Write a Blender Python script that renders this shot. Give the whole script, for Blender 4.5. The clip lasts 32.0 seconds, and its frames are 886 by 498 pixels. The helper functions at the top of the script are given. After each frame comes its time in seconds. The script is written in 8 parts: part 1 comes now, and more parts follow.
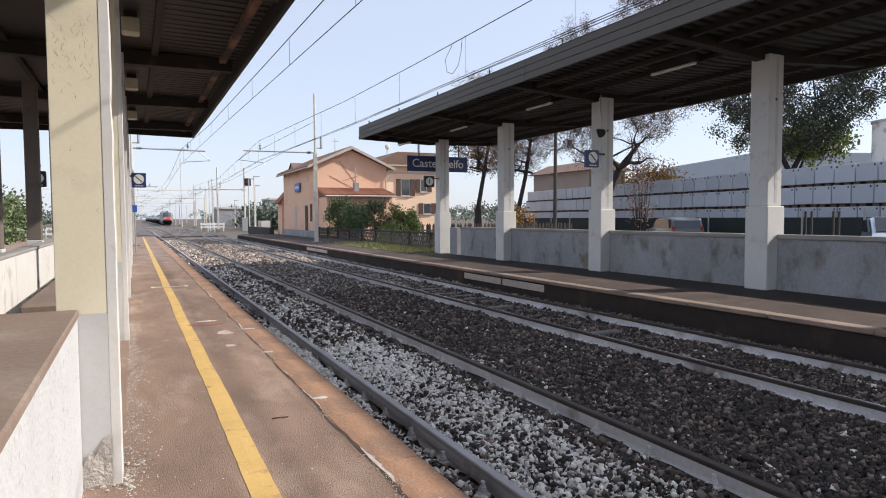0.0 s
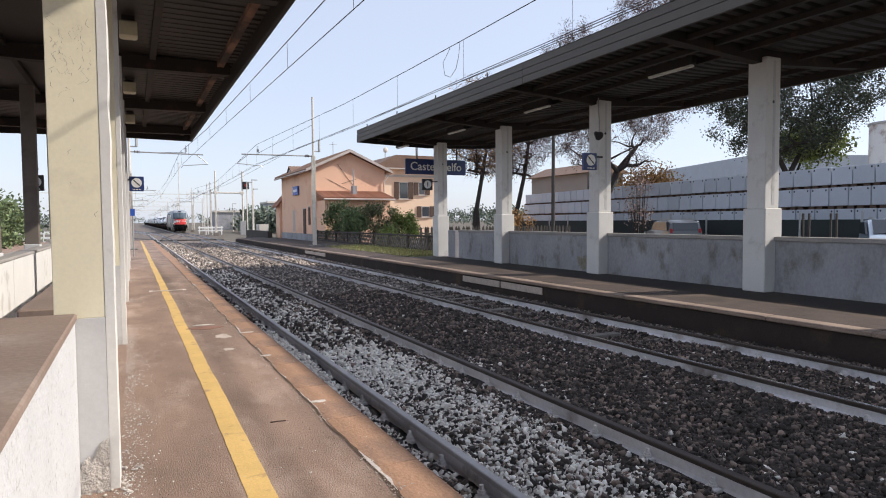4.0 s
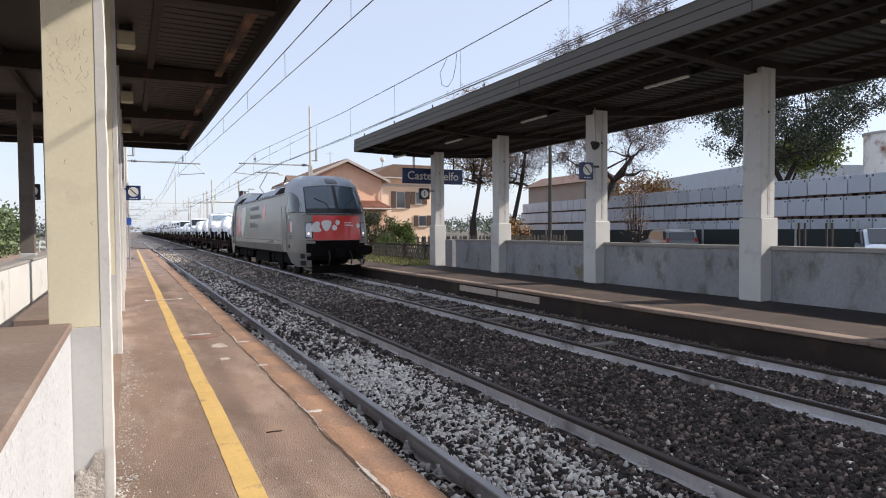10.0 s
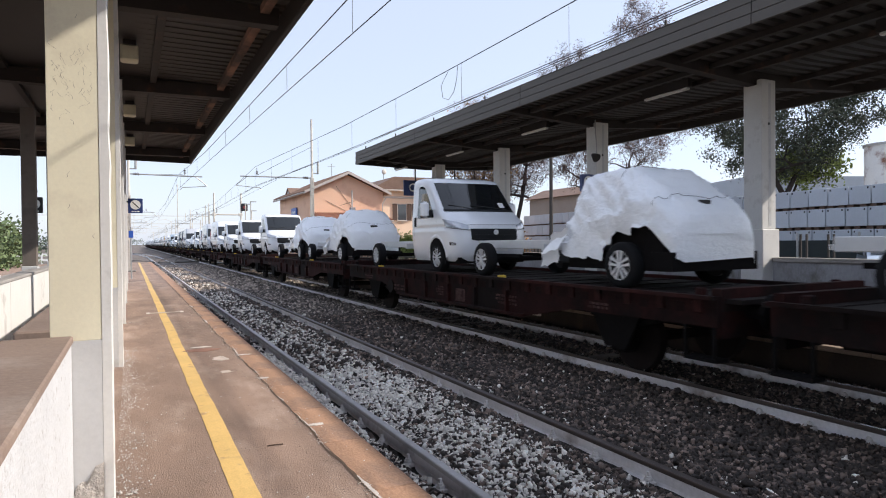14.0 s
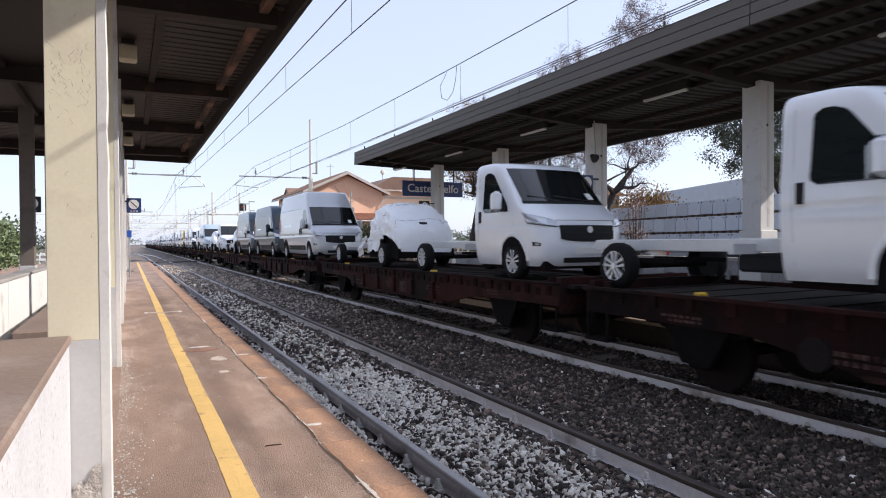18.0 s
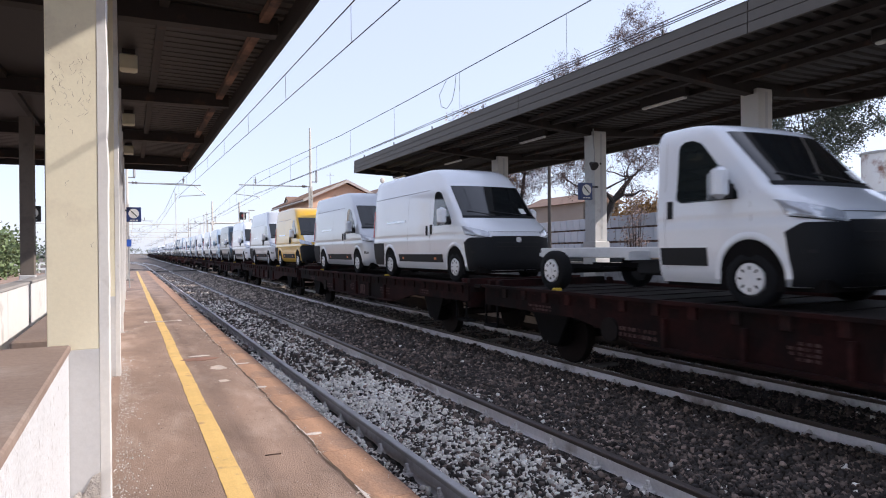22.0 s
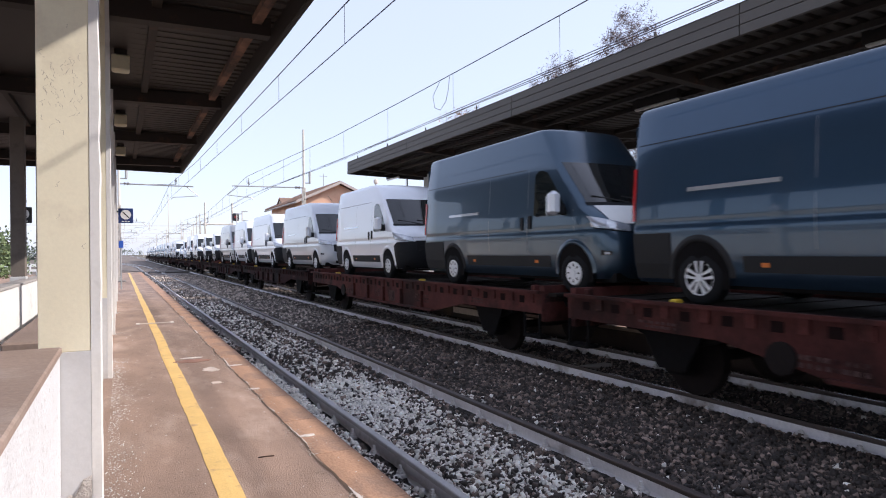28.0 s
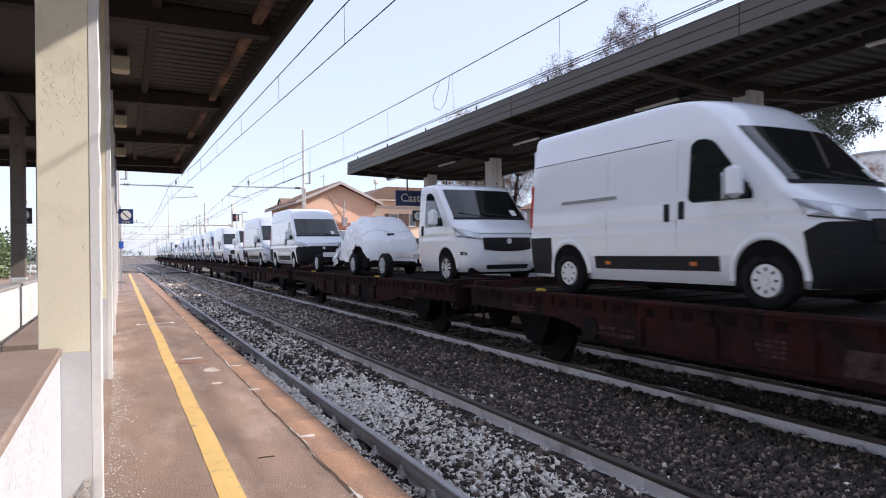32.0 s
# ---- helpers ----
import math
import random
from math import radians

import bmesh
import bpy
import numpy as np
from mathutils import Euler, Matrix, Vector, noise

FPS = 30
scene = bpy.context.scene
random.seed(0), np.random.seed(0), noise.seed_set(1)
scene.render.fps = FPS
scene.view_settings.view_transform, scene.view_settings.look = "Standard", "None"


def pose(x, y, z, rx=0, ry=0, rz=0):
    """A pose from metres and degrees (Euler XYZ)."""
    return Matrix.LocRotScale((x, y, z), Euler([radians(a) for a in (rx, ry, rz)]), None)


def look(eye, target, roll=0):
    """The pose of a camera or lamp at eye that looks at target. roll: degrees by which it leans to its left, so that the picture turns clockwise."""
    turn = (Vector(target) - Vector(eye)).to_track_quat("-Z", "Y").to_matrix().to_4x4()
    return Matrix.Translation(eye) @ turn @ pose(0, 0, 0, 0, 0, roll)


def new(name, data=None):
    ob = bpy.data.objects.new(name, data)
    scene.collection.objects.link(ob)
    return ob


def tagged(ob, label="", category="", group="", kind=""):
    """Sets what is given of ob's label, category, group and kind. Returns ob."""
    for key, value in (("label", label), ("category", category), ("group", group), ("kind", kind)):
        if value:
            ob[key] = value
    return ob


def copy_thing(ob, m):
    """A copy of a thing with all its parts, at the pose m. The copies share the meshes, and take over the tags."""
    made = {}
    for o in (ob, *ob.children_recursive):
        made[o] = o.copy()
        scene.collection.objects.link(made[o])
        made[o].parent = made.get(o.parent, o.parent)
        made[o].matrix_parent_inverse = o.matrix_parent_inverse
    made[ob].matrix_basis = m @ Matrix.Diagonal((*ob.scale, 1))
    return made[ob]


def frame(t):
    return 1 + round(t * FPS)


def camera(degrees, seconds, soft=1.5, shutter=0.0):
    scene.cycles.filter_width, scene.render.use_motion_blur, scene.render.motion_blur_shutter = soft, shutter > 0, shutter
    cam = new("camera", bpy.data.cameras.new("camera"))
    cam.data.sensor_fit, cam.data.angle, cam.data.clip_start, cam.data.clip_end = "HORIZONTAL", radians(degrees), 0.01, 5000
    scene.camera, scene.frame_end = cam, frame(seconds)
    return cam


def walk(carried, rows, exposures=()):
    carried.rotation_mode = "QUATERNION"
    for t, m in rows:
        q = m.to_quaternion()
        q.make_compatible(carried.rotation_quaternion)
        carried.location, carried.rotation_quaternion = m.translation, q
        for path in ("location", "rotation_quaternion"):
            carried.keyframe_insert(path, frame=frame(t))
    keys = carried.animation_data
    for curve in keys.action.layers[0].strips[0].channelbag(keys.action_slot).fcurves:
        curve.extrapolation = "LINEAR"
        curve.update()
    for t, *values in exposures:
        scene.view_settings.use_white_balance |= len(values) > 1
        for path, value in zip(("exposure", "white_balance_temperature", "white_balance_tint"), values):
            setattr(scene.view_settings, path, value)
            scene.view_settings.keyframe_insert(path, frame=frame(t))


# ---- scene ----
# ---- camera and its walk ----
cam = camera(70, 32.0, soft=1.05, shutter=0.09)
EYE = (0.0, 0.0, 1.76)


def aim(rx, rz, roll):
    return pose(*EYE, rx, 0, rz) @ pose(0, 0, 0, 0, 0, roll)


walk(cam, [
    (0, aim(87.123, -25.954, -0.344)),
    (0.5, aim(87.121, -25.762, -0.446)),
    (1, aim(87.069, -25.524, -0.446)),
    (1.5, aim(87.173, -25.652, -0.450)),
    (2, aim(87.325, -25.985, -0.465)),
    (2.5, aim(87.269, -26.083, -0.444)),
    (3, aim(87.269, -26.073, -0.466)),
    (3.5, aim(87.364, -26.145, -0.491)),
    (5.5, aim(87.388, -25.847, -0.440)),
    (6, aim(87.262, -25.758, -0.552)),
    (6.5, aim(87.547, -25.739, -0.631)),
    (7, aim(87.477, -25.695, -0.551)),
    (7.5, aim(87.507, -25.540, -0.561)),
    (8, aim(87.664, -25.443, -0.603)),
    (8.5, aim(87.402, -25.781, -0.555)),
    (9, aim(87.638, -25.845, -0.511)),
    (9.5, aim(87.869, -26.087, -0.638)),
    (10, aim(88.223, -26.392, -0.442)),
    (10.5, aim(88.479, -26.196, -0.534)),
    (11, aim(88.595, -26.269, -0.532)),
    (11.5, aim(88.616, -26.210, -0.438)),
    (12, aim(88.871, -26.075, -0.469)),
    (12.5, aim(89.160, -26.388, -0.512)),
    (13, aim(89.171, -26.385, -0.465)),
    (13.5, aim(89.290, -26.332, -0.559)),
    (14, aim(89.323, -26.277, -0.564)),
    (14.5, aim(89.314, -26.347, -0.589)),
    (16.5, aim(89.163, -26.589, -0.513)),
    (17, aim(88.941, -26.544, -0.509)),
    (17.5, aim(89.178, -26.599, -0.502)),
    (18, aim(89.352, -26.402, -0.439)),
    (18.5, aim(89.464, -26.244, -0.434)),
    (19, aim(89.629, -26.165, -0.528)),
    (19.5, aim(89.621, -26.462, -0.517)),
    (20, aim(89.731, -26.452, -0.588)),
    (20.5, aim(89.607, -26.562, -0.682)),
    (21, aim(89.519, -26.628, -0.607)),
    (21.5, aim(89.749, -26.556, -0.619)),
    (22, aim(90.083, -26.423, -0.623)),
    (22.5, aim(90.190, -26.375, -0.701)),
    (23, aim(90.063, -26.620, -0.655)),
    (23.5, aim(89.905, -26.683, -0.700)),
    (24, aim(89.958, -26.643, -0.641)),
    (24.5, aim(90.035, -26.781, -0.746)),
    (25, aim(89.927, -26.835, -0.717)),
    (25.5, aim(90.015, -26.752, -0.683)),
    (27.5, aim(90.181, -27.102, -0.707)),
    (28, aim(90.188, -27.007, -0.647)),
    (28.5, aim(90.247, -26.897, -0.679)),
    (29, aim(90.221, -26.882, -0.674)),
    (29.5, aim(90.223, -26.956, -0.586)),
    (30, aim(90.257, -26.946, -0.659)),
    (30.5, aim(90.329, -26.971, -0.666)),
    (31, aim(90.334, -27.067, -0.660)),
    (31.5, aim(90.213, -27.042, -0.756)),
    (32, aim(90.211, -26.997, -0.722)),
], exposures=[(0, 0.0, 6500, 13), (9, 0.0, 6500, 13), (13, 0.11, 6450, 13), (20, 0.18, 6300, 17), (28, 0.25, 6250, 18), (32, 0.24, 6250, 18)])

# ---- world and sun ----
SUN_EL, SUN_AZ = radians(35.5), radians(-20)     # azimuth from +x towards +y
world = bpy.data.worlds.new("sky")
scene.world = world
world.use_nodes = True
wn = world.node_tree.nodes
sky = wn.new("ShaderNodeTexSky")
sky.sky_type = "NISHITA"
sky.sun_disc = False
sky.sun_elevation = SUN_EL
sky.sun_rotation = radians(90) - SUN_AZ
sky.air_density, sky.dust_density, sky.ozone_density = 1.0, 1.0, 1.0
wn["Background"].inputs["Strength"].default_value = 0.16
haze = wn.new("ShaderNodeMix")             # thin bright haze over the clear sky
haze.data_type = "RGBA"
haze.inputs[0].default_value = 0.6
haze.inputs[7].default_value = (5.4, 5.98, 7.15, 1)
world.node_tree.links.new(sky.outputs[0], haze.inputs[6])
world.node_tree.links.new(haze.outputs[2], wn["Background"].inputs["Color"])
sun = new("sun", bpy.data.lights.new("sun", "SUN"))
sun.data.energy, sun.data.angle, sun.data.color = 4.9, radians(0.6), (1.0, 0.93, 0.82)
to_sun = Vector((math.cos(SUN_EL) * math.cos(SUN_AZ), math.cos(SUN_EL) * math.sin(SUN_AZ), math.sin(SUN_EL)))
sun.matrix_world = look(to_sun * 50, (0, 0, 0))


# ---- materials ----
def mat(name, base, rough=0.7, var=0.25, fine=40.0, coarse=2.5, bump=0.15, metal=0.0, rand=0.0, island=0.0, skew=0.0, dirt=None, dirt_amount=0.0,
        dirt_scale=1.2, stretch=(1, 1, 1), spec=0.5, coat=0.0, bump_dist=0.01):
    """A procedural surface: base colour, fine grain, broad blotches, stains of colour dirt, and relief."""
    m = bpy.data.materials.new(name)
    m.use_nodes = True
    n, l = m.node_tree.nodes, m.node_tree.links
    p = n["Principled BSDF"]
    p.inputs["Roughness"].default_value, p.inputs["Metallic"].default_value = rough, metal
    p.inputs["Specular IOR Level"].default_value = spec
    p.inputs["Coat Weight"].default_value = coat
    p.inputs["Coat Roughness"].default_value = 0.03
    tc, mp = n.new("ShaderNodeTexCoord"), n.new("ShaderNodeMapping")
    mp.inputs["Scale"].default_value = stretch
    l.new(tc.outputs["Object"], mp.inputs[0])

    def noise_node(scale, detail):
        t = n.new("ShaderNodeTexNoise")
        t.inputs["Scale"].default_value, t.inputs["Detail"].default_value, t.inputs["Roughness"].default_value = scale, detail, 0.62
        l.new(mp.outputs[0], t.inputs["Vector"])
        return t

    def math_node(op, a, b):
        q = n.new("ShaderNodeMath")
        q.operation = op
        for k, v in ((0, a), (1, b)):
            if isinstance(v, (int, float)):
                q.inputs[k].default_value = v
            else:
                l.new(v, q.inputs[k])
        return q.outputs[0]

    f, c = noise_node(fine, 3), noise_node(coarse, 4)
    both = math_node("ADD", math_node("MULTIPLY", f.outputs[0], 0.55), math_node("MULTIPLY", c.outputs[0], 0.75))
    gain = math_node("ADD", math_node("MULTIPLY", math_node("SUBTRACT", both, 0.65), 2.6 * var), 1.0)
    if rand:
        oi = n.new("ShaderNodeObjectInfo")
        gain = math_node("MULTIPLY", gain, math_node("ADD", math_node("MULTIPLY", oi.outputs["Random"], rand), 1 - rand / 2))
    if island:
        ge = n.new("ShaderNodeNewGeometry")
        gain = math_node("MULTIPLY", gain, math_node("ADD", math_node("MULTIPLY", ge.outputs["Random Per Island"], island), 1 - island / 2))
    if skew:                               # many dark pieces, a few pale ones
        ge = n.new("ShaderNodeNewGeometry")
        gain = math_node("MULTIPLY", gain, math_node("ADD", math_node("MULTIPLY", math_node("POWER", ge.outputs["Random Per Island"], skew), 1.05 * skew), 0.36))
    rgb = n.new("ShaderNodeRGB")
    rgb.outputs[0].default_value = (*base, 1)
    colour = rgb.outputs[0]
    if dirt is not None:
        d = noise_node(dirt_scale, 6)
        ramp = n.new("ShaderNodeValToRGB")
        lo = 0.62 - 0.3 * dirt_amount
        ramp.color_ramp.elements[0].position, ramp.color_ramp.elements[1].position = lo, lo + 0.16
        l.new(d.outputs[0], ramp.inputs[0])
        mx = n.new("ShaderNodeMix")
        mx.data_type = "RGBA"
        l.new(ramp.outputs[0], mx.inputs[0])
        l.new(colour, mx.inputs[6])
        mx.inputs[7].default_value = (*dirt, 1)
        colour = mx.outputs[2]
    scale = n.new("ShaderNodeVectorMath")
    scale.operation = "SCALE"
    l.new(colour, scale.inputs[0])
    l.new(gain, scale.inputs["Scale"])
    l.new(scale.outputs[0], p.inputs["Base Color"])
    if bump:
        b = n.new("ShaderNodeBump")
        b.inputs["Strength"].default_value, b.inputs["Distance"].default_value = min(1.0, bump * 2), bump_dist
        l.new(both, b.inputs["Height"])
        l.new(b.outputs[0], p.inputs["Normal"])
    return m


def glass(name, tint, rough=0.03):
    """Dark tinted vehicle and window glass: a clear gloss over a deep tint."""
    m = bpy.data.materials.new(name)
    m.use_nodes = True
    p = m.node_tree.nodes["Principled BSDF"]
    p.inputs["Base Color"].default_value = (*tint, 1)
    p.inputs["Roughness"].default_value = rough
    p.inputs["IOR"].default_value = 1.52
    p.inputs["Coat Weight"].default_value = 0.4
    return m


def glow(name, colour, strength):
    m = bpy.data.materials.new(name)
    m.use_nodes = True
    p = m.node_tree.nodes["Principled BSDF"]
    p.inputs["Base Color"].default_value = (*colour, 1)
    p.inputs["Emission Color"].default_value = (*colour, 1)
    p.inputs["Emission Strength"].default_value = strength
    return m


M_ASPHALT = mat("platform_asphalt", (0.268, 0.184, 0.139), 0.9, 0.85, 120, 1.3, 0.5, dirt=(0.36, 0.265, 0.21), dirt_amount=0.32, dirt_scale=2.2, stretch=(1, 0.4, 1))
M_PATCH = mat("pale_mortar", (0.50, 0.42, 0.36), 0.9, 0.4, 50, 9, 0.3)
M_KERB = mat("platform_edge_stone", (0.43, 0.25, 0.155), 0.9, 0.6, 60, 2.2, 0.4, dirt=(0.24, 0.15, 0.105), dirt_amount=0.5, dirt_scale=2.4, stretch=(1, 0.5, 1), rand=0.12)
M_FACE = mat("platform_face_concrete", (0.13, 0.10, 0.08), 0.95, 0.4, 30, 1.6, 0.4)
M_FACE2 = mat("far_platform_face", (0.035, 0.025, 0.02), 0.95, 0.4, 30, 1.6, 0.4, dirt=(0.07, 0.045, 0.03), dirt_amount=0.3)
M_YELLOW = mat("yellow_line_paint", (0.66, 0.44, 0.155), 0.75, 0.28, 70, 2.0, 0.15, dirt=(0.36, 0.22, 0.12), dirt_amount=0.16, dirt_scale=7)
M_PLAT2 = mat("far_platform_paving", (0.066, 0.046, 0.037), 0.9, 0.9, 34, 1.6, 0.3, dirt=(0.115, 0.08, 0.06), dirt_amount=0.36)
M_KERB2 = mat("far_platform_edge", (0.27, 0.20, 0.155), 0.9, 0.6, 50, 1.5, 0.2, rand=0.15)
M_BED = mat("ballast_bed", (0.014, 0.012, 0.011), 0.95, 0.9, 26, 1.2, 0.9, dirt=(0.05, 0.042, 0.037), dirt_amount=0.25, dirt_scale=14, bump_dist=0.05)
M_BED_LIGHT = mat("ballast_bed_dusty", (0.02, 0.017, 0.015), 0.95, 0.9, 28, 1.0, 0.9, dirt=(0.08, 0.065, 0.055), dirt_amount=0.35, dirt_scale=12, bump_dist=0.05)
# far bed: sunlight past the canopies is put into this paler colour
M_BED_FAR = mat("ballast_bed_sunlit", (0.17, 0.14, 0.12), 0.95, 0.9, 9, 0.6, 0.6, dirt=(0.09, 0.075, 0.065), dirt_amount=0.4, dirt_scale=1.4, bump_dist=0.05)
M_STONE_L = mat("ballast_stone_pale", (0.86, 0.81, 0.735), 0.9, 0.3, 60, 6, 0.3, island=0.7)
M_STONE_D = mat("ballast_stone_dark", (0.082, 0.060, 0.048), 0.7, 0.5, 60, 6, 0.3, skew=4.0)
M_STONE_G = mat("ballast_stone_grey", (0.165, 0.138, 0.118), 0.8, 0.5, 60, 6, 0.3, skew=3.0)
# far stones, likewise lightened in colour for the sun past the canopies
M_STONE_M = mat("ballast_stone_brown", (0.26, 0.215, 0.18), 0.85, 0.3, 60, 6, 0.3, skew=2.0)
M_RAIL = mat("rail_web_dusty", (0.74, 0.72, 0.73), 0.65, 0.25, 30, 3, 0.1, dirt=(0.24, 0.19, 0.165), dirt_amount=0.2, metal=0.0)
M_RAILTOP = mat("rail_head_dull_steel", (0.075, 0.058, 0.05), 0.5, 0.3, 40, 3, 0.1, metal=0.4)
M_RAILTOP_N = mat("rail_head_grey_steel", (0.48, 0.46, 0.45), 0.6, 0.3, 40, 3, 0.1, metal=0.0)
M_TWIG = mat("twig_bark", (0.115, 0.076, 0.072), 0.9, 0.3, 10, 1.0, 0, island=0.6)
M_RAILRUN = mat("rail_head_polished", (0.5, 0.48, 0.46), 0.25, 0.1, 40, 3, 0.05, metal=1.0)
M_BOLT = mat("fastening_steel", (0.62, 0.59, 0.57), 0.7, 0.3, 60, 8, 0.2)
M_SLEEPER = mat("sleeper_concrete", (0.2, 0.18, 0.16), 0.9, 0.35, 30, 3, 0.3)
M_EARTH = mat("trackside_earth", (0.12, 0.10, 0.08), 0.95, 0.5, 20, 0.6, 0.5, dirt=(0.12, 0.13, 0.06), dirt_amount=0.3, dirt_scale=0.3)
M_GRASS = mat("grass", (0.20, 0.20, 0.085), 0.9, 0.4, 20, 1.0, 0.4, island=0.9)
M_COLCREAM = mat("cream_column_paint", (0.78, 0.725, 0.545), 0.75, 0.09, 60, 1.1, 0.05, dirt=(0.60, 0.53, 0.40), dirt_amount=0.22, dirt_scale=1.4)
M_COLWHITE = mat("white_column_paint", (0.68, 0.67, 0.645), 0.8, 0.13, 40, 1.4, 0.1, dirt=(0.46, 0.44, 0.41), dirt_amount=0.2, dirt_scale=2.2)
M_COLGREY = mat("grey_column_paint", (0.56, 0.56, 0.56), 0.8, 0.12, 40, 1.5, 0.08, dirt=(0.36, 0.34, 0.31), dirt_amount=0.25, dirt_scale=1.6)
# dark brown-grey that paints in the shade on the rear columns
M_COLSHADE = mat("brown_column_paint", (0.16, 0.135, 0.115), 0.8, 0.2, 30, 1.4, 0.1, dirt=(0.10, 0.085, 0.07), dirt_amount=0.3, dirt_scale=1.6)
M_PLASTER = mat("broken_plaster", (0.50, 0.46, 0.42), 0.95, 0.6, 40, 12, 1.0, bump_dist=0.03)
M_ROUGHWALL = mat("roughcast_white", (0.58, 0.59, 0.605), 0.9, 0.12, 60, 3, 0.8, dirt=(0.22, 0.19, 0.17), dirt_amount=0.10, dirt_scale=34, stretch=(1, 1, 0.75), bump_dist=0.012)
M_CAP = mat("parapet_cap_brown", (0.245, 0.18, 0.145), 0.85, 0.3, 40, 1.6, 0.2, dirt=(0.34, 0.28, 0.24), dirt_amount=0.25)
M_PARAPET = mat("parapet_render_grey", (0.335, 0.335, 0.35), 0.9, 0.4, 24, 0.9, 0.3, dirt=(0.17, 0.165, 0.14), dirt_amount=0.26, dirt_scale=2.2, stretch=(1, 1, 0.6))
M_PCAP = mat("parapet_coping", (0.33, 0.31, 0.29), 0.85, 0.3, 30, 1.5, 0.2)
M_FASCIA = mat("brown_fascia_metal", (0.082, 0.070, 0.058), 0.55, 0.12, 10, 0.5, 0.03, metal=0.2)
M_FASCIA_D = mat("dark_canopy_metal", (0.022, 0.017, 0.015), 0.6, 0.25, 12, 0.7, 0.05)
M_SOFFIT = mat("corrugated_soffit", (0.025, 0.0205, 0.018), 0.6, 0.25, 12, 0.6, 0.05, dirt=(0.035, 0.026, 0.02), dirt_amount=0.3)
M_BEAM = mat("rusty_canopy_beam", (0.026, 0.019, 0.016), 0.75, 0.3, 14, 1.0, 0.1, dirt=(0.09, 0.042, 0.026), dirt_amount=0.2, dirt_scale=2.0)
M_RUST = mat("rusted_purlin", (0.05, 0.03, 0.024), 0.85, 0.4, 20, 2.0, 0.2, dirt=(0.22, 0.115, 0.075), dirt_amount=0.5, dirt_scale=1.3, stretch=(1, 0.7, 1))
M_LAMP = mat("lamp_diffuser", (0.62, 0.58, 0.42), 0.5, 0.1, 10, 3, 0.02)
M_LAMP2 = mat("fluorescent_diffuser", (0.8, 0.8, 0.76), 0.45, 0.06, 10, 3, 0.02)
M_SIGN = mat("sign_dark_blue", (0.022, 0.045, 0.16), 0.4, 0.08, 10, 2, 0.02)
M_SIGNW = mat("sign_white", (0.82, 0.82, 0.80), 0.5, 0.05, 10, 2, 0.02)
M_BLACK = mat("black_enamel", (0.014, 0.014, 0.016), 0.45, 0.2, 14, 2, 0.05)
M_STEEL = mat("galvanised_steel", (0.42, 0.42, 0.41), 0.5, 0.2, 16, 2, 0.08, metal=0.6)
M_MAST = mat("grey_mast_paint", (0.66, 0.62, 0.55), 0.65, 0.2, 12, 1.0, 0.1, dirt=(0.28, 0.22, 0.18), dirt_amount=0.25)
M_WIRE = mat("contact_wire", (0.05, 0.045, 0.045), 0.6, 0.2, 10, 2, 0.0, metal=0.4)
M_PINK = mat("salmon_render", (0.88, 0.56, 0.385), 0.9, 0.1, 10, 0.5, 0.12, dirt=(0.72, 0.42, 0.28), dirt_amount=0.3, dirt_scale=0.5)
M_PINK2 = mat("pale_peach_render", (0.88, 0.66, 0.48), 0.9, 0.1, 10, 0.5, 0.1)
M_TILES = mat("terracotta_tiles", (0.33, 0.145, 0.085), 0.85, 0.4, 12, 1.4, 0.3, rand=0.4)
M_TILES_D = mat("weathered_roof_tiles", (0.21, 0.135, 0.10), 0.9, 0.4, 10, 1.2, 0.3)
M_EAVE = mat("pale_eave_boards", (0.55, 0.49, 0.44), 0.8, 0.15, 10, 1, 0.05)
M_SHUTTER = mat("brown_shutter", (0.085, 0.05, 0.035), 0.7, 0.25, 20, 2, 0.1)
M_HGLASS = glass("house_glass", (0.06, 0.07, 0.08))
M_BARK = mat("tree_bark", (0.036, 0.028, 0.024), 0.95, 0.5, 22, 3, 0.6, stretch=(1, 1, 0.35), bump_dist=0.03)
M_LEAF_A = mat("autumn_leaf", (0.30, 0.165, 0.055), 0.8, 0.3, 10, 1.0, 0, island=0.9)
M_LEAF_P = mat("dry_leaf_pinkish", (0.30, 0.21, 0.17), 0.8, 0.3, 10, 1.0, 0, island=0.9)
M_LEAF_G = mat("dark_green_leaf", (0.055, 0.068, 0.046), 0.75, 0.3, 10, 1.0, 0, island=0.9)
M_LEAF_B = mat("bush_leaf", (0.10, 0.14, 0.055), 0.7, 0.3, 10, 1.0, 0, island=1.0)
M_LEAF_Y = mat("light_bush_leaf", (0.17, 0.22, 0.05), 0.7, 0.3, 10, 1.0, 0, island=0.9)
M_LEAF_O = mat("olive_bush_leaf", (0.13, 0.135, 0.065), 0.75, 0.3, 10, 1.0, 0, island=1.0)
M_FENCE = mat("weathered_fence", (0.065, 0.057, 0.05), 0.9, 0.3, 16, 2, 0.2, rand=0.4)
M_BLOCK = mat("pale_grey_panel_block", (0.45, 0.485, 0.53), 0.8, 0.12, 10, 0.8, 0.08, rand=0.16)
M_NET = mat("dark_green_screen", (0.016, 0.024, 0.024), 0.8, 0.25, 10, 1.5, 0.05)
M_WAREHOUSE = mat("pale_warehouse_cladding", (0.55, 0.60, 0.63), 0.6, 0.08, 6, 0.3, 0.02)
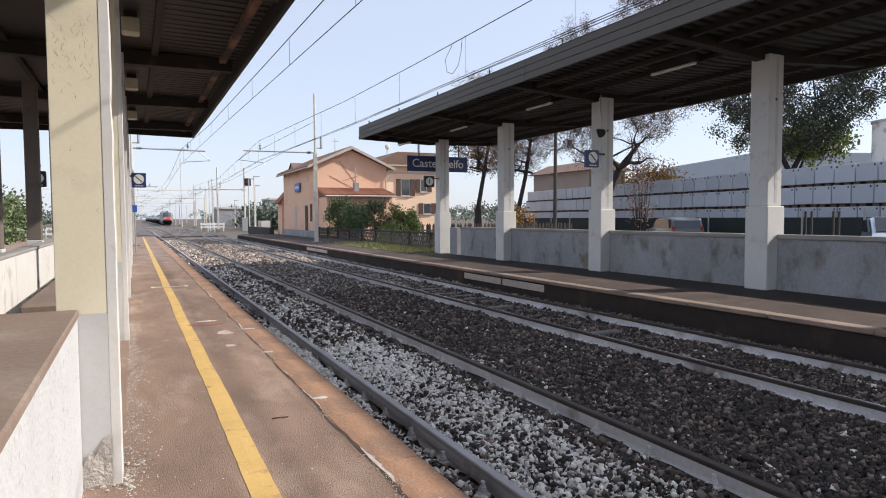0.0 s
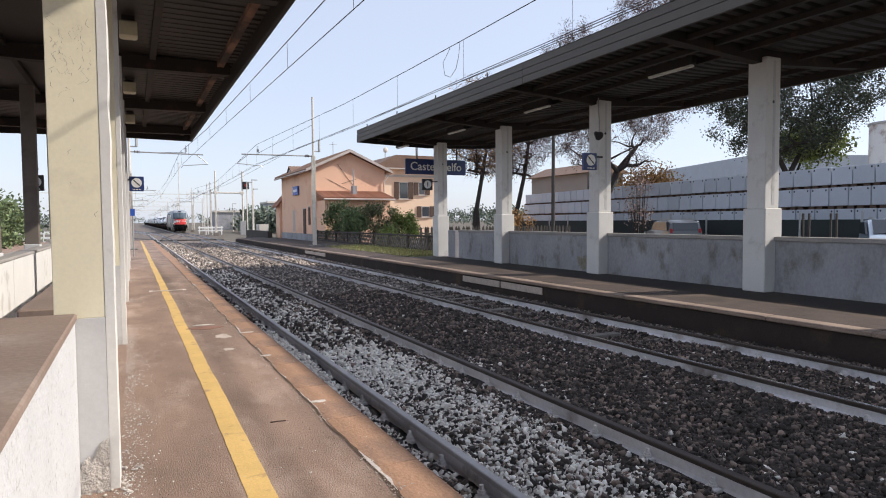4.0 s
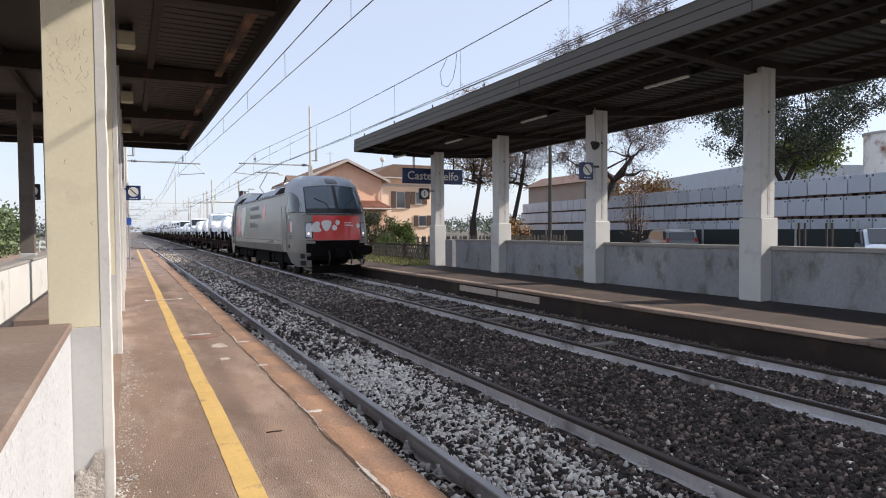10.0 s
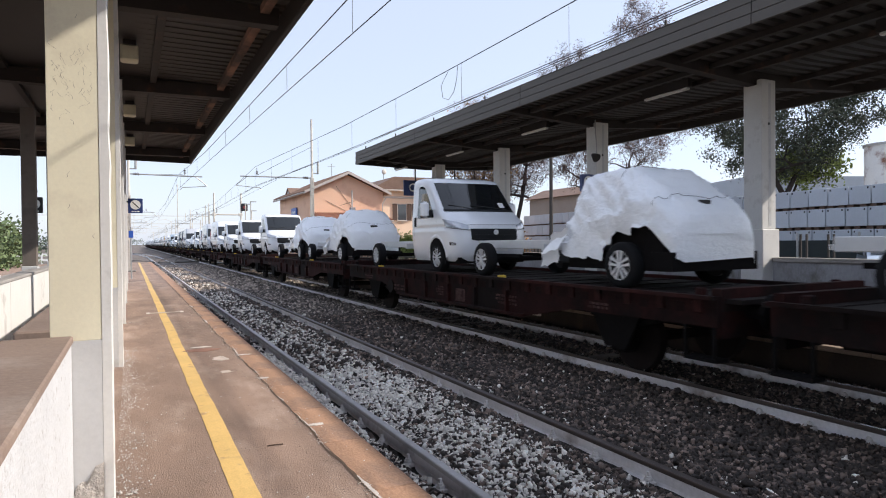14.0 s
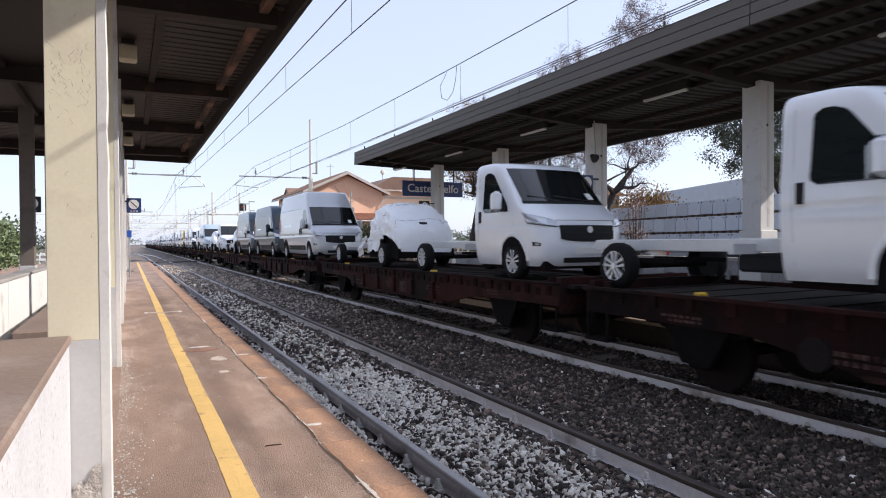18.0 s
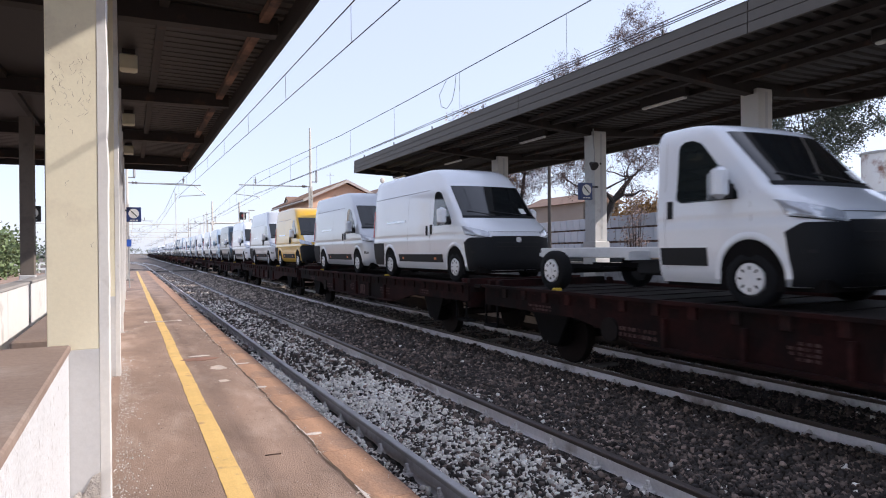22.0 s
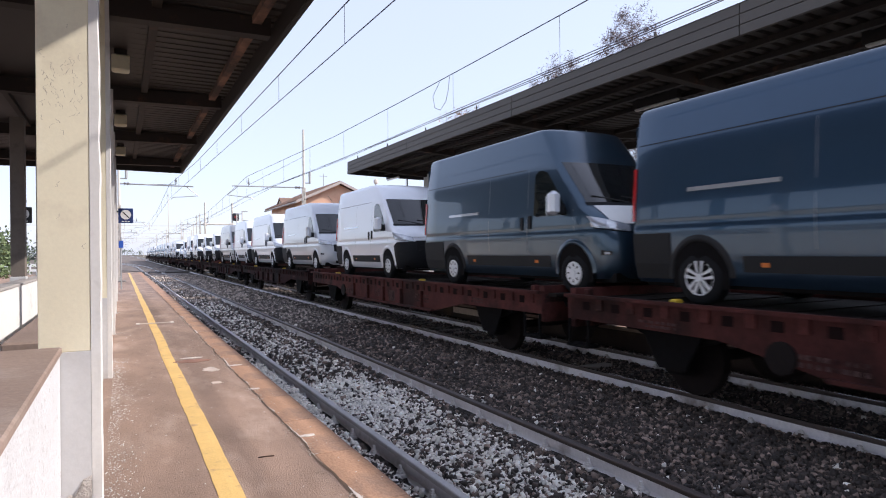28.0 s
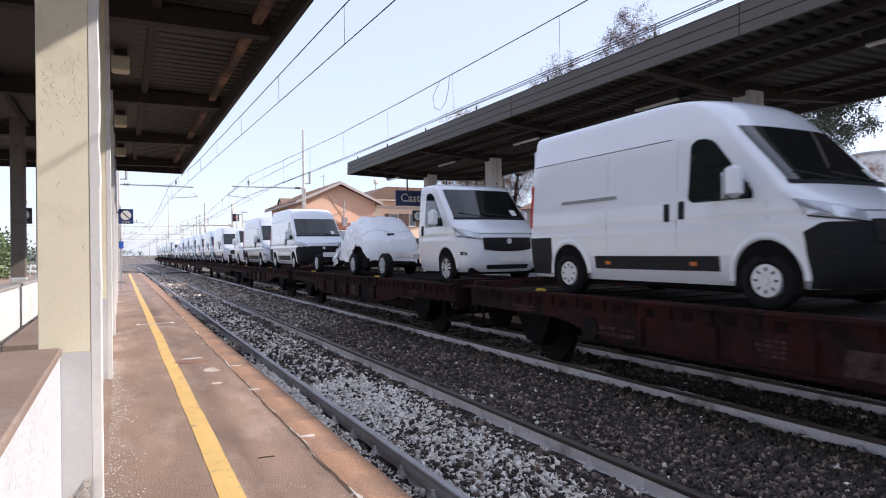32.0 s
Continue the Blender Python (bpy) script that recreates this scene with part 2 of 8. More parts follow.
M_BROWNWALL = mat("brown_house_wall", (0.27, 0.235, 0.21), 0.9, 0.15, 8, 0.6, 0.1)
M_ROAD = mat("street_asphalt", (0.07, 0.068, 0.066), 0.9, 0.3, 30, 0.8, 0.2)
M_TANK = mat("peeling_white_tank", (0.78, 0.77, 0.75), 0.7, 0.1, 10, 1, 0.1, dirt=(0.26, 0.12, 0.08), dirt_amount=0.36, dirt_scale=0.9)
M_FARWOOD = mat("far_foliage", (0.14, 0.17, 0.13), 0.9, 0.4, 4, 0.4, 0.2, island=0.7)


# ---- building blocks ----
class Geo:
    """Collects vertices and faces of one mesh."""

    def __init__(self):
        self.v, self.f = [], []

    def add(self, verts, faces):
        b = len(self.v)
        self.v += [tuple(map(float, p)) for p in verts]
        self.f += [tuple(b + i for i in q) for q in faces]
        return self

    def box(self, x0, x1, y0, y1, z0, z1, m=None, c=0.0):
        """A box, with its long edges cut by c."""
        if c <= 0:
            vs = [(x, y, z) for z in (z0, z1) for y in (y0, y1) for x in (x0, x1)]
            fs = [(0, 2, 3, 1), (4, 5, 7, 6), (0, 1, 5, 4), (2, 6, 7, 3), (0, 4, 6, 2), (1, 3, 7, 5)]
        else:
            vs, fs = [], []
            ring = [(x0 + c, y0), (x1 - c, y0), (x1, y0 + c), (x1, y1 - c), (x1 - c, y1), (x0 + c, y1), (x0, y1 - c), (x0, y0 + c)]
            mx, my = (x0 + x1) / 2, (y0 + y1) / 2
            ins = [(x + (c if x < mx else -c), y + (c if y < my else -c)) for x, y in ring]
            for pts, z in ((ins, z0), (ring, z0 + c), (ring, z1 - c), (ins, z1)):
                vs += [(x, y, z) for x, y in pts]
            for k in range(3):
                for i in range(8):
                    j = (i + 1) % 8
                    fs.append((k * 8 + i, k * 8 + j, k * 8 + 8 + j, k * 8 + 8 + i))
            fs += [tuple(range(7, -1, -1)), tuple(range(24, 32))]
        if m is not None:
            vs = [m @ Vector(p) for p in vs]
        return self.add(vs, fs)

    def cyl(self, a, b, r, n=12, r2=None, caps=True):
        a, b = Vector(a), Vector(b)
        r2 = r if r2 is None else r2
        q = (b - a).to_track_quat("Z", "Y").to_matrix()
        vs = []
        for p, rr in ((a, r), (b, r2)):
            vs += [p + q @ Vector((rr * math.cos(2 * math.pi * i / n), rr * math.sin(2 * math.pi * i / n), 0)) for i in range(n)]
        fs = [(i, (i + 1) % n, n + (i + 1) % n, n + i) for i in range(n)]
        if caps:
            fs += [tuple(range(n - 1, -1, -1)), tuple(range(n, 2 * n))]
        return self.add(vs, fs)

    def tube(self, pts, r, n=6):
        for a, b in zip(pts, pts[1:]):
            self.cyl(a, b, r, n)
        return self

    def prism(self, ring, axis, a, b):
        """A closed ring of 2D points pushed along an axis from a to b. x: (y, z); y: (x, z); z: (x, y)."""
        k = len(ring)
        put = {"x": lambda p, s: (s, p[0], p[1]), "y": lambda p, s: (p[0], s, p[1]), "z": lambda p, s: (p[0], p[1], s)}[axis]
        area = sum(ring[i][0] * ring[(i + 1) % k][1] - ring[(i + 1) % k][0] * ring[i][1] for i in range(k))
        if (area < 0) != (axis == "y"):
            ring = ring[::-1]
        vs = [put(p, a) for p in ring] + [put(p, b) for p in ring]
        fs = [(i, (i + 1) % k, k + (i + 1) % k, k + i) for i in range(k)] + [tuple(range(k - 1, -1, -1)), tuple(range(k, 2 * k))]
        if b < a:
            fs = [q[::-1] for q in fs]
        return self.add(vs, fs)

    def sweep(self, ring, ys, drift):
        """A closed ring of (x, z) points carried along y, pushed sideways by drift(y)."""
        k = len(ring)
        b = len(self.v)
        for y in ys:
            self.v += [(float(p[0] + drift(y)), float(y), float(p[1])) for p in ring]
        for i in range(len(ys) - 1):
            self.f += [(b + i * k + j, b + i * k + (j + 1) % k, b + (i + 1) * k + (j + 1) % k, b + (i + 1) * k + j) for j in range(k)]
        return self

    def grid(self, rows):
        """A sheet through rows of points, all of the same length."""
        n = len(rows[0])
        vs = [p for r in rows for p in r]
        fs = [(i * n + j, i * n + j + 1, (i + 1) * n + j + 1, (i + 1) * n + j) for i in range(len(rows) - 1) for j in range(n - 1)]
        return self.add(vs, fs)

    def ball(self, c, rx, ry, rz, n=10):
        rows = []
        for i in range(n + 1):
            a = math.pi * i / n
            rows.append([(c[0] + rx * math.sin(a) * math.cos(2 * math.pi * j / (2 * n)), c[1] + ry * math.sin(a) * math.sin(2 * math.pi * j / (2 * n)),
                          c[2] + rz * math.cos(a)) for j in range(2 * n + 1)])
        return self.grid(rows)

    def mesh(self, name, material, smooth=False, bevel=0.0):
        me = bpy.data.meshes.new(name)
        me.from_pydata(self.v, [], self.f)
        me.validate()
        if smooth or bevel:
            bm = bmesh.new()
            bm.from_mesh(me)
            bmesh.ops.remove_doubles(bm, verts=bm.verts, dist=0.0005)
            if bevel:
                sharp = [e for e in bm.edges if len(e.link_faces) == 2 and e.calc_face_angle(0) > 0.6]
                bmesh.ops.bevel(bm, geom=sharp, offset=bevel, segments=2, affect="EDGES", clamp_overlap=True)
            bmesh.ops.recalc_face_normals(bm, faces=bm.faces)
            bm.to_mesh(me)
            bm.free()
        if smooth:
            me.polygons.foreach_set("use_smooth", [True] * len(me.polygons))
            me.set_sharp_from_angle(angle=radians(38))
        if material is not None:
            me.materials.append(material)
        return me


def part(name, geo, material, parent=None, label="", smooth=False, bevel=0.0, at=None):
    """One mesh object, under a thing or a part."""
    me = geo if isinstance(geo, bpy.types.Mesh) else geo.mesh(name, material, smooth, bevel)
    ob = new(name, me)
    ob.parent = parent
    if at is not None:
        ob.matrix_basis = at
    if label:
        ob["label"] = label
    return ob


def thing(name, m, label, category, group="", kind=""):
    ob = new(name)
    ob.empty_display_size = 0.2
    ob.matrix_basis = m
    return tagged(ob, label, category, group, kind)


def letters(name, text, size, material, m, parent=None, align="CENTER", depth=0.004):
    """Writing in the built-in font, as a mesh."""
    cu = bpy.data.curves.new(name, "FONT")
    cu.body, cu.size, cu.align_x, cu.align_y, cu.extrude, cu.resolution_u, cu.offset = text, size, align, "CENTER", depth, 3, size * 0.012
    tmp = bpy.data.objects.new(name, cu)
    me = bpy.data.meshes.new_from_object(tmp)
    bpy.data.objects.remove(tmp)
    bpy.data.curves.remove(cu)
    me.materials.clear()
    me.materials.append(material)
    ob = new(name, me)
    ob.parent = parent
    ob.matrix_basis = m
    return ob


# ---- setting: ground, tracks, platforms ----
PZ = 0.30                       # platform level above the rail heads
PITCH = 4.6                     # column spacing of the near canopy
PITCH_2 = 4.86                  # and of the far one
RAILS_1, RAILS_2 = (2.18, 3.68), (6.15, 7.65)
TRACK_2 = 6.95


def bend_x(y):
    """How far the line drifts sideways beyond the platforms."""
    return 0.0057 * max(0.0, y - 35)


g = Geo()
g.grid([[(x, y, -0.32 if abs(x) < 400 else -0.5) for x in (-1500, -60, -12, 1, 9, 60, 200, 1500)] for y in (-300, -20, 60, 150, 600, 3000)])
tagged(part("ground", g, M_EARTH), "bare brown earth around the railway line", "ground", kind="structure")

rng = np.random.default_rng(4)


def bed_height(x, y):
    z = -0.150 + (0.07 * math.exp(-((y - 8.6) / 1.9) ** 2) if x < 2.05 else 0.0) - ((0.05 if y > 12 else 0.03) if 6.28 < x < 7.52 and y > 7 else 0.0)
    return z + 0.02 * noise.noise((x * 1.4, y * 1.4, 0)) + 0.012 * noise.noise((x * 5, y * 5, 3))


ys = list(np.arange(-2, 26, 0.22)) + list(np.arange(26, 70, 1.0)) + list(np.arange(70, 920, 17.0))
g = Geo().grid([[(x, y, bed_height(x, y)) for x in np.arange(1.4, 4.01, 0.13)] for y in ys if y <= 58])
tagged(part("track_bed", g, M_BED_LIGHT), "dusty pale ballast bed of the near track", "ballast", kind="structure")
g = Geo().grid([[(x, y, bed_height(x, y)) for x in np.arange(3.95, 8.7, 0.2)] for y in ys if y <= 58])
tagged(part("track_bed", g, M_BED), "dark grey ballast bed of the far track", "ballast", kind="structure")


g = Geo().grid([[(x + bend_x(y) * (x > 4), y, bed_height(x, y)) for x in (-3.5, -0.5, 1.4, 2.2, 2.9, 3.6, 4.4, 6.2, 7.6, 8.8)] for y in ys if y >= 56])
tagged(part("track_bed", g, M_BED_FAR), "brown ballast beyond the platforms, sunlight painted into its colour", "ballast", kind="structure")


def stones(name, x0, x1, y0, y1, count, size, material, label, seed, pale=None):
    """A layer of loose broken stones, in one mesh."""
    r = np.random.default_rng(seed)
    base = np.array([(x, y, z) for z in (-1, 1) for y in (-1, 1) for x in (-1, 1)]) * 0.72
    quads = ((0, 2, 3, 1), (4, 5, 7, 6), (0, 1, 5, 4), (2, 6, 7, 3), (0, 4, 6, 2), (1, 3, 7, 5))
    face = np.array([q[:3] for q in quads] + [(q[0], q[2], q[3]) for q in quads])
    px, py = r.uniform(x0, x1, count), r.uniform(y0, y1, count)
    keep = np.ones(count, bool)
    for c in (*RAILS_1, *RAILS_2):
        keep &= np.abs(px - c) > 0.10
    if pale is not None:
        keep &= pale(px, py, r)
    px, py = px[keep], py[keep]
    n = len(px)
    sz = size * np.clip(r.lognormal(0, 0.32, n), 0.45, 1.9)
    pz = np.array([bed_height(a, b) for a, b in zip(px, py)]) + sz * r.uniform(-0.1, 0.75, n)
    q = r.normal(size=(n, 4))
    q /= np.linalg.norm(q, axis=1)[:, None]
    w, x, y, z = q.T
    rot = np.stack([1 - 2 * (y * y + z * z), 2 * (x * y - z * w), 2 * (x * z + y * w), 2 * (x * y + z * w), 1 - 2 * (x * x + z * z), 2 * (y * z - x * w),
                    2 * (x * z - y * w), 2 * (y * z + x * w), 1 - 2 * (x * x + y * y)], -1).reshape(n, 3, 3)
    shape = base[None] * r.uniform(0.55, 1.25, (n, 8, 1)) * r.uniform(0.55, 1.3, (n, 1, 3))
    v = np.einsum("nij,nkj->nki", rot, shape) * sz[:, None, None] + np.stack([px, py, pz], -1)[:, None]
    f = (face[None] + 8 * np.arange(n)[:, None, None]).reshape(-1, 3)
    me = bpy.data.meshes.new(name)
    me.vertices.add(n * 8)
    me.vertices.foreach_set("co", v.reshape(-1))
    me.loops.add(len(f) * 3)
    me.loops.foreach_set("vertex_index", f.reshape(-1))
    me.polygons.add(len(f))
    me.polygons.foreach_set("loop_start", np.arange(len(f)) * 3)
    me.update()
    me.validate()
    me.materials.append(material)
    ob = new(name, me)
    return tagged(ob, label, "ballast", kind="stuff")


def whiteness(px, py):
    """Share of dusty white stones: high in the middle of the near track, low along its outer rail."""
    w = np.array([0.47 + 0.32 * noise.noise((a * 1.3, b * 0.7, 11)) + 0.2 * noise.noise((a * 4, b * 3, 5)) for a, b in zip(px, py)])
    w += 0.12 * np.exp(-((px - 2.9) / 0.45) ** 2) - 0.45 * np.exp(-((px - 3.55) / 0.22) ** 2) + 0.5 * np.exp(-((py - 8.4 + 0.45 * (px - 2)) / 0.85) ** 2)
    w -= 0.75 * np.clip((px - 3.75) / 0.25, 0, 1) + 0.13 * np.clip((py - 9.5) / 2, 0, 1)
    w += np.where(px < 2.1, 1.1, 0.0) * np.exp(-((py - 8.7) / 1.9) ** 2)
    return np.clip(w, 0.03, np.where(px < 2.1, 0.97, 0.78))


def pale_ones(px, py, r):
    return r.random(len(px)) < whiteness(px, py)


def dark_ones(px, py, r):
    return r.random(len(px)) > whiteness(px, py)


stones("ballast_stones", 1.5, 4.25, 1.6, 8, 40000, 0.0182, M_STONE_L, "loose dusty white ballast stones between the rails", 1, pale_ones)
stones("ballast_stones", 1.5, 4.25, 8, 26, 34000, 0.024, M_STONE_L, "loose dusty white ballast stones between the rails", 2, pale_ones)
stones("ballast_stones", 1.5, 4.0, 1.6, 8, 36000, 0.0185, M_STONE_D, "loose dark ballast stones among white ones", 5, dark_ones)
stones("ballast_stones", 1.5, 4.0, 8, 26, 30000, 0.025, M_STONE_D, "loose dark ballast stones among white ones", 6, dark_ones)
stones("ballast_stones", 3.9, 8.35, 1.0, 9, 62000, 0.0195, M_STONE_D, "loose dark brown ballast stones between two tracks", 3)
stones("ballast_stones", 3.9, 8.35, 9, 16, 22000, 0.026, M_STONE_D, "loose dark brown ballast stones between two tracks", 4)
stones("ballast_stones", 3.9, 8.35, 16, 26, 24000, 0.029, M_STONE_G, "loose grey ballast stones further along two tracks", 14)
stones("ballast_stones", 1.53, 2.07, 6.6, 10.2, 6500, 0.0145, M_STONE_L, "fine white chippings beside the near rail", 15)

stones("ballast_stones", 4.0, 8.3, 1.0, 26, 1800, 0.019, M_STONE_L, "scattered pale stones on the dark ballast", 9)
stones("ballast_stones", 1.5, 4.2, 26, 60, 3600, 0.032, M_STONE_L, "dusty white ballast stones further along the track", 7, pale_ones)
stones("ballast_stones", 1.5, 8.4, 26, 60, 34000, 0.040, M_STONE_M, "brown ballast stones further along the tracks, painted paler for sunlight", 8, dark_ones)

RAIL_YS = [-6, 10, 30, 35] + list(range(40, 160, 10)) + list(range(160, 920, 40))


def near_bend(y):
    return -0.0011 * max(0.0, y - 95) ** 2 if y < 150 else -3.33 - 0.03 * (y - 150)


RAIL_FOOT = [(-0.075, -0.172), (0.075, -0.172), (0.075, -0.16), (0.02, -0.145), (0.0085, -0.13), (0.0085, -0.04), (-0.0085, -0.04), (-0.0085, -0.13), (-0.02, -0.145), (-0.075, -0.16)]
RAIL_HEAD = [(-0.012, -0.052), (0.012, -0.052), (0.034, -0.040), (0.0355, -0.012), (0.033, -0.004), (0.026, 0.0), (-0.026, 0.0), (-0.033, -0.004), (-0.0355, -0.012), (-0.034, -0.040)]
for name, xs in (("near_track", RAILS_1), ("far_track", RAILS_2)):
    track = thing(name, pose(0, 0, 0), "pair of steel rails on ballast, with a dusty pale web", "railway track", kind="structure")
    for x in xs:
        drift = bend_x if name == "far_track" else near_bend
        rail = part("rail", Geo().sweep([(x + a, z) for a, z in RAIL_FOOT], RAIL_YS, drift), M_RAIL, track)
        part("rail_head", Geo().sweep([(x + a, z) for a, z in RAIL_HEAD], RAIL_YS, drift), M_RAILTOP if x != RAILS_1[0] else M_RAILTOP_N, rail, "dull rusty running surface" if name == "near_track" else "worn running surface")
        if name == "far_track":
            part("running_band", Geo().sweep([(x - 0.016, 0.0), (x + 0.016, 0.0), (x + 0.016, 0.0015), (x - 0.016, 0.0015)], RAIL_YS, drift), M_RAILRUN, rail, "polished wheel band")
    clips = Geo()
    step = 0.626 if name == "near_track" else 0.568
    y = 1.2
    while y < 27:
        for x in xs:
            for s in (-1, 1):
                bx = x + s * 0.085
                clips.box(bx - 0.04, bx + 0.04, y - 0.055, y + 0.055, -0.15, -0.118, c=0.006)
                clips.cyl((bx, y, -0.125), (bx, y, -0.098), 0.034, 6)
                clips.cyl((bx, y, -0.098), (bx, y, -0.082), 0.025, 8)
                clips.cyl((bx, y, -0.082), (bx, y, -0.048 if name == "near_track" else -0.075), 0.017, 6)
        y += step
    tagged(part("rail_fastenings", clips, M_BOLT, track), "bolted rail fastenings", kind="stuff")
    y = 1.2
    mid = sum(xs) / 2
    sl = Geo().box(-1.25, 1.25, -0.12, 0.12, -0.3, -0.158, c=0.015).mesh("sleeper", M_SLEEPER)
    for k in range(42):
        part("sleeper", sl, None, track, at=pose(mid, y + k * step, 0))

# small concrete cable covers between the far rails
for y in (8.0, 11.3):
    cover = Geo().box(6.55, 7.1, y - 0.09, y + 0.09, -0.2, -0.1, c=0.012)
    tagged(part("cable_cover", cover, M_SLEEPER), "small weathered concrete cover between the rails", "track cover", "covers between the rails")

# near platform
g = Geo()
g.box(-9, 1.24, -8, 58, -0.3, PZ)
tagged(part("platform_1", g, M_ASPHALT), "worn red-brown asphalt platform with stains", "platform", kind="structure")
edge = thing("platform_edge_1", pose(0, 0, 0), "orange-brown stone edging of the near platform", "platform edge", kind="structure")
blk = Geo().box(-0.15, 0.15, -0.499, 0.499, -0.17, 0.0, c=0.006).mesh("edge_stone", M_KERB)
for k in range(61):
    part("edge_stone", blk, None, edge, at=pose(1.385, -3 + k * 1.0, PZ + rng.uniform(-0.001, 0.002), 0, rng.uniform(-0.3, 0.3), rng.uniform(-0.15, 0.15)))
tagged(part("platform_face_1", Geo().box(1.242, 1.44, -8, 58, -0.3, PZ - 0.19), M_FACE), "dark stained concrete face of the near platform", "platform face", kind="structure")
line = Geo()
rows = []
for k in range(640):
    y = -7.5 + k * 0.1
    d = 0.014 * noise.noise((3, y * 0.45, 0)) + 0.006 * noise.noise((8, y * 2.2, 0))
    rows.append([(0.513 + d + 0.006 * noise.noise((1, y * 5, 2)), y, PZ + 0.003), (0.59 + d, y, PZ + 0.004), (0.658 + d + 0.006 * noise.noise((5, y * 5, 9)), y, PZ + 0.003)])
line.grid(rows)
tagged(part("yellow_line", line, M_YELLOW), "faded yellow safety line painted along the platform", "safety line", kind="structure")
M_DUST = mat("white_mortar_dust", (0.66, 0.60, 0.55), 0.95, 0.4, 60, 9, 0.3)
M_SEAM = mat("dark_crack", (0.10, 0.065, 0.045), 0.95, 0.4, 40, 4, 0.3)
crack, grit = Geo(), Geo()


def crack_x(y):
    return 1.235 + 0.026 * noise.noise((0, y * 1.7, 7)) + 0.012 * noise.noise((2, y * 7, 3))


for k in range(900):
    y = 1.0 + k * 0.03
    w0, w1 = (0.004 + 0.013 * max(0.0, noise.noise((4, yy * 3, 1)) + 0.35) for yy in (y, y + 0.03))
    a, b = crack_x(y), crack_x(y + 0.03)
    crack.add([(a - w0, y, PZ + 0.003), (a + w0, y, PZ + 0.003), (b + w1, y + 0.03, PZ + 0.003), (b - w1, y + 0.03, PZ + 0.003)], [(0, 1, 2, 3)])
for k in range(1900):
    y = 2.2 + 14 * rng.random() ** 1.4
    if noise.noise((6, y * 1.1, 2)) < -0.05:
        continue
    x = crack_x(y) + rng.normal(0.0, 0.03)
    s = 0.0012 + 0.0042 * rng.random() ** 3
    grit.box(-s, s, -s * 1.2, s * 1.2, -s * 0.6, s * 0.6, m=pose(x, y, PZ + 0.003, rng.uniform(-30, 30), rng.uniform(-30, 30), rng.uniform(0, 360)))
tagged(part("crack_grit", grit, M_PATCH), "loose mortar grit along the platform crack", "debris", kind="stuff")
tagged(part("edge_crack", crack, M_SEAM), "ragged crack between the asphalt and the edge stones", "crack", kind="structure")
M_PATCHR = mat("red_brown_patch", (0.27, 0.14, 0.10), 0.9, 0.3, 50, 4, 0.3)


def blot(cx, cy, rx, ry, material, name, label, seed):
    ring = []
    for i in range(44):
        a = 2 * math.pi * i / 44
        r = 1 + 0.3 * noise.noise((math.cos(a) * 6 + seed, math.sin(a) * 6, seed)) + 0.4 * noise.noise((math.cos(a) * 1.7 + seed, math.sin(a) * 1.7, seed))
        ring.append((cx + rx * r * math.cos(a), cy + ry * r * math.sin(a)))
    tagged(part(name, Geo().prism(ring, "z", PZ, PZ + 0.004), material), label, "floor patch", "patches on the platform")


blot(1.0, 8.45, 0.09, 0.15, M_PATCH, "mortar_patch", "pale mortar patch on the platform asphalt", 1)
blot(0.84, 9.25, 0.24, 0.13, M_PATCHR, "repair_patch", "red-brown repaired patch across the yellow line", 2)
blot(1.27, 7.0, 0.06, 0.035, M_DUST, "mortar_patch", "pale broken mortar beside the platform edge", 3)
blot(1.31, 8.6, 0.09, 0.03, M_DUST, "mortar_patch", "pale broken mortar beside the platform edge", 6)
blot(1.32, 5.0, 0.07, 0.03, M_DUST, "mortar_patch", "pale broken mortar beside the platform edge", 4)
blot(0.86, 9.52, 0.14, 0.05, M_DUST, "mortar_patch", "white dusting of mortar on a repaired patch", 8)
blot(0.95, 7.55, 0.06, 0.07, M_PATCH, "mortar_patch", "faint pale patch on the platform asphalt", 12)
dust = Geo()
for k in range(620):
    y = 2.2 + k * 0.03
    w0, w1 = (0.04 * max(0.0, noise.noise((9, q * 1.3, 4)) + 0.45 * noise.noise((2, q * 9, 4)) - 0.02) for q in (y, y + 0.03))
    if w0 + w1 > 0.004:
        a, b = crack_x(y) + 0.008, crack_x(y + 0.03) + 0.008
        dust.add([(a, y, PZ + 0.0045), (a + w0, y, PZ + 0.0045), (b + w1, y + 0.03, PZ + 0.0045), (b, y + 0.03, PZ + 0.0045)], [(0, 1, 2, 3)])
tagged(part("mortar_dust", dust, M_DUST), "white mortar dust along the edge of the crack", "debris", kind="stuff")
drain = thing("drain_cover", pose(0.64, 14.7, PZ), "narrow pale drain cover across the platform", "drain cover")
part("cover", Geo().box(-0.31, 0.31, -0.07, 0.07, 0, 0.010, c=0.003), M_PATCH, drain)
for q in (-1, 1):
    part("end_block", Geo().box(q * 0.33 - 0.035, q * 0.33 + 0.035, -0.10, 0.10, 0, 0.014, c=0.004), M_DUST, drain, "white end block")
tagged(part("twig", Geo().tube([(0.86, 4.62, PZ + 0.006), (0.91, 4.6, PZ + 0.012), (0.97, 4.61, PZ + 0.006)], 0.005, 5), M_SHUTTER), "small dark twig lying on the platform", "twig")
crumbs = Geo()
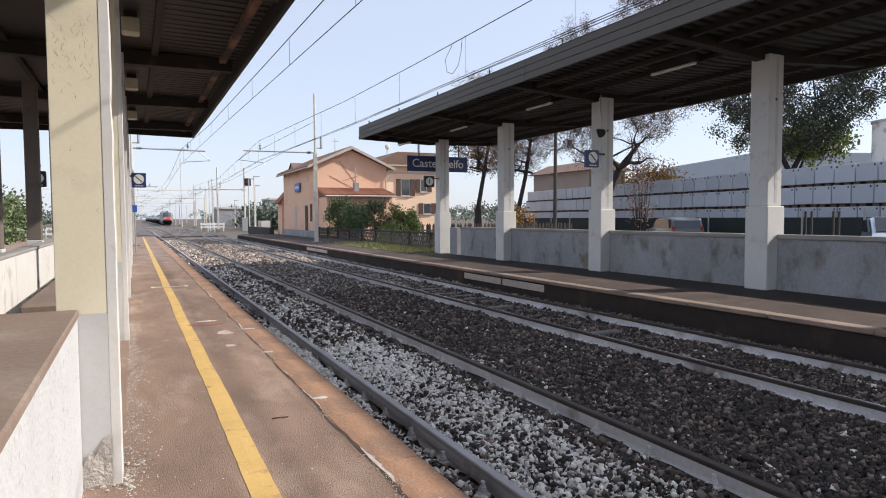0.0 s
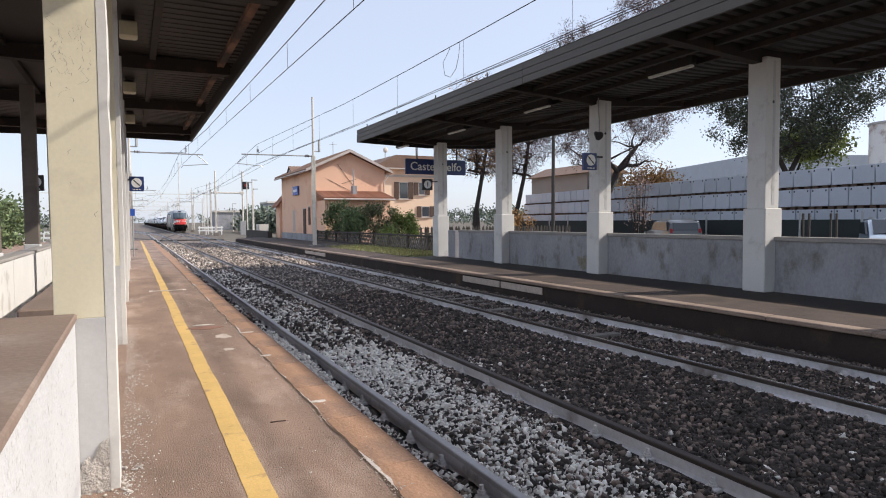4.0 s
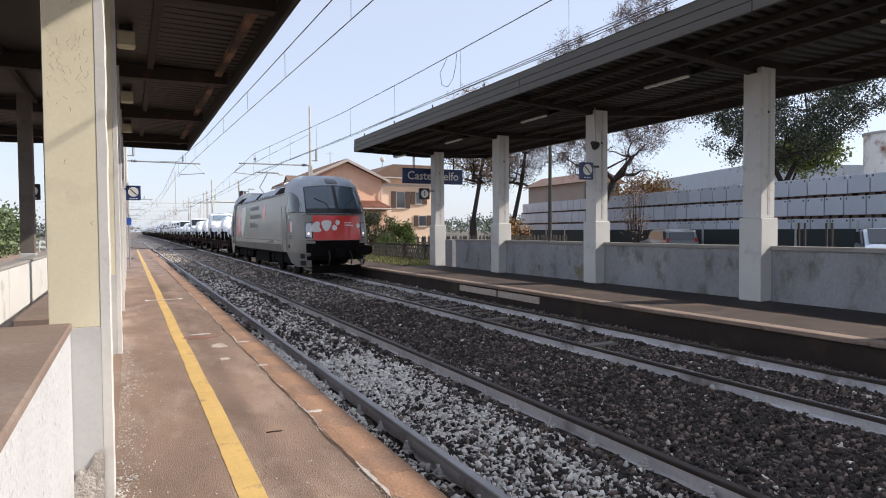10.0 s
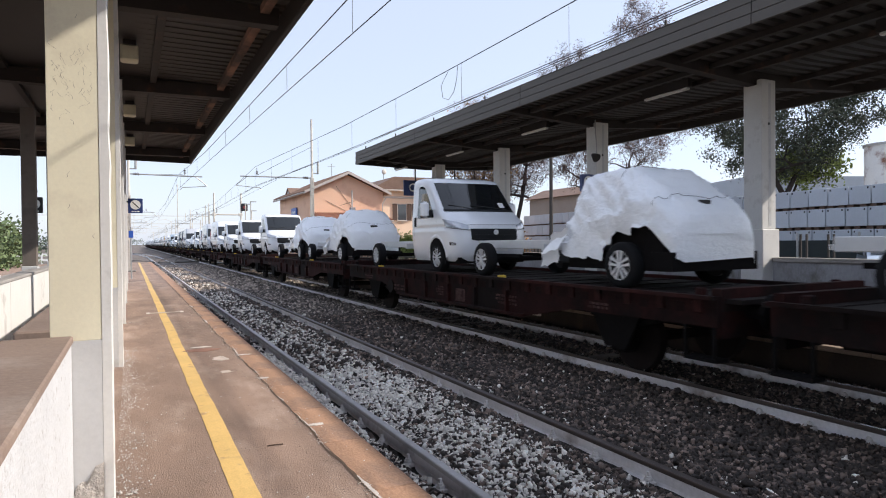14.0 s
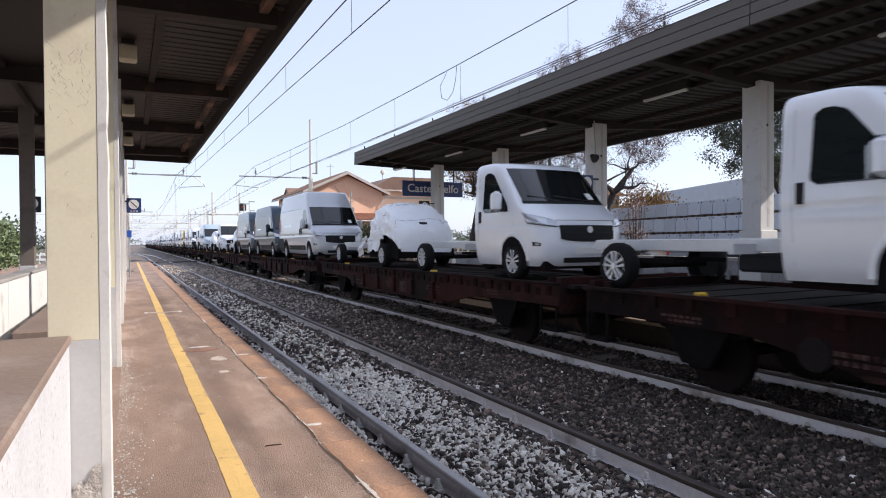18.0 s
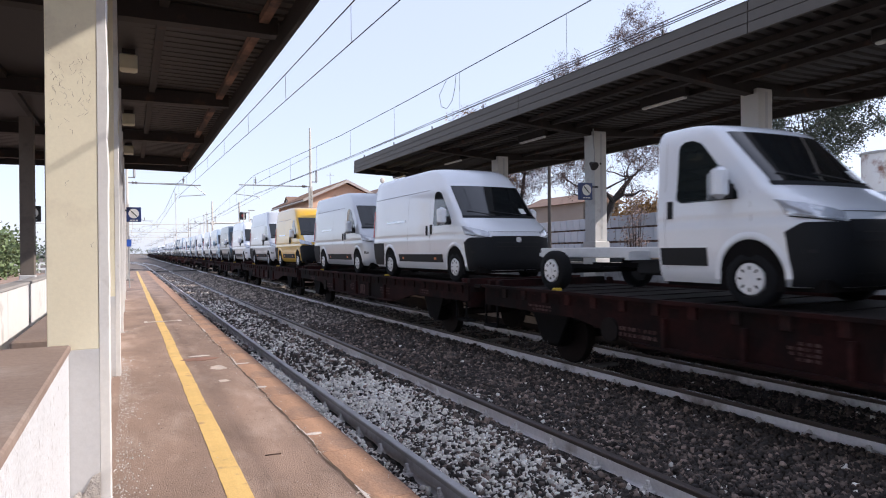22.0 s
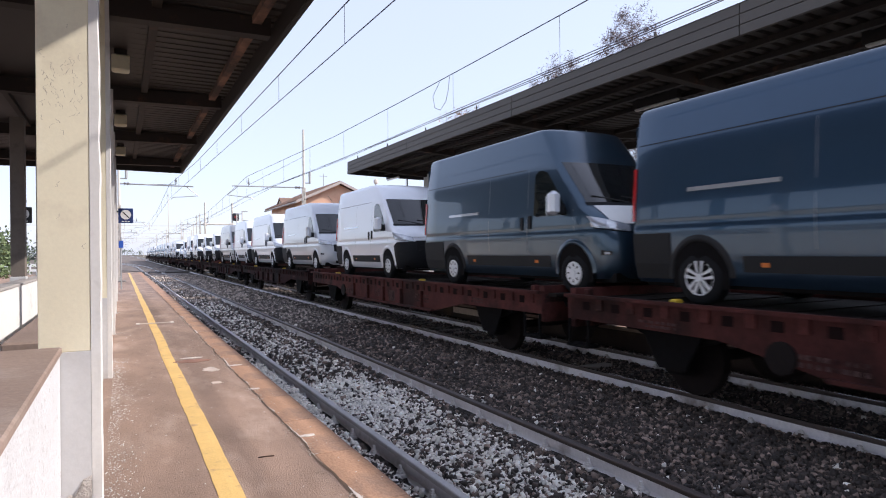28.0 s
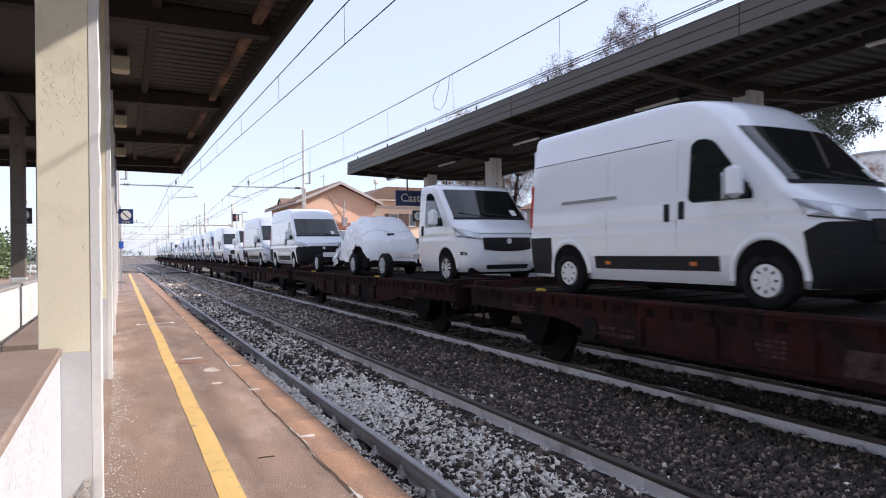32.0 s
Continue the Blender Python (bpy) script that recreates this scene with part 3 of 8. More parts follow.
for k in range(3000):
    t = rng.random()
    if t < 0.78:
        cx, cy = -0.10 + abs(rng.normal(0, 0.095)), rng.uniform(3.3, 10)
        if noise.noise((cx * 4, cy * 1.6, 3)) < -0.05 and cx > -0.02:
            continue
    else:
        cx, cy = rng.uniform(0, 1.5), rng.uniform(2.6, 14)
    s = 0.0015 + 0.0065 * rng.random() ** 3
    a = rng.uniform(0, 6.28)
    crumbs.add([(cx + s * math.cos(a + k2 * 2.1), cy + s * 1.4 * math.sin(a + k2 * 2.1), PZ + 0.002) for k2 in range(3)] + [(cx, cy, PZ + 0.003 + s * 0.5)],
               [(0, 1, 3), (1, 2, 3), (2, 0, 3)])
tagged(part("plaster_crumbs", crumbs, M_COLWHITE), "white flakes of plaster scattered below the columns", "debris", kind="stuff")

gritty = Geo()
for k in range(4200):
    cx, cy, s, a = rng.uniform(-0.2, 1.22), 2.4 + 12 * rng.random() ** 1.5, 0.0012 + 0.0032 * rng.random() ** 2, rng.uniform(0, 6.28)
    gritty.add([(cx + s * math.cos(a + q * 2.1), cy + s * 1.3 * math.sin(a + q * 2.1), PZ + 0.001) for q in range(3)] + [(cx, cy, PZ + 0.001 + s * 0.7)], [(0, 1, 3), (1, 2, 3), (2, 0, 3)])
tagged(part("asphalt_grit", gritty, M_STONE_D), "fine loose grit on the platform asphalt", "grit", kind="stuff")

# stair parapets on the near platform
par = thing("stair_parapet", pose(0, 0, 0), "low white roughcast parapet with a brown concrete cap", "parapet", kind="structure")
part("wall", Geo().box(-1.5, -0.288, 0.6, 3.862, PZ - 0.02, 1.24), M_ROUGHWALL, par)
part("cap", Geo().box(-1.55, -0.278, 0.55, 3.866, 1.24, 1.28, c=0.008), M_CAP, par, "brown concrete cap")
par = thing("stair_parapet", pose(0, 0, 0), "long white parapet beside the stair opening", "parapet", kind="structure")
part("wall", Geo().box(-0.60, -0.37, 4.5, 22.5, PZ - 0.02, 1.19), M_COLWHITE, par)
part("cap", Geo().box(-0.63, -0.34, 4.45, 22.5, 1.19, 1.25, c=0.012), M_CAP, par, "brown concrete cap")
par = thing("stair_parapet", pose(0, 0, 0), "white parapet panels on the far side of the stair opening", "parapet", kind="structure")
y = 4.5
while y < 22:
    part("panel", Geo().box(-1.88, -1.62, y, y + 2.27, -1.5, 1.22), M_COLWHITE, par)
    part("cap", Geo().box(-1.90, -1.60, y, y + 2.28, 1.22, 1.27, c=0.01), M_PCAP, par)
    part("joint", Geo().box(-1.86, -1.625, y + 2.272, y + 2.283, -1.5, 1.21), M_BLACK, par, "dark joint")
    y += 2.285


def platform_column(x, y, first=False):
    """A rendered concrete column: cream above, white-grey dado, a recessed slot and a pale corner strip."""
    col = thing("platform_column", pose(x, y, PZ), "cream painted concrete column with a grey dado and pale corner", "column", "columns of the near canopy")
    part("shaft", Geo().box(-0.14, 0.101, -0.11, 0.11, 0.95, 4.5, c=0.003), M_COLCREAM, col)
    rows = []
    for i in range(46):
        z = 4.5 * i / 45
        e = 0.006 * noise.noise((y, z * 5, 1)) + 0.004 * noise.noise((y, z * 19, 4))
        rows.append([(0.1005, -0.112, z), (0.146 + e, -0.112, z), (0.149 + e, -0.106, z), (0.149 + e, 0.118, z), (0.1005, 0.118, z)])
    part("corner_strip", Geo().grid(rows), M_COLWHITE, col, "chipped white corner strip")
    part("dado", Geo().box(-0.143, 0.1005, -0.1115, 0.1115, 0.0, 0.95, c=0.002), M_COLGREY, col, "pale grey painted dado")
    foot = Geo()
    for k in range(130 if first else 40):
        cx, cy, q = -0.14 + 0.34 * rng.random(), -0.12 - 0.12 * rng.random() ** 2, 0.003 + 0.010 * rng.random() ** 3
        if rng.random() < 0.5:
            cx, cy = 0.16 + 0.10 * rng.random() ** 2, rng.uniform(-0.2, 0.2)
        foot.ball((cx, cy, q * 0.5), q * rng.uniform(0.7, 1.3), q * rng.uniform(0.7, 1.3), q * rng.uniform(0.5, 0.9), 5)
    tagged(part("plaster_rubble", foot, M_PLASTER, col, "crumbled plaster at the foot"), kind="stuff")
    if first:
        base = Geo()
        rows = []
        for i in range(12):
            u = i / 11
            rows.append([(-0.143 + 0.243 * j / 12, -0.114 - (0.016 * (1 - u) ** 0.5 + 0.014 * abs(noise.noise((j * 0.6, i * 0.8, 2)))) * (1 if u < 1 else 0),
                          u * (0.10 + 0.21 * (j / 12) ** 1.6 + 0.05 * noise.noise((j * 0.55, 3, 2)))) for j in range(13)])
        part("broken_plaster", base.grid(rows), M_PLASTER, col, "broken grey plaster at the foot", smooth=True)
        cracks = Geo()
        for k in range(46):
            cx, cz = rng.uniform(-0.12, 0.08), 2.36 + rng.normal(0, 0.09)
            if k > 40:
                cz = rng.uniform(1.2, 3.3)
            for q in range(int(rng.integers(2, 5))):
                nx, nz = cx + rng.normal(0, 0.010), cz - rng.uniform(0.004, 0.018)
                w = rng.uniform(0.0003, 0.0008)
                cracks.add([(cx - w, -0.1112, cz), (cx + w, -0.1112, cz), (nx + w, -0.1112, nz), (nx - w, -0.1112, nz)], [(0, 1, 2, 3)])
                cx, cz = nx, nz
        tagged(part("paint_crack", cracks, M_SEAM, col, "fine cracks in the paint"), kind="stuff")
    return col


for k in range(6):
    platform_column(-0.245, 3.98 + k * PITCH, k == 0)
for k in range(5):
    c = thing("platform_column", pose(-1.935, 6.93 + k * PITCH, PZ), "concrete column beside the stair parapet, its shade painted brown-grey", "column", "columns of the near canopy")
    part("shaft", Geo().box(-0.13, 0.13, -0.14, 0.14, 1.02, 4.4, c=0.01), M_COLSHADE, c)
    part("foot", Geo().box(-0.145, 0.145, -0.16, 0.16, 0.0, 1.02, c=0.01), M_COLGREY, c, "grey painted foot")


# canopies: tray of corrugated sheet on cross beams, boxed fascia
def canopy(name, label, x0, x1, xc, y0, y1, z_mid, z_edge, fascia_h, ys, fascia_mat, soffit=0.2, purlins=()):
    can = thing(name, pose(0, 0, 0), label, "platform canopy", kind="structure")

    def under(x):
        return z_mid + (z_edge - z_mid) * abs(x - xc) / max(abs(x1 - xc), abs(x0 - xc))

    # corrugated soffit: ribs across the platform
    for a, b in ((x0 + 0.06, xc), (xc, x1 - 0.06)):
        rows = []
        y, i = y0 + 0.05, 0
        while y < y1 - 0.05:
            lift = soffit + (0.045 if i % 4 in (1, 2) else 0)
            rows.append([(a, y, under(a) + lift), (b, y, under(b) + lift)])
            y += (0.02, 0.08, 0.02, 0.13)[i % 4]
            i += 1
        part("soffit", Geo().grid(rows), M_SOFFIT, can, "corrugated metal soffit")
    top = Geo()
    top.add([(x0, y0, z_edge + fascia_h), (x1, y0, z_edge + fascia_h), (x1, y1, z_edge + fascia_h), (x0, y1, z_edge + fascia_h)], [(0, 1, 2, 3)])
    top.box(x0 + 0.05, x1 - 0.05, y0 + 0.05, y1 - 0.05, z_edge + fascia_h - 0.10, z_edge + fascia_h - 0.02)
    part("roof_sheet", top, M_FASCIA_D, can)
    for side, x, s in (("a", x0, 1), ("b", x1, -1)):
        for k in range(3):
            h = fascia_h / 3
            yy = y0
            while yy < y1 - 0.1:
                ye = min(yy + 6.1, y1)
                lo, hi = sorted((x + s * 0.006 * k, x + s * 0.06))
                part("fascia_board", Geo().box(lo, hi, yy + 0.006, ye - 0.006, z_edge + h * k + 0.006, z_edge + h * (k + 1) - 0.006, c=0.004), fascia_mat, can)
                yy = ye
        lo, hi = sorted((x + s * 0.03, x + s * 0.07))
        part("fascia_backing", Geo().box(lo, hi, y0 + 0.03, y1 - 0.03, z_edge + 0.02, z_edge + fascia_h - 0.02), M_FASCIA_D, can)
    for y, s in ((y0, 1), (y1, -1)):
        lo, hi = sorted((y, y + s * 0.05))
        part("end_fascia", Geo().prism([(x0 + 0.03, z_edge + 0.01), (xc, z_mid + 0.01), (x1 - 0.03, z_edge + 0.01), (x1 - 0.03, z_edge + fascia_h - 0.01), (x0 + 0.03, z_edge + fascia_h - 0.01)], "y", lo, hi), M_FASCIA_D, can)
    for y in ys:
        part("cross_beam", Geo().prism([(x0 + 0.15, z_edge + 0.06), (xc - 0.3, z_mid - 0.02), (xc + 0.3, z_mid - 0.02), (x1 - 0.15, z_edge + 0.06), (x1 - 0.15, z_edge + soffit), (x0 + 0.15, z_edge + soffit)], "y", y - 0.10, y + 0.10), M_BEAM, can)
    for a, w, m in purlins:
        part("purlin", Geo().box(a - w, a + w, y0 + 0.06, y1 - 0.06, under(a) + soffit - 0.1, under(a) + soffit - 0.004), m, can, "rust-streaked purlin" if m is M_RUST else "")
    return can, under


YS1 = [3.98 + k * PITCH for k in range(-2, 5)]
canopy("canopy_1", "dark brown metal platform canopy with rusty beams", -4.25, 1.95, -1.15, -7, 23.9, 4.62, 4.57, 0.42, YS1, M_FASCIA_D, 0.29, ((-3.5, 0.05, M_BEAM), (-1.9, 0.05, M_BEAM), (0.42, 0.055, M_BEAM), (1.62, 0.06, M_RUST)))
for k in range(-1, 4):
    y = 3.98 + (k + 0.5) * PITCH
    lamp = thing("ceiling_light", pose(0.025, y, 4.60), "square cream glass ceiling light under the canopy", "ceiling light", "lights under the near canopy")
    part("diffuser", Geo().box(-0.125, 0.125, -0.125, 0.125, -0.03, 0.21, c=0.02), M_LAMP, lamp, "yellowed glass diffuser", smooth=True)
    part("base_plate", Geo().box(-0.09, 0.09, -0.09, 0.09, 0.21, 0.31), M_BEAM, lamp)
YS2 = [8.49 + k * PITCH_2 for k in range(-3, 4)]
canopy("canopy_2", "brown metal platform canopy with a deep stepped fascia", 8.15, 14.3, 11.25, -12, 24.4, 4.78, 4.88, 0.49, YS2, M_FASCIA, 0.2, ((9.05, 0.05, M_BEAM), (9.75, 0.045, M_SOFFIT), (10.5, 0.05, M_BEAM), (12.1, 0.05, M_BEAM), (13.3, 0.05, M_BEAM)))
for k in range(-1, 4):
    y = 8.49 + (k - 0.5) * PITCH_2
    for x in (10.12,):
        lamp = thing("tube_light", pose(x + 0.06, y + 3.85, 4.80), "long fluorescent batten light under the canopy", "ceiling light", "lights under the far canopy")
        part("diffuser", Geo().box(-0.05, 0.05, -0.6, 0.6, -0.01, 0.04, c=0.015), M_LAMP2, lamp, "white plastic diffuser")
        part("housing", Geo().box(-0.06, 0.06, -0.64, 0.64, 0.04, 0.32, c=0.01), M_FASCIA_D, lamp)
# low pipe fixings along the roof edge of the far canopy
for k in range(7):
    y = 5 + k * 3.1
    st = thing("roof_bracket", pose(8.32, y, 5.37), "small metal stub on the canopy roof edge", "bracket", "stubs on the canopy roof")
    part("stub", Geo().cyl((0, 0, -0.02), (0, 0, 0.16), 0.022, 6), M_FASCIA_D, st)
    part("foot", Geo().box(-0.05, 0.05, -0.05, 0.05, -0.02, 0.02), M_FASCIA_D, st)

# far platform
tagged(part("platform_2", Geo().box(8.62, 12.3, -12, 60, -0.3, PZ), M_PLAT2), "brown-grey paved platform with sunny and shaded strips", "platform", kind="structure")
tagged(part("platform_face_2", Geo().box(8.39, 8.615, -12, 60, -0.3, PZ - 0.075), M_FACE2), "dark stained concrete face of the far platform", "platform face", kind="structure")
edge = thing("platform_edge_2", pose(0, 0, 0), "pale concrete edging of the far platform", "platform edge", kind="structure")
blk = Geo().box(-0.13, 0.13, -0.748, 0.748, -0.07, 0.0, c=0.012).mesh("edge_stone", M_KERB2)
for k in range(45):
    part("edge_stone", blk, None, edge, at=pose(8.485, -8 + k * 1.5, PZ + rng.uniform(-0.003, 0.006), 0, rng.uniform(-0.4, 0.4), rng.uniform(-0.3, 0.3)))
# painted shade: a darker strip deepens the shadow on the floor by the parapet
M_FLOOR_SHADE = mat("damp_asphalt", (0.04, 0.032, 0.028), 0.8, 0.6, 30, 1.2, 0.3)
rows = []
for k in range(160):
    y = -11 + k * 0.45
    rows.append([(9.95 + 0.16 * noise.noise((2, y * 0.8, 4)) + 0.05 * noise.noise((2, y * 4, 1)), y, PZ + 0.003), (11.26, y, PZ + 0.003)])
tagged(part("damp_strip", Geo().grid(rows), M_FLOOR_SHADE), "dark strip of paving along the parapet, painted as shade", "paving", kind="structure")
# pale boards on the platform face
for ya, yb in ((11.95, 13.76), (13.84, 15.82), (30.1, 32.05), (32.15, 34.1)):
    bd = Geo().box(8.366, 8.388, ya, yb, 0.03, 0.19, c=0.004)
    tagged(part("face_board", bd, M_PATCH), "pale flat board fixed to the platform face", "board", "boards on the platform face")


def far_column(y):
    col = thing("canopy_column", pose(11.22, y, PZ), "white painted concrete column with a thicker base and a streaked side", "column", "columns of the far canopy")
    part("base", Geo().box(-0.25, 0.25, -0.25, 0.25, 0.0, 1.64, c=0.015), M_COLWHITE, col, "thicker scuffed base")
    part("shaft", Geo().box(-0.205, 0.205, -0.205, 0.205, 1.64, 4.56, c=0.012), M_COLWHITE, col)
    part("groove", Geo().box(-0.01, 0.06, -0.2085, -0.2, 1.7, 4.5), M_COLGREY, col, "dark recessed groove")
    part("hole", Geo().cyl((0.0, -0.2055, 3.7), (0.0, -0.209, 3.7), 0.03, 10), M_BLACK, col, "small dark hole")
    return col


for k in range(-2, 4):
    far_column(8.49 + k * PITCH_2)
par = thing("platform_parapet", pose(0, 0, 0), "grey rendered parapet wall behind the far platform, stained with moss", "parapet", kind="structure")
for k in range(-3, 3):
    a, b = 8.49 + k * PITCH_2 + 0.252, 8.49 + (k + 1) * PITCH_2 - 0.252
    if k == 2:
        b = 21.6
    part("wall", Geo().box(11.27, 11.47, a, b, PZ - 0.02, 1.30), M_PARAPET, par)
    part("coping", Geo().box(11.23, 11.51, a, b, 1.30, 1.385, c=0.01), M_PCAP, par, "pale flat coping")
M_MOSS = mat("moss_stain", (0.27, 0.255, 0.20), 0.95, 0.5, 30, 5, 0.3, dirt=(0.15, 0.14, 0.085), dirt_amount=0.4, dirt_scale=5)
for (y, z, ry, rz, sd) in ((14.05, 0.55, 0.3, 0.2, 3),):
    ring = []
    for i in range(60):
        a = 2 * math.pi * i / 60
        r = 1 + 0.5 * noise.noise((math.cos(a) * 2 + sd, math.sin(a) * 2, sd)) + 0.4 * noise.noise((math.cos(a) * 7 + sd, math.sin(a) * 7, sd))
        ring.append((y + ry * r * math.cos(a), z + rz * r * math.sin(a)))
    tagged(part("moss_stain", Geo().prism(ring, "x", 11.2665, 11.27), M_MOSS), "dark mossy stain low on the parapet", "stain", "stains on the parapet")
post = thing("gate_post", pose(11.35, 22.1, PZ), "grey rendered stub wall at the end of the parapet", "wall", kind="structure")
part("post", Geo().box(-0.14, 0.14, -0.3, 0.3, 0, 1.06, c=0.01), M_PARAPET, post)


# ---- signs and small fixtures on the platforms ----
sign = thing("station_sign", pose(11.27, 23.58, 3.94), "dark blue station name sign hanging from the canopy", "sign")
part("board", Geo().box(-1.37, 1.37, -0.03, 0.03, -0.31, 0.31, c=0.012), M_SIGN, sign)
letters("lettering", "Castelguelfo", 0.47, M_SIGNW, pose(0, -0.034, 0.0, 90, 0, 0), sign)
for x in (-0.85, 0.95):
    part("hanger", Geo().cyl((x, 0, 0.3), (x, 0, 1.12), 0.028, 8), M_BLACK, sign)
num = thing("platform_number_sign", pose(10.57, 22.95, 3.18), "black square sign with a white disc and the number 1", "sign")
part("box", Geo().box(-0.22, 0.22, -0.05, 0.05, -0.22, 0.22, c=0.01), M_BLACK, num)
part("disc", Geo().cyl((0, -0.052, 0), (0, -0.056, 0), 0.16, 24), M_SIGNW, num, "white disc")
letters("number", "1", 0.26, M_BLACK, pose(0, -0.058, 0, 90, 0, 0), num)
part("bracket", Geo().box(0.22, 0.62, -0.02, 0.02, 0.1, 0.14), M_BLACK, num)


def slash_sign(x, y, z, label, arm=None, s=0.2, body=M_SIGN):
    t = thing("prohibition_sign", pose(x, y, z), label, "sign", "square signs with a crossed disc")
    part("box", Geo().box(-s, s, -0.06, 0.06, -s * 1.1, s * 1.1, c=0.012), body, t)
    part("disc", Geo().cyl((0, -0.062, 0.03), (0, -0.066, 0.03), s * 0.72, 24), M_SIGNW, t, "white disc")
    part("slash", Geo().box(-s * 0.62, s * 0.62, -0.07, -0.067, -0.014, 0.014, m=pose(0, 0, 0.03, 0, 45, 0)), M_BLACK, t, "dark diagonal bar")
    for k in range(3):
        part("text_bar", Geo().box(-s * 0.55 + k * s * 0.4, -s * 0.55 + k * s * 0.4 + s * 0.3, -0.0645, -0.0605, -s * 0.92, -s * 0.8), M_SIGNW, t, "small unreadable white writing")
    if arm:
        part("arm", Geo().box(*arm), M_BLACK, t)


slash_sign(10.62, 13.05, 3.24, "blue square sign with a crossed white disc beside the column", (0.19, 0.42, -0.02, 0.02, 0.1, 0.15))
slash_sign(0.157, 22.38, 2.99, "dark blue square sign with a crossed white disc beside the column", (-0.27, -0.2, -0.02, 0.02, 0.1, 0.15), 0.21, M_SIGN)
slash_sign(-2.62, 22.9, 3.0, "black square sign with a crossed white disc beside a red signal", (-0.03, 0.03, -0.02, 0.02, 0.2, 1.95), 0.22, M_BLACK)
M_REDGLOW = glow("red_signal_glass", (0.20, 0.025, 0.025), 0.05)
sg = thing("small_signal", pose(-2.66, 22.8, 3.42), "small round signal with a red lens", "signal")
part("housing", Geo().cyl((0, 0.1, 0), (0, -0.04, 0), 0.13, 16), M_BLACK, sg)
part("lens", Geo().cyl((0, -0.041, 0), (0, -0.05, 0), 0.085, 16), M_REDGLOW, sg, "red lens")
part("stem", Geo().box(-0.02, 0.02, 0.0, 0.04, -0.24, 1.5), M_BLACK, sg)
spk = thing("loudspeaker", pose(10.93, 13.13, 4.0), "small dark loudspeaker on a column", "loudspeaker")
part("horn", Geo().cyl((0, -0.1, -0.1), (0, 0.06, 0.0), 0.12, 14, 0.05), M_BLACK, spk)
part("bracket", Geo().box(-0.02, 0.1, -0.02, 0.06, -0.03, 0.03), M_STEEL, spk)
part("cable_pipe", Geo().tube([(0.06, -0.02, 0.0), (0.06, -0.02, 0.35), (0.02, -0.03, 0.55), (0.02, -0.03, 0.9)], 0.018, 6), M_STEEL, spk)
M_BLUE = mat("blue_sign_enamel", (0.03, 0.10, 0.42), 0.4, 0.08, 10, 2, 0.02)
bs = thing("blue_sign", pose(0.02, 30.0, 2.2), "small blue sign on a thin post beside the platform", "sign")
part("plate", Geo().box(-0.09, 0.09, -0.02, 0.02, -0.15, 0.15), M_BLUE, bs)
part("post", Geo().cyl((0, 0.04, -1.9), (0, 0.04, 0.3), 0.03, 8), M_STEEL, bs)


# ---- overhead line ----
def line_mast(x, y, h, side, label, reach=3.0):
    """A lattice mast with a tube bracket towards the track."""
    t = thing("line_mast", pose(x, y, -0.05), label, "catenary mast", "masts of the overhead line")
    mast = Geo()
    for sx in (-0.11, 0.11):
        for sy in (-0.08, 0.08):
            mast.box(sx * 0.7 - 0.02, sx * 0.7 + 0.02, sy - 0.02, sy + 0.02, 0, h * 0.62)
    part("lower_frame", mast, M_MAST, t)
    lace = Geo()
    z = 0.4
    k = 0
    while z < h * 0.6:
        a, b = (-0.08, 0.08) if k % 2 else (0.08, -0.08)
        lace.cyl((a, -0.1, z), (b, -0.1, z + 0.35), 0.012, 5)
        lace.box(-0.09, 0.09, -0.1, -0.09, z - 0.02, z + 0.02)
        z += 0.35
        k += 1
    part("lacing", lace, M_MAST, t)
    part("pole", Geo().cyl((0, 0, 0), (0, 0, h), 0.095, 10, 0.06), M_MAST, t)
    zb = 5.62
    part("bracket_tube", Geo().cyl((0, 0, zb), (side * reach, 0, zb - 0.03), 0.036, 8), M_STEEL, t)
    part("registration_arm", Geo().tube([(side * (reach - 0.35), 0, zb - 0.05), (side * (reach + 0.1), 0, zb - 0.42), (side * (reach + 0.25), 0, zb - 0.55), (side * (reach - 0.5), 0, zb - 0.62), (side * (reach - 1.05), 0, zb - 0.66),
                                         (side * (reach - 1.15), 0, zb - 0.78)], 0.022, 6), M_STEEL, t, "crooked registration arm")
    ins = Geo()
    for q in range(4):
        ins.cyl((side * (0.25 + q * 0.07), 0, zb), (side * (0.28 + q * 0.07), 0, zb), 0.075, 10)
    part("insulator", ins, M_SHUTTER, t, "brown ribbed insulator")
    ins = Geo()
    for q in range(3):
        ins.cyl((side * (reach - 0.9), 0, zb + 0.12 + q * 0.07), (side * (reach - 0.9), 0, zb + 0.15 + q * 0.07), 0.06, 10)
    part("insulator", ins, M_SHUTTER, t, "brown ribbed insulator")
    part("support_post", Geo().cyl((side * (reach - 0.9), 0, zb), (side * (reach - 0.9), 0, zb + 0.45), 0.02, 6), M_STEEL, t)
    part("stay", Geo().cyl((0, 0, h - 1.6), (side * (reach - 0.9), 0, zb + 0.05), 0.010, 5), M_WIRE, t)
    part("cross_arm", Geo().box(-0.05, 0.4, -0.03, 0.03, zb + 0.25, zb + 0.31).cyl((0.36, 0, zb + 0.3), (0.36, 0, zb + 0.95), 0.07, 8), M_STEEL, t, "short arm with a stub post")
    part("foot", Geo().box(-0.3, 0.3, -0.3, 0.3, 0.0, 0.42, c=0.03), M_SLEEPER, t, "concrete foot")
    return t


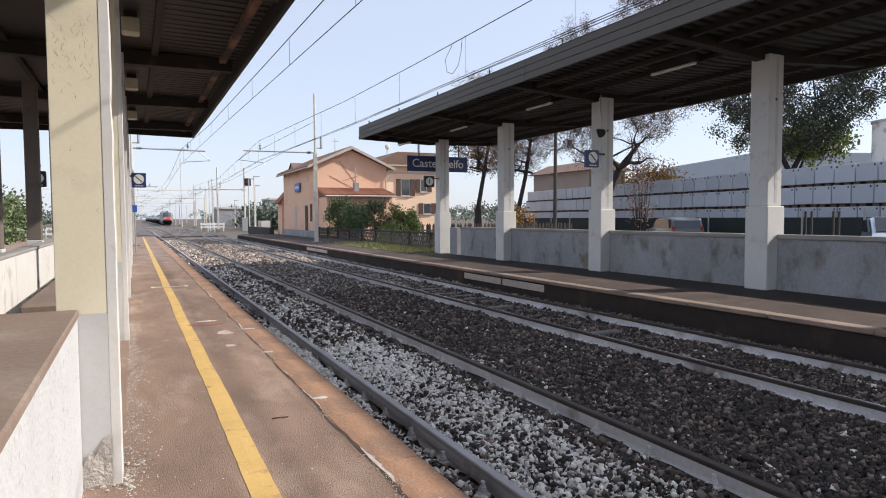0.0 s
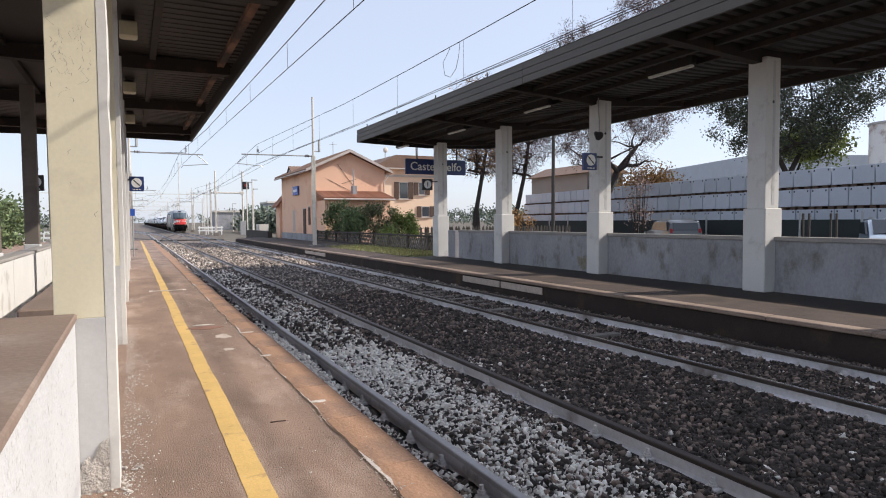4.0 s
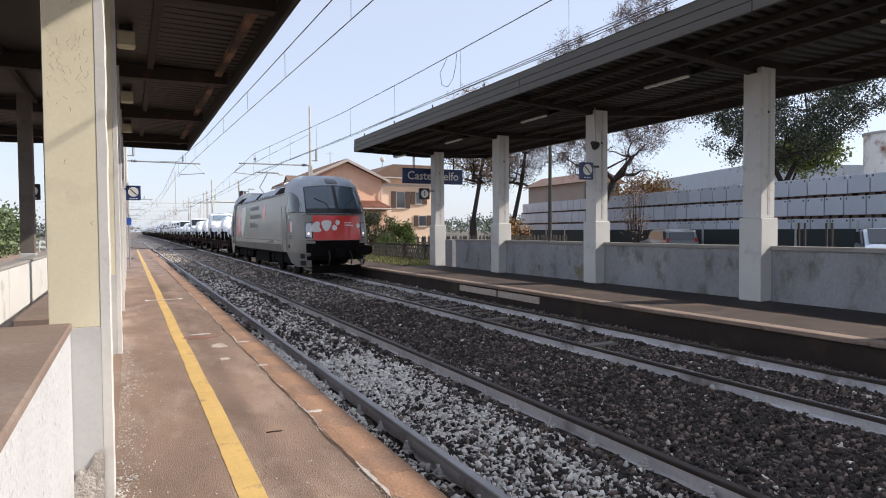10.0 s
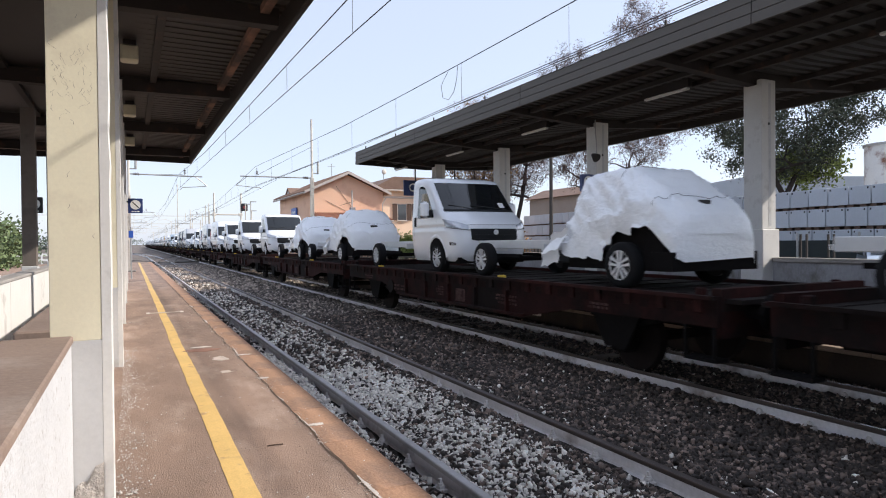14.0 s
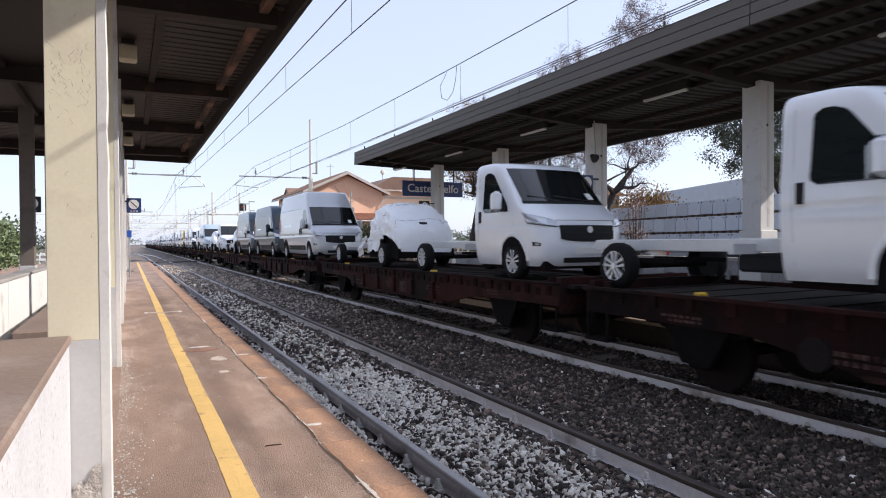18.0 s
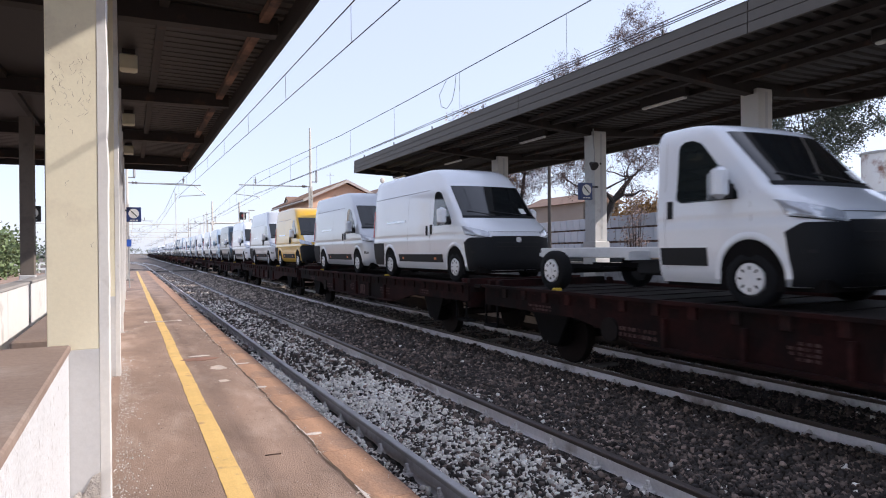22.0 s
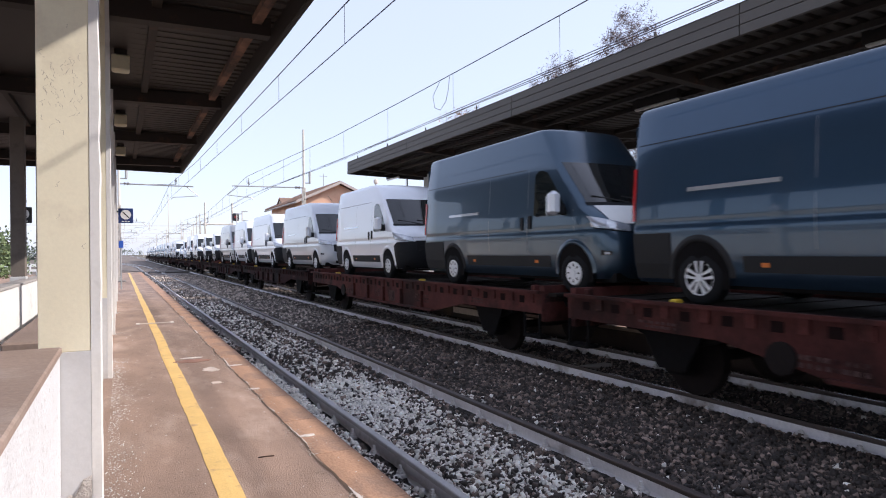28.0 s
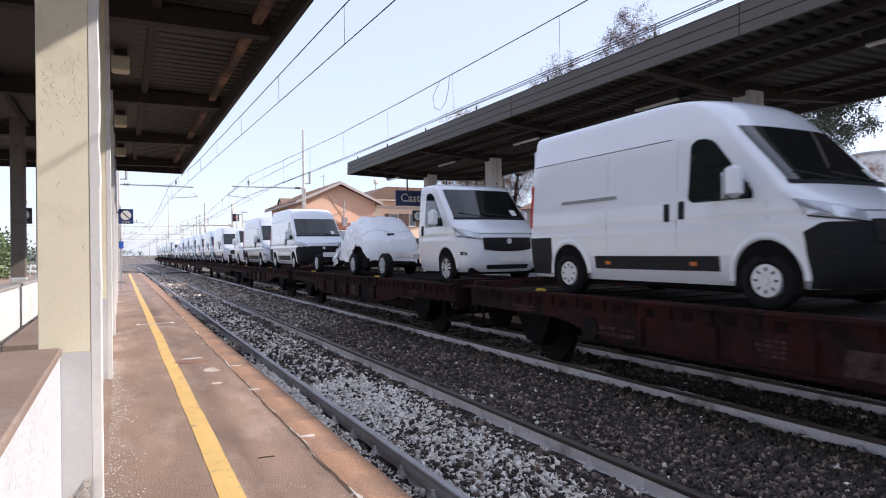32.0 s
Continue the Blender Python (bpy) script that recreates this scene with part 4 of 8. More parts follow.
line_mast(9.62, 36.8, 9.05, -1, "tall grey lattice mast carrying the overhead line", 4.05)
line_mast(-0.05, 38.0, 7.2, 1, "grey lattice mast behind the platform columns", 3.72)
for k, y in enumerate((88, 126, 170, 220, 280, 350)):
    line_mast(9.9 + k * 0.1, y, 8.2, -1, "distant grey mast of the overhead line", 3.0)
    line_mast(-0.6, y - 6, 8.0, 1, "distant grey mast of the overhead line", 3.2)
for k, (y, zb) in enumerate(((118, 6.6), (160, 6.5), (215, 6.6), (290, 6.8))):
    g2 = thing("line_portal", pose(0, y, 0), "distant steel portal over the tracks", "catenary portal", "portals over the tracks")
    for x in (-14 - 2 * k, 12.5 + 2.5 * k):
        part("post", Geo().box(x - 0.09, x + 0.09, -0.09, 0.09, -0.3, zb + 0.9), M_MAST, g2)
    part("beam", Geo().box(-14 - 2 * k, 12.5 + 2.5 * k, -0.03, 0.03, zb - 0.05, zb + 0.04), M_MAST, g2)
    for x in (-9, -4.5, 0.6, 4.4, 8.6):
        part("dropper", Geo().cyl((x, 0, zb + 0.5), (x, 0, zb - 0.9), 0.04, 5), M_MAST, g2)
        part("arm", Geo().tube([(x, 0, zb - 0.75), (x + 1.1, 0, zb - 0.6), (x + 1.9, 0, zb - 1.0)], 0.03, 5), M_MAST, g2)


def catenary(stagger, z_contact, pts, label, twin=0.0):
    """Contact wires hung by droppers from a messenger wire through (y, z); stagger gives its place across the track, (y, x)."""
    t = thing("overhead_wire", pose(0, 0, 0), label, "overhead wire", "wires of the overhead line")
    for dx in (0.0, twin) if twin else (0.0,):
        part("contact_wire", Geo().tube([(x + dx, y, z_contact) for y, x in stagger], 0.008, 5), M_WIRE, t)
    part("messenger_wire", Geo().tube([(lerp2(stagger, y), y, z) for y, z in pts], 0.010, 5), M_WIRE, t)
    for y in list(range(-15, 60, 4)) + list(range(60, 200, 12)):
        x = lerp2(stagger, y)
        part("dropper", Geo().cyl((x, y, z_contact), (x, y, lerp2(pts, y)), 0.004, 4), M_WIRE, t)
    return t


def lerp2(table, x):
    for a, b in zip(table, table[1:]):
        if x <= b[0]:
            return a[1] + (b[1] - a[1]) * (x - a[0]) / (b[0] - a[0])
    return table[-1][1]


catenary([(-25, 3.7), (10.4, 2.96), (21.5, 2.73), (38, 2.45), (82, 3.1), (120, 2.5), (200, 0.5), (400, -5.0)], 4.85,
         [(-25, 5.8), (0, 5.5), (10, 5.42), (16, 5.36), (26, 5.32), (38, 5.62), (60, 5.3), (82, 5.7), (100, 5.35), (120, 5.7), (250, 5.4), (400, 5.4)], "thin dark contact and messenger wires above the near track")
t = catenary([(-25, 7.0), (10, 6.95), (22, 6.9), (36.8, 6.4), (62, 7.1), (88, 7.4), (126, 7.2), (250, 8.0), (400, 8.8)], 5.02,
             [(-25, 6.0), (0, 5.93), (10, 5.90), (16, 5.89), (22, 5.93), (36.8, 6.1), (62, 5.5), (88, 6.1), (107, 5.5), (126, 6.1), (250, 5.8), (400, 5.8)], "thin dark contact and messenger wires above the far track", 0.09)
loop = Geo().tube([(6.95, 13.2, 5.88), (6.97, 13.3, 5.6), (7.0, 13.5, 5.35), (6.98, 13.75, 5.2), (6.95, 14.0, 5.3), (6.93, 14.05, 5.6), (6.95, 13.7, 5.88)], 0.006, 5)
part("jumper_loop", loop, M_WIRE, t, "hanging loop of jumper wire")
for (x, z, dx) in ((8.2, 5.75, 0.0),):
    w = thing("feeder_wire", pose(x, 0, z), "thin dark feeder wire along the line", "overhead wire", "wires of the overhead line")
    part("wire", Geo().tube([(dx * 2, -20, 0.0), (dx, 10, -0.25), (0, 36.8, 0), (0.1, 62, -0.35), (0.2, 88, -0.3), (0.4, 170, -0.6), (0.6, 350, -0.8)], 0.009, 5), M_WIRE, w)

sigp = thing("signal_gantry", pose(0, 104, -0.3), "grey signal post with an arm and a red signal", "signal")
part("post", Geo().cyl((15.75, 0, 0), (15.75, 0, 10.0), 0.13, 10), M_MAST, sigp)
part("post", Geo().cyl((11.7, 0, 0), (11.7, 0, 10.0), 0.17, 10, 0.11), M_MAST, sigp)
part("arm", Geo().cyl((11.5, 0, 6.62), (16, 0, 6.62), 0.12, 8), M_MAST, sigp)
for x in (11.7, 15.65):
    part("joint_plate", Geo().box(x - 0.3, x + 0.3, -0.16, 0.16, 6.38, 6.86, c=0.06), M_MAST, sigp)
part("signal_box", Geo().box(15.75, 16.75, -0.3, 0.2, 7.2, 8.4, c=0.1), M_BLACK, sigp, "black backing board")
part("lens", Geo().cyl((16.25, -0.31, 7.8), (16.25, -0.36, 7.8), 0.24, 14), M_REDGLOW, sigp, "red lens")
part("cabinet", Geo().box(15.3, 16.1, -0.4, 0.3, 0, 2.2, c=0.03), M_STEEL, sigp, "grey equipment cabinet")
for k, (x, y, h, head) in enumerate(((14.7, 93, 7.6, 1), (15.6, 94, 8.0, 1), (17.4, 104, 7.2, 1), (13.0, 124, 9.5, 0), (13.6, 135, 9.8, 0), (15.4, 160, 9.3, 0), (15.6, 190, 10.5, 0), (10.6, 170, 17, 0), (20.0, 146, 6.0, 1), (11.9, 200, 8, 0), (12.4, 230, 8, 0))):
    p = thing("lamp_post" if head else "line_post", pose(x, y, -0.3), "thin pale post beside the line" if head else "slender grey pole beside the tracks", "lamp post" if head else "pole", "posts beside the line")
    part("pole", Geo().cyl((0, 0, 0), (0, 0, h), 0.11 if not head else 0.085, 8, 0.07), M_MAST, p)
    if head:
        part("head", Geo().box(-0.1, 0.75, -0.1, 0.1, h, h + 0.12), M_STEEL, p)
    else:
        part("cap", Geo().box(-0.25, 0.25, -0.06, 0.06, h - 0.5, h - 0.4), M_STEEL, p)
M_WHITEBOARD = mat("white_barrier_paint", (0.78, 0.78, 0.76), 0.7, 0.1, 10, 1, 0.05)
for k in range(6):
    b = thing("white_barrier", pose(-11 + k * 1.2 if k < 4 else 10.6 + (k - 4) * 1.5, 60 + k * 3 if k < 4 else 104 + k, 0), "white painted barrier beside the tracks", "barrier", "white barriers")
    part("rail_board", Geo().box(-1.2, 1.2, -0.04, 0.04, 0.75, 1.0), M_WHITEBOARD, b)
    part("rail_board", Geo().box(-1.2, 1.2, -0.04, 0.04, 0.3, 0.5), M_WHITEBOARD, b)
    for x in (-1.0, 0, 1.0):
        part("post", Geo().box(x - 0.06, x + 0.06, -0.05, 0.05, -0.3, 1.1), M_WHITEBOARD, b)
# turnouts and boarded crossing beyond the platform
sw = thing("turnout", pose(0, 0, 0), "curved turnout rails beyond the platform end", "railway track", kind="structure")
for off in (-0.75, 0.75):
    for (xa, xb, ya, yb) in ((2.93, -7.2, 58, 112), (2.93, 7.25, 62, 118), (7.1, 12.5, 74, 128)):
        pts = []
        for i in range(15):
            s = i / 14
            pts.append((xa + off + (xb - xa) * (3 * s * s - 2 * s ** 3), ya + (yb - ya) * s, -0.03))
        part("rail", Geo().tube(pts, 0.04, 6), M_RAILTOP, sw)
tagged(part("boarded_crossing", Geo().box(1.2, 8.6, 70, 72.4, -0.14, -0.045), M_FENCE), "dark timber boards across both tracks", "crossing", kind="structure")
for x in (-5.95, -4.45):
    tagged(part("side_track_rail", Geo().prism([(x + a, z) for a, z in RAIL_FOOT], "y", 70, 900), M_RAIL), "rail of a side track", "railway track", kind="structure")


# ---- station house and garden ----
def window(parent, x, y, z, w, h, axis, shutters=True):
    """A framed window; axis y: in a wall facing the camera; x: in a wall facing the line."""
    m = pose(x, y, z) if axis == "y" else pose(x, y, z, 0, 0, -90)
    win = part("window", Geo().box(-w / 2, w / 2, -0.03, 0.06, -h / 2, h / 2), M_EAVE, parent, at=m)
    part("pane", Geo().box(-w / 2 + 0.07, w / 2 - 0.07, -0.04, -0.03, -h / 2 + 0.07, h / 2 - 0.07), M_HGLASS, win, "dark reflecting glass")
    if shutters:
        for s in (-1, 1):
            part("shutter", Geo().box(s * (w / 2 + 0.26) - 0.24, s * (w / 2 + 0.26) + 0.24, -0.07, -0.02, -h / 2, h / 2, c=0.01), M_SHUTTER, win, "open brown shutter")
    part("sill", Geo().box(-w / 2 - 0.1, w / 2 + 0.1, -0.12, 0.0, -h / 2 - 0.08, -h / 2), M_EAVE, win)
    return win


house = thing("station_house", pose(0, 0, 0), "salmon pink rendered house with a low gable roof", "house")
HX0, HX1, HY0, HY1, EV, RG = 11.9, 17.65, 46.2, 56.5, 5.62, 6.96
part("wall", Geo().prism([(HX0, -0.3), (HX1, -0.3), (HX1, EV), ((HX0 + HX1) / 2, RG - 0.08), (HX0, EV)], "y", HY0, HY1), M_PINK, house, "salmon render")
part("plinth", Geo().box(HX0 - 0.04, HX1 + 0.04, HY0 - 0.04, HY1 + 0.04, -0.3, 0.82), M_PARAPET, house, "grey stained plinth")
for s in (-1, 1):
    xm = (HX0 + HX1) / 2
    xe = xm + s * (HX1 - xm + 0.5)
    ze = EV - 0.18
    part("roof", Geo().prism([(xm, RG), (xe, ze), (xe, ze + 0.12), (xm, RG + 0.14)], "y", HY0 - 0.45, HY1 + 0.45), M_TILES_D, house, "weathered tile roof")
    part("bargeboard", Geo().prism([(xm, RG - 0.06), (xe, ze - 0.06), (xe, ze + 0.14), (xm, RG + 0.15)], "y", HY0 - 0.49, HY0 - 0.452), M_EAVE, house, "pale bargeboard")
    part("gutter", Geo().cyl((xe, HY0 - 0.45, ze), (xe, HY1 + 0.45, ze), 0.07, 8), M_EAVE, house)
for y, w, h, z in ((48.3, 0.75, 1.9, 1.75), (51.9, 0.75, 1.75, 1.8), (46.85, 0.5, 1.3, 2.15)):
    if y > 51:
        part("blind_niche", Geo().box(HX0 - 0.02, HX0 + 0.02, y - w / 2, y + w / 2, z - h / 2, z + h / 2), M_EAVE, house, "walled-up window niche")
        continue
    d = part("door", Geo().box(HX0 - 0.05, HX0 + 0.02, y - w / 2, y + w / 2, z - h / 2, z + h / 2), M_SHUTTER, house, "dark brown door")
    part("frame", Geo().box(HX0 - 0.03, HX0 + 0.01, y - w / 2 - 0.08, y + w / 2 + 0.08, z + h / 2, z + h / 2 + 0.08), M_EAVE, d)
part("drainpipe", Geo().tube([(HX1 + 0.3, HY0 - 0.1, EV - 0.3), (HX1 - 0.1, HY0 - 0.12, EV - 0.9), (HX1 - 0.1, HY0 - 0.12, 3.9)], 0.05, 8), M_EAVE, house)
hs = part("house_sign", Geo().box(HX0 - 0.16, HX0 - 0.06, 49.9, 51.6, 3.85, 4.55, c=0.02), M_BLUE, house, "blue name sign with white writing")
for k in range(4):
    part("text_bar", Geo().box(HX0 - 0.17, HX0 - 0.161, 50.15 + k * 0.33, 50.38 + k * 0.33, 4.1, 4.3), M_SIGNW, hs)
part("side_roof", Geo().prism([(11.45, 3.0), (12.3, 4.0), (12.3, 4.12), (11.4, 3.1)], "y", 56.6, 58.6), M_TILES, house, "lean-to roof at the back")
part("side_wall", Geo().prism([(11.75, -0.3), (12.3, -0.3), (12.3, 3.9), (11.75, 3.25)], "y", 56.8, 58.4), M_PINK, house)
for a, b in (((13.1, 4.9), (14.9, 4.0)), ((13.9, 6.0), (15.2, 4.3)), ((14.2, 4.55), (15.4, 4.95))):
    part("wall_cable", Geo().cyl((a[0], HY0 - 0.02, a[1]), (b[0], HY0 - 0.02, b[1]), 0.012, 5), M_FENCE, house, "slack grey cable")
part("porch", Geo().box(12.25, 17.2, 43.9, HY0 - 0.02, -0.3, 3.25), M_PINK, house, "low annex in front of the gable")
roofp = part("porch_roof", Geo().prism([(43.45, 3.28), (HY0 - 0.01, 3.86), (HY0 - 0.01, 3.94), (43.45, 3.37)], "x", 12.05, 17.4), M_TILES, house, "terracotta tile roof")
part("porch_gutter", Geo().cyl((12.05, 43.42, 3.3), (17.4, 43.42, 3.3), 0.06, 8), M_EAVE, house)
tile = Geo().cyl((0, 0, 0), (0, 2.74, 0.58), 0.075, 8).mesh("roof_tile", M_TILES)
for k in range(33):
    part("roof_tile", tile, None, roofp, at=pose(12.13 + k * 0.162, 43.43, 3.38))
part("vent_pipe", Geo().tube([(14.75, 45.0, 3.5), (14.75, 45.0, 4.2), (14.75, 45.0, 5.6)], 0.05, 8), M_STEEL, house, "thin metal chimney pipe")
part("chimney", Geo().box(14.6, 14.95, 44.8, 45.2, 3.3, 4.35, c=0.02), M_PARAPET, house, "grey stub chimney")
ant = part("antenna", Geo().tube([(14.4, 49, 6.7), (14.4, 49, 8.0)], 0.025, 6), M_STEEL, house)
part("antenna_bar", Geo().cyl((14.1, 49, 7.8), (14.7, 49, 7.8), 0.015, 5), M_STEEL, ant)
# ribs of the weathered main roof and a small cross gable
rib = Geo().cyl((0, 0, 0), (-(HX1 - HX0) / 2 - 0.5, 0, -(RG - EV + 0.18)), 0.07, 6).mesh("roof_tile", M_TILES_D)
for k in range(36):
    part("roof_tile", rib, None, house, at=pose((HX0 + HX1) / 2, HY0 - 0.3 + k * 0.31, RG + 0.13))
gab = part("cross_gable", Geo().prism([(53.2, 5.6), (55.8, 5.6), (54.5, 6.36)], "x", 12.2, 13.6), M_EAVE, house, "small gable over the eave")
for ya, yb in ((53.0, 54.5), (56.0, 54.5)):
    part("gable_roof", Geo().prism([(ya, 5.52), (yb, 6.38), (yb, 6.48), (ya, 5.62)], "x", 12.1, 13.7), M_TILES_D, gab, "terracotta tiles")

house2 = thing("apartment_house", pose(0, 0, 0), "pale peach house with brown shutters behind the station house", "house")
part("wall", Geo().box(20.6, 27.6, 56, 66, -0.3, 6.7), M_PINK2, house2, "peach render")
part("roof", Geo().prism([(20.0, 6.7), (28.2, 6.7), (26.3, 7.9), (22.3, 7.9)], "y", 55.3, 66.6), M_TILES_D, house2, "low hipped tile roof")
part("eave", Geo().box(20.0, 28.2, 55.3, 66.6, 6.58, 6.72), M_EAVE, house2)
part("cornice", Geo().box(20.5, 27.7, 55.9, 56.0, 5.9, 6.1), M_EAVE, house2)
for (x, z, w, h) in ((23.3, 4.6, 0.95, 1.6), (25.2, 4.8, 0.7, 1.2), (25.57, 2.6, 0.84, 1.05)):
    window(house2, x, 55.98, z, w, h, "y")
part("balcony", Geo().box(18.9, 20.6, 55.8, 58.5, 5.0, 5.5), M_TILES_D, house2)
dish = part("satellite_dish", Geo().ball((21.9, 57, 8.5), 0.24, 0.1, 0.26, 8), M_MAST, house2, "grey satellite dish", smooth=True)
part("dish_pole", Geo().cyl((21.9, 57.1, 7.5), (21.9, 57.1, 8.5), 0.04, 6), M_STEEL, dish)
part("antenna", Geo().tube([(25.5, 58, 7.6), (25.5, 58, 9.4)], 0.04, 6), M_STEEL, house2)

garden = thing("garden_fence", pose(0, 0, 0), "low dark lattice fence of concrete pickets along the garden", "fence")
M_LATTICE = mat("pale_concrete_lattice", (0.17, 0.155, 0.135), 0.9, 0.35, 16, 2, 0.2, rand=0.4)
pick = {q: Geo().box(-0.015, 0.015, -0.028, 0.028, -0.37, 0.37, m=pose(0, 0, 0, q, 0, 0)).mesh("lattice_bar", M_LATTICE if q > 0 else M_FENCE) for q in (33, -33)}
fy = 23.7
while fy < 45.3:
    for q, dx in ((33, 0.0), (-33, 0.035)):
        part("lattice_bar", pick[q], None, garden, at=pose(12.05 + dx, fy, 0.70))
    fy += 0.26
for z in (0.36, 1.0):
    part("rail", Geo().box(12.0, 12.1, 23.5, 45.6, z, z + 0.08), M_FENCE, garden)
for k in range(10):
    part("post", Geo().box(11.97, 12.13, 23.5 + k * 2.42, 23.62 + k * 2.42, 0, 1.12), M_FENCE, garden)
part("kerb", Geo().box(11.9, 12.2, 23.4, 45.7, -0.3, 0.36), M_FACE, garden)
gate = thing("wooden_fence", pose(0, 0, 0), "taller weathered grey wooden picket fence", "fence")
pick = Geo().prism([(-0.06, 0), (0.06, 0), (0.06, 1.35), (0, 1.45), (-0.06, 1.35)], "y", -0.015, 0.015).mesh("picket", M_FENCE)
for k in range(46):
    part("picket", pick, None, gate, at=pose(12.4 + k * 0.17, 27.6 - k * 0.03, 0.02, 0, rng.uniform(-2, 2), 0))
for z in (0.45, 1.1):
    part("rail", Geo().box(12.3, 20.2, 27.4, 27.44, z, z + 0.07), M_FENCE, gate)
tagged(part("verge", Geo().box(10.1, 11.88, 23.2, 33.5, PZ, PZ + 0.012), M_GRASS), "strip of grass behind the far platform", "grass verge", kind="structure")
bl = Geo()
for k in range(7000):
    x, y = min(11.9, 9.7 + 2.3 * rng.random() ** 0.6), 23.3 + 12 * rng.random() ** 1.2
    h = rng.uniform(0.05, 0.2)
    a = rng.uniform(0, 6.3)
    dx, dy = 0.012 * math.cos(a), 0.012 * math.sin(a)
    lx, ly = rng.normal(0, 0.04, 2)
    bl.add([(x - dx, y - dy, PZ), (x + dx, y + dy, PZ), (x + lx, y + ly, PZ + h)], [(0, 1, 2)])
tagged(part("grass_blades", bl, M_GRASS), "tufts of yellow-green grass", "grass", kind="stuff")


# ---- trees and bushes ----
def leaf_cloud(points, count, size, spread, r, broad=0.55):
    """Many small leaves round the given points."""
    pts = np.array(points)
    idx = r.integers(0, len(pts), count)
    c = pts[idx] + r.normal(0, spread, (count, 3))
    a, b = r.normal(size=(count, 3)), r.normal(size=(count, 3))
    a /= np.linalg.norm(a, axis=1)[:, None]
    b -= (a * b).sum(1)[:, None] * a
    b /= np.linalg.norm(b, axis=1)[:, None]
    s = size * r.uniform(0.5, 1.3, (count, 1))
    v = np.stack([c - a * s, c + b * s * broad, c + a * s, c - b * s * broad], 1)
    ge = Geo()
    ge.v = [tuple(p) for p in v.reshape(-1, 3)]
    ge.f = [(4 * i, 4 * i + 1, 4 * i + 2, 4 * i + 3) for i in range(count)]
    return ge


def tree(name, x, y, z0, trunk, height, spread, levels, leaf, count, size, seed, label, limbs=4, lean=0.0, leaf_spread=0.25, twiggy=0, tip_level=3, stem=0.27):
    r = np.random.default_rng(seed)
    t = thing(name, pose(x, y, z0), label, "tree")
    wood, twigs, tips = Geo(), Geo(), []

    def grow(p, d, length, rad, level):
        n = 3
        for i in range(n):
            d2 = Vector(d) + Vector(r.normal(0, 0.13, 3)) + Vector((0, 0, 0.05))
            d2.normalize()
            q = p + d2 * (length / n)
            (wood if rad > 0.03 else twigs).cyl(p, q, max(rad * (1 - 0.22 * i / n), 0.008), 7 if rad > 0.05 else 4, max(rad * (1 - 0.22 * (i + 1) / n), 0.007), caps=False)
            p, d = q, d2
            if level >= tip_level:
                tips.append(tuple(p))
        if level >= levels:
            return
        k = limbs if level == 0 else int(r.integers(2, 4))
        for i in range(k):
            a = 2 * math.pi * (i + r.uniform(-0.25, 0.25)) / k + level
            out = Vector((math.cos(a), math.sin(a), 0))
            tilt = r.uniform(0.35, 0.75) * spread
            d3 = (Vector(d) * (1 - 0.3 * tilt) + out * tilt).normalized()
            grow(p, d3, (height * 0.27 if level == 0 else length) * r.uniform(0.62, 0.85), rad * r.uniform(0.5, 0.68), level + 1)

    grow(Vector((0, 0, 0)), Vector((lean, 0, 1)).normalized(), height * stem, trunk, 0)
    part("trunk", wood, M_BARK, t, "dark rough bark", smooth=True)
    if twigs.v:
        tagged(part("branch_mass", twigs, M_BARK, t), kind="stuff")
    part("crown", leaf_cloud(tips, count, size, leaf_spread, r), leaf, t)
    if twiggy:
        ends = tips[len(tips) // 8:]
        tagged(part("twig_mass", leaf_cloud(ends, twiggy, 0.30, leaf_spread * 1.5, r, 0.045), M_TWIG, t), "thin pinkish twigs", kind="stuff")
    return t



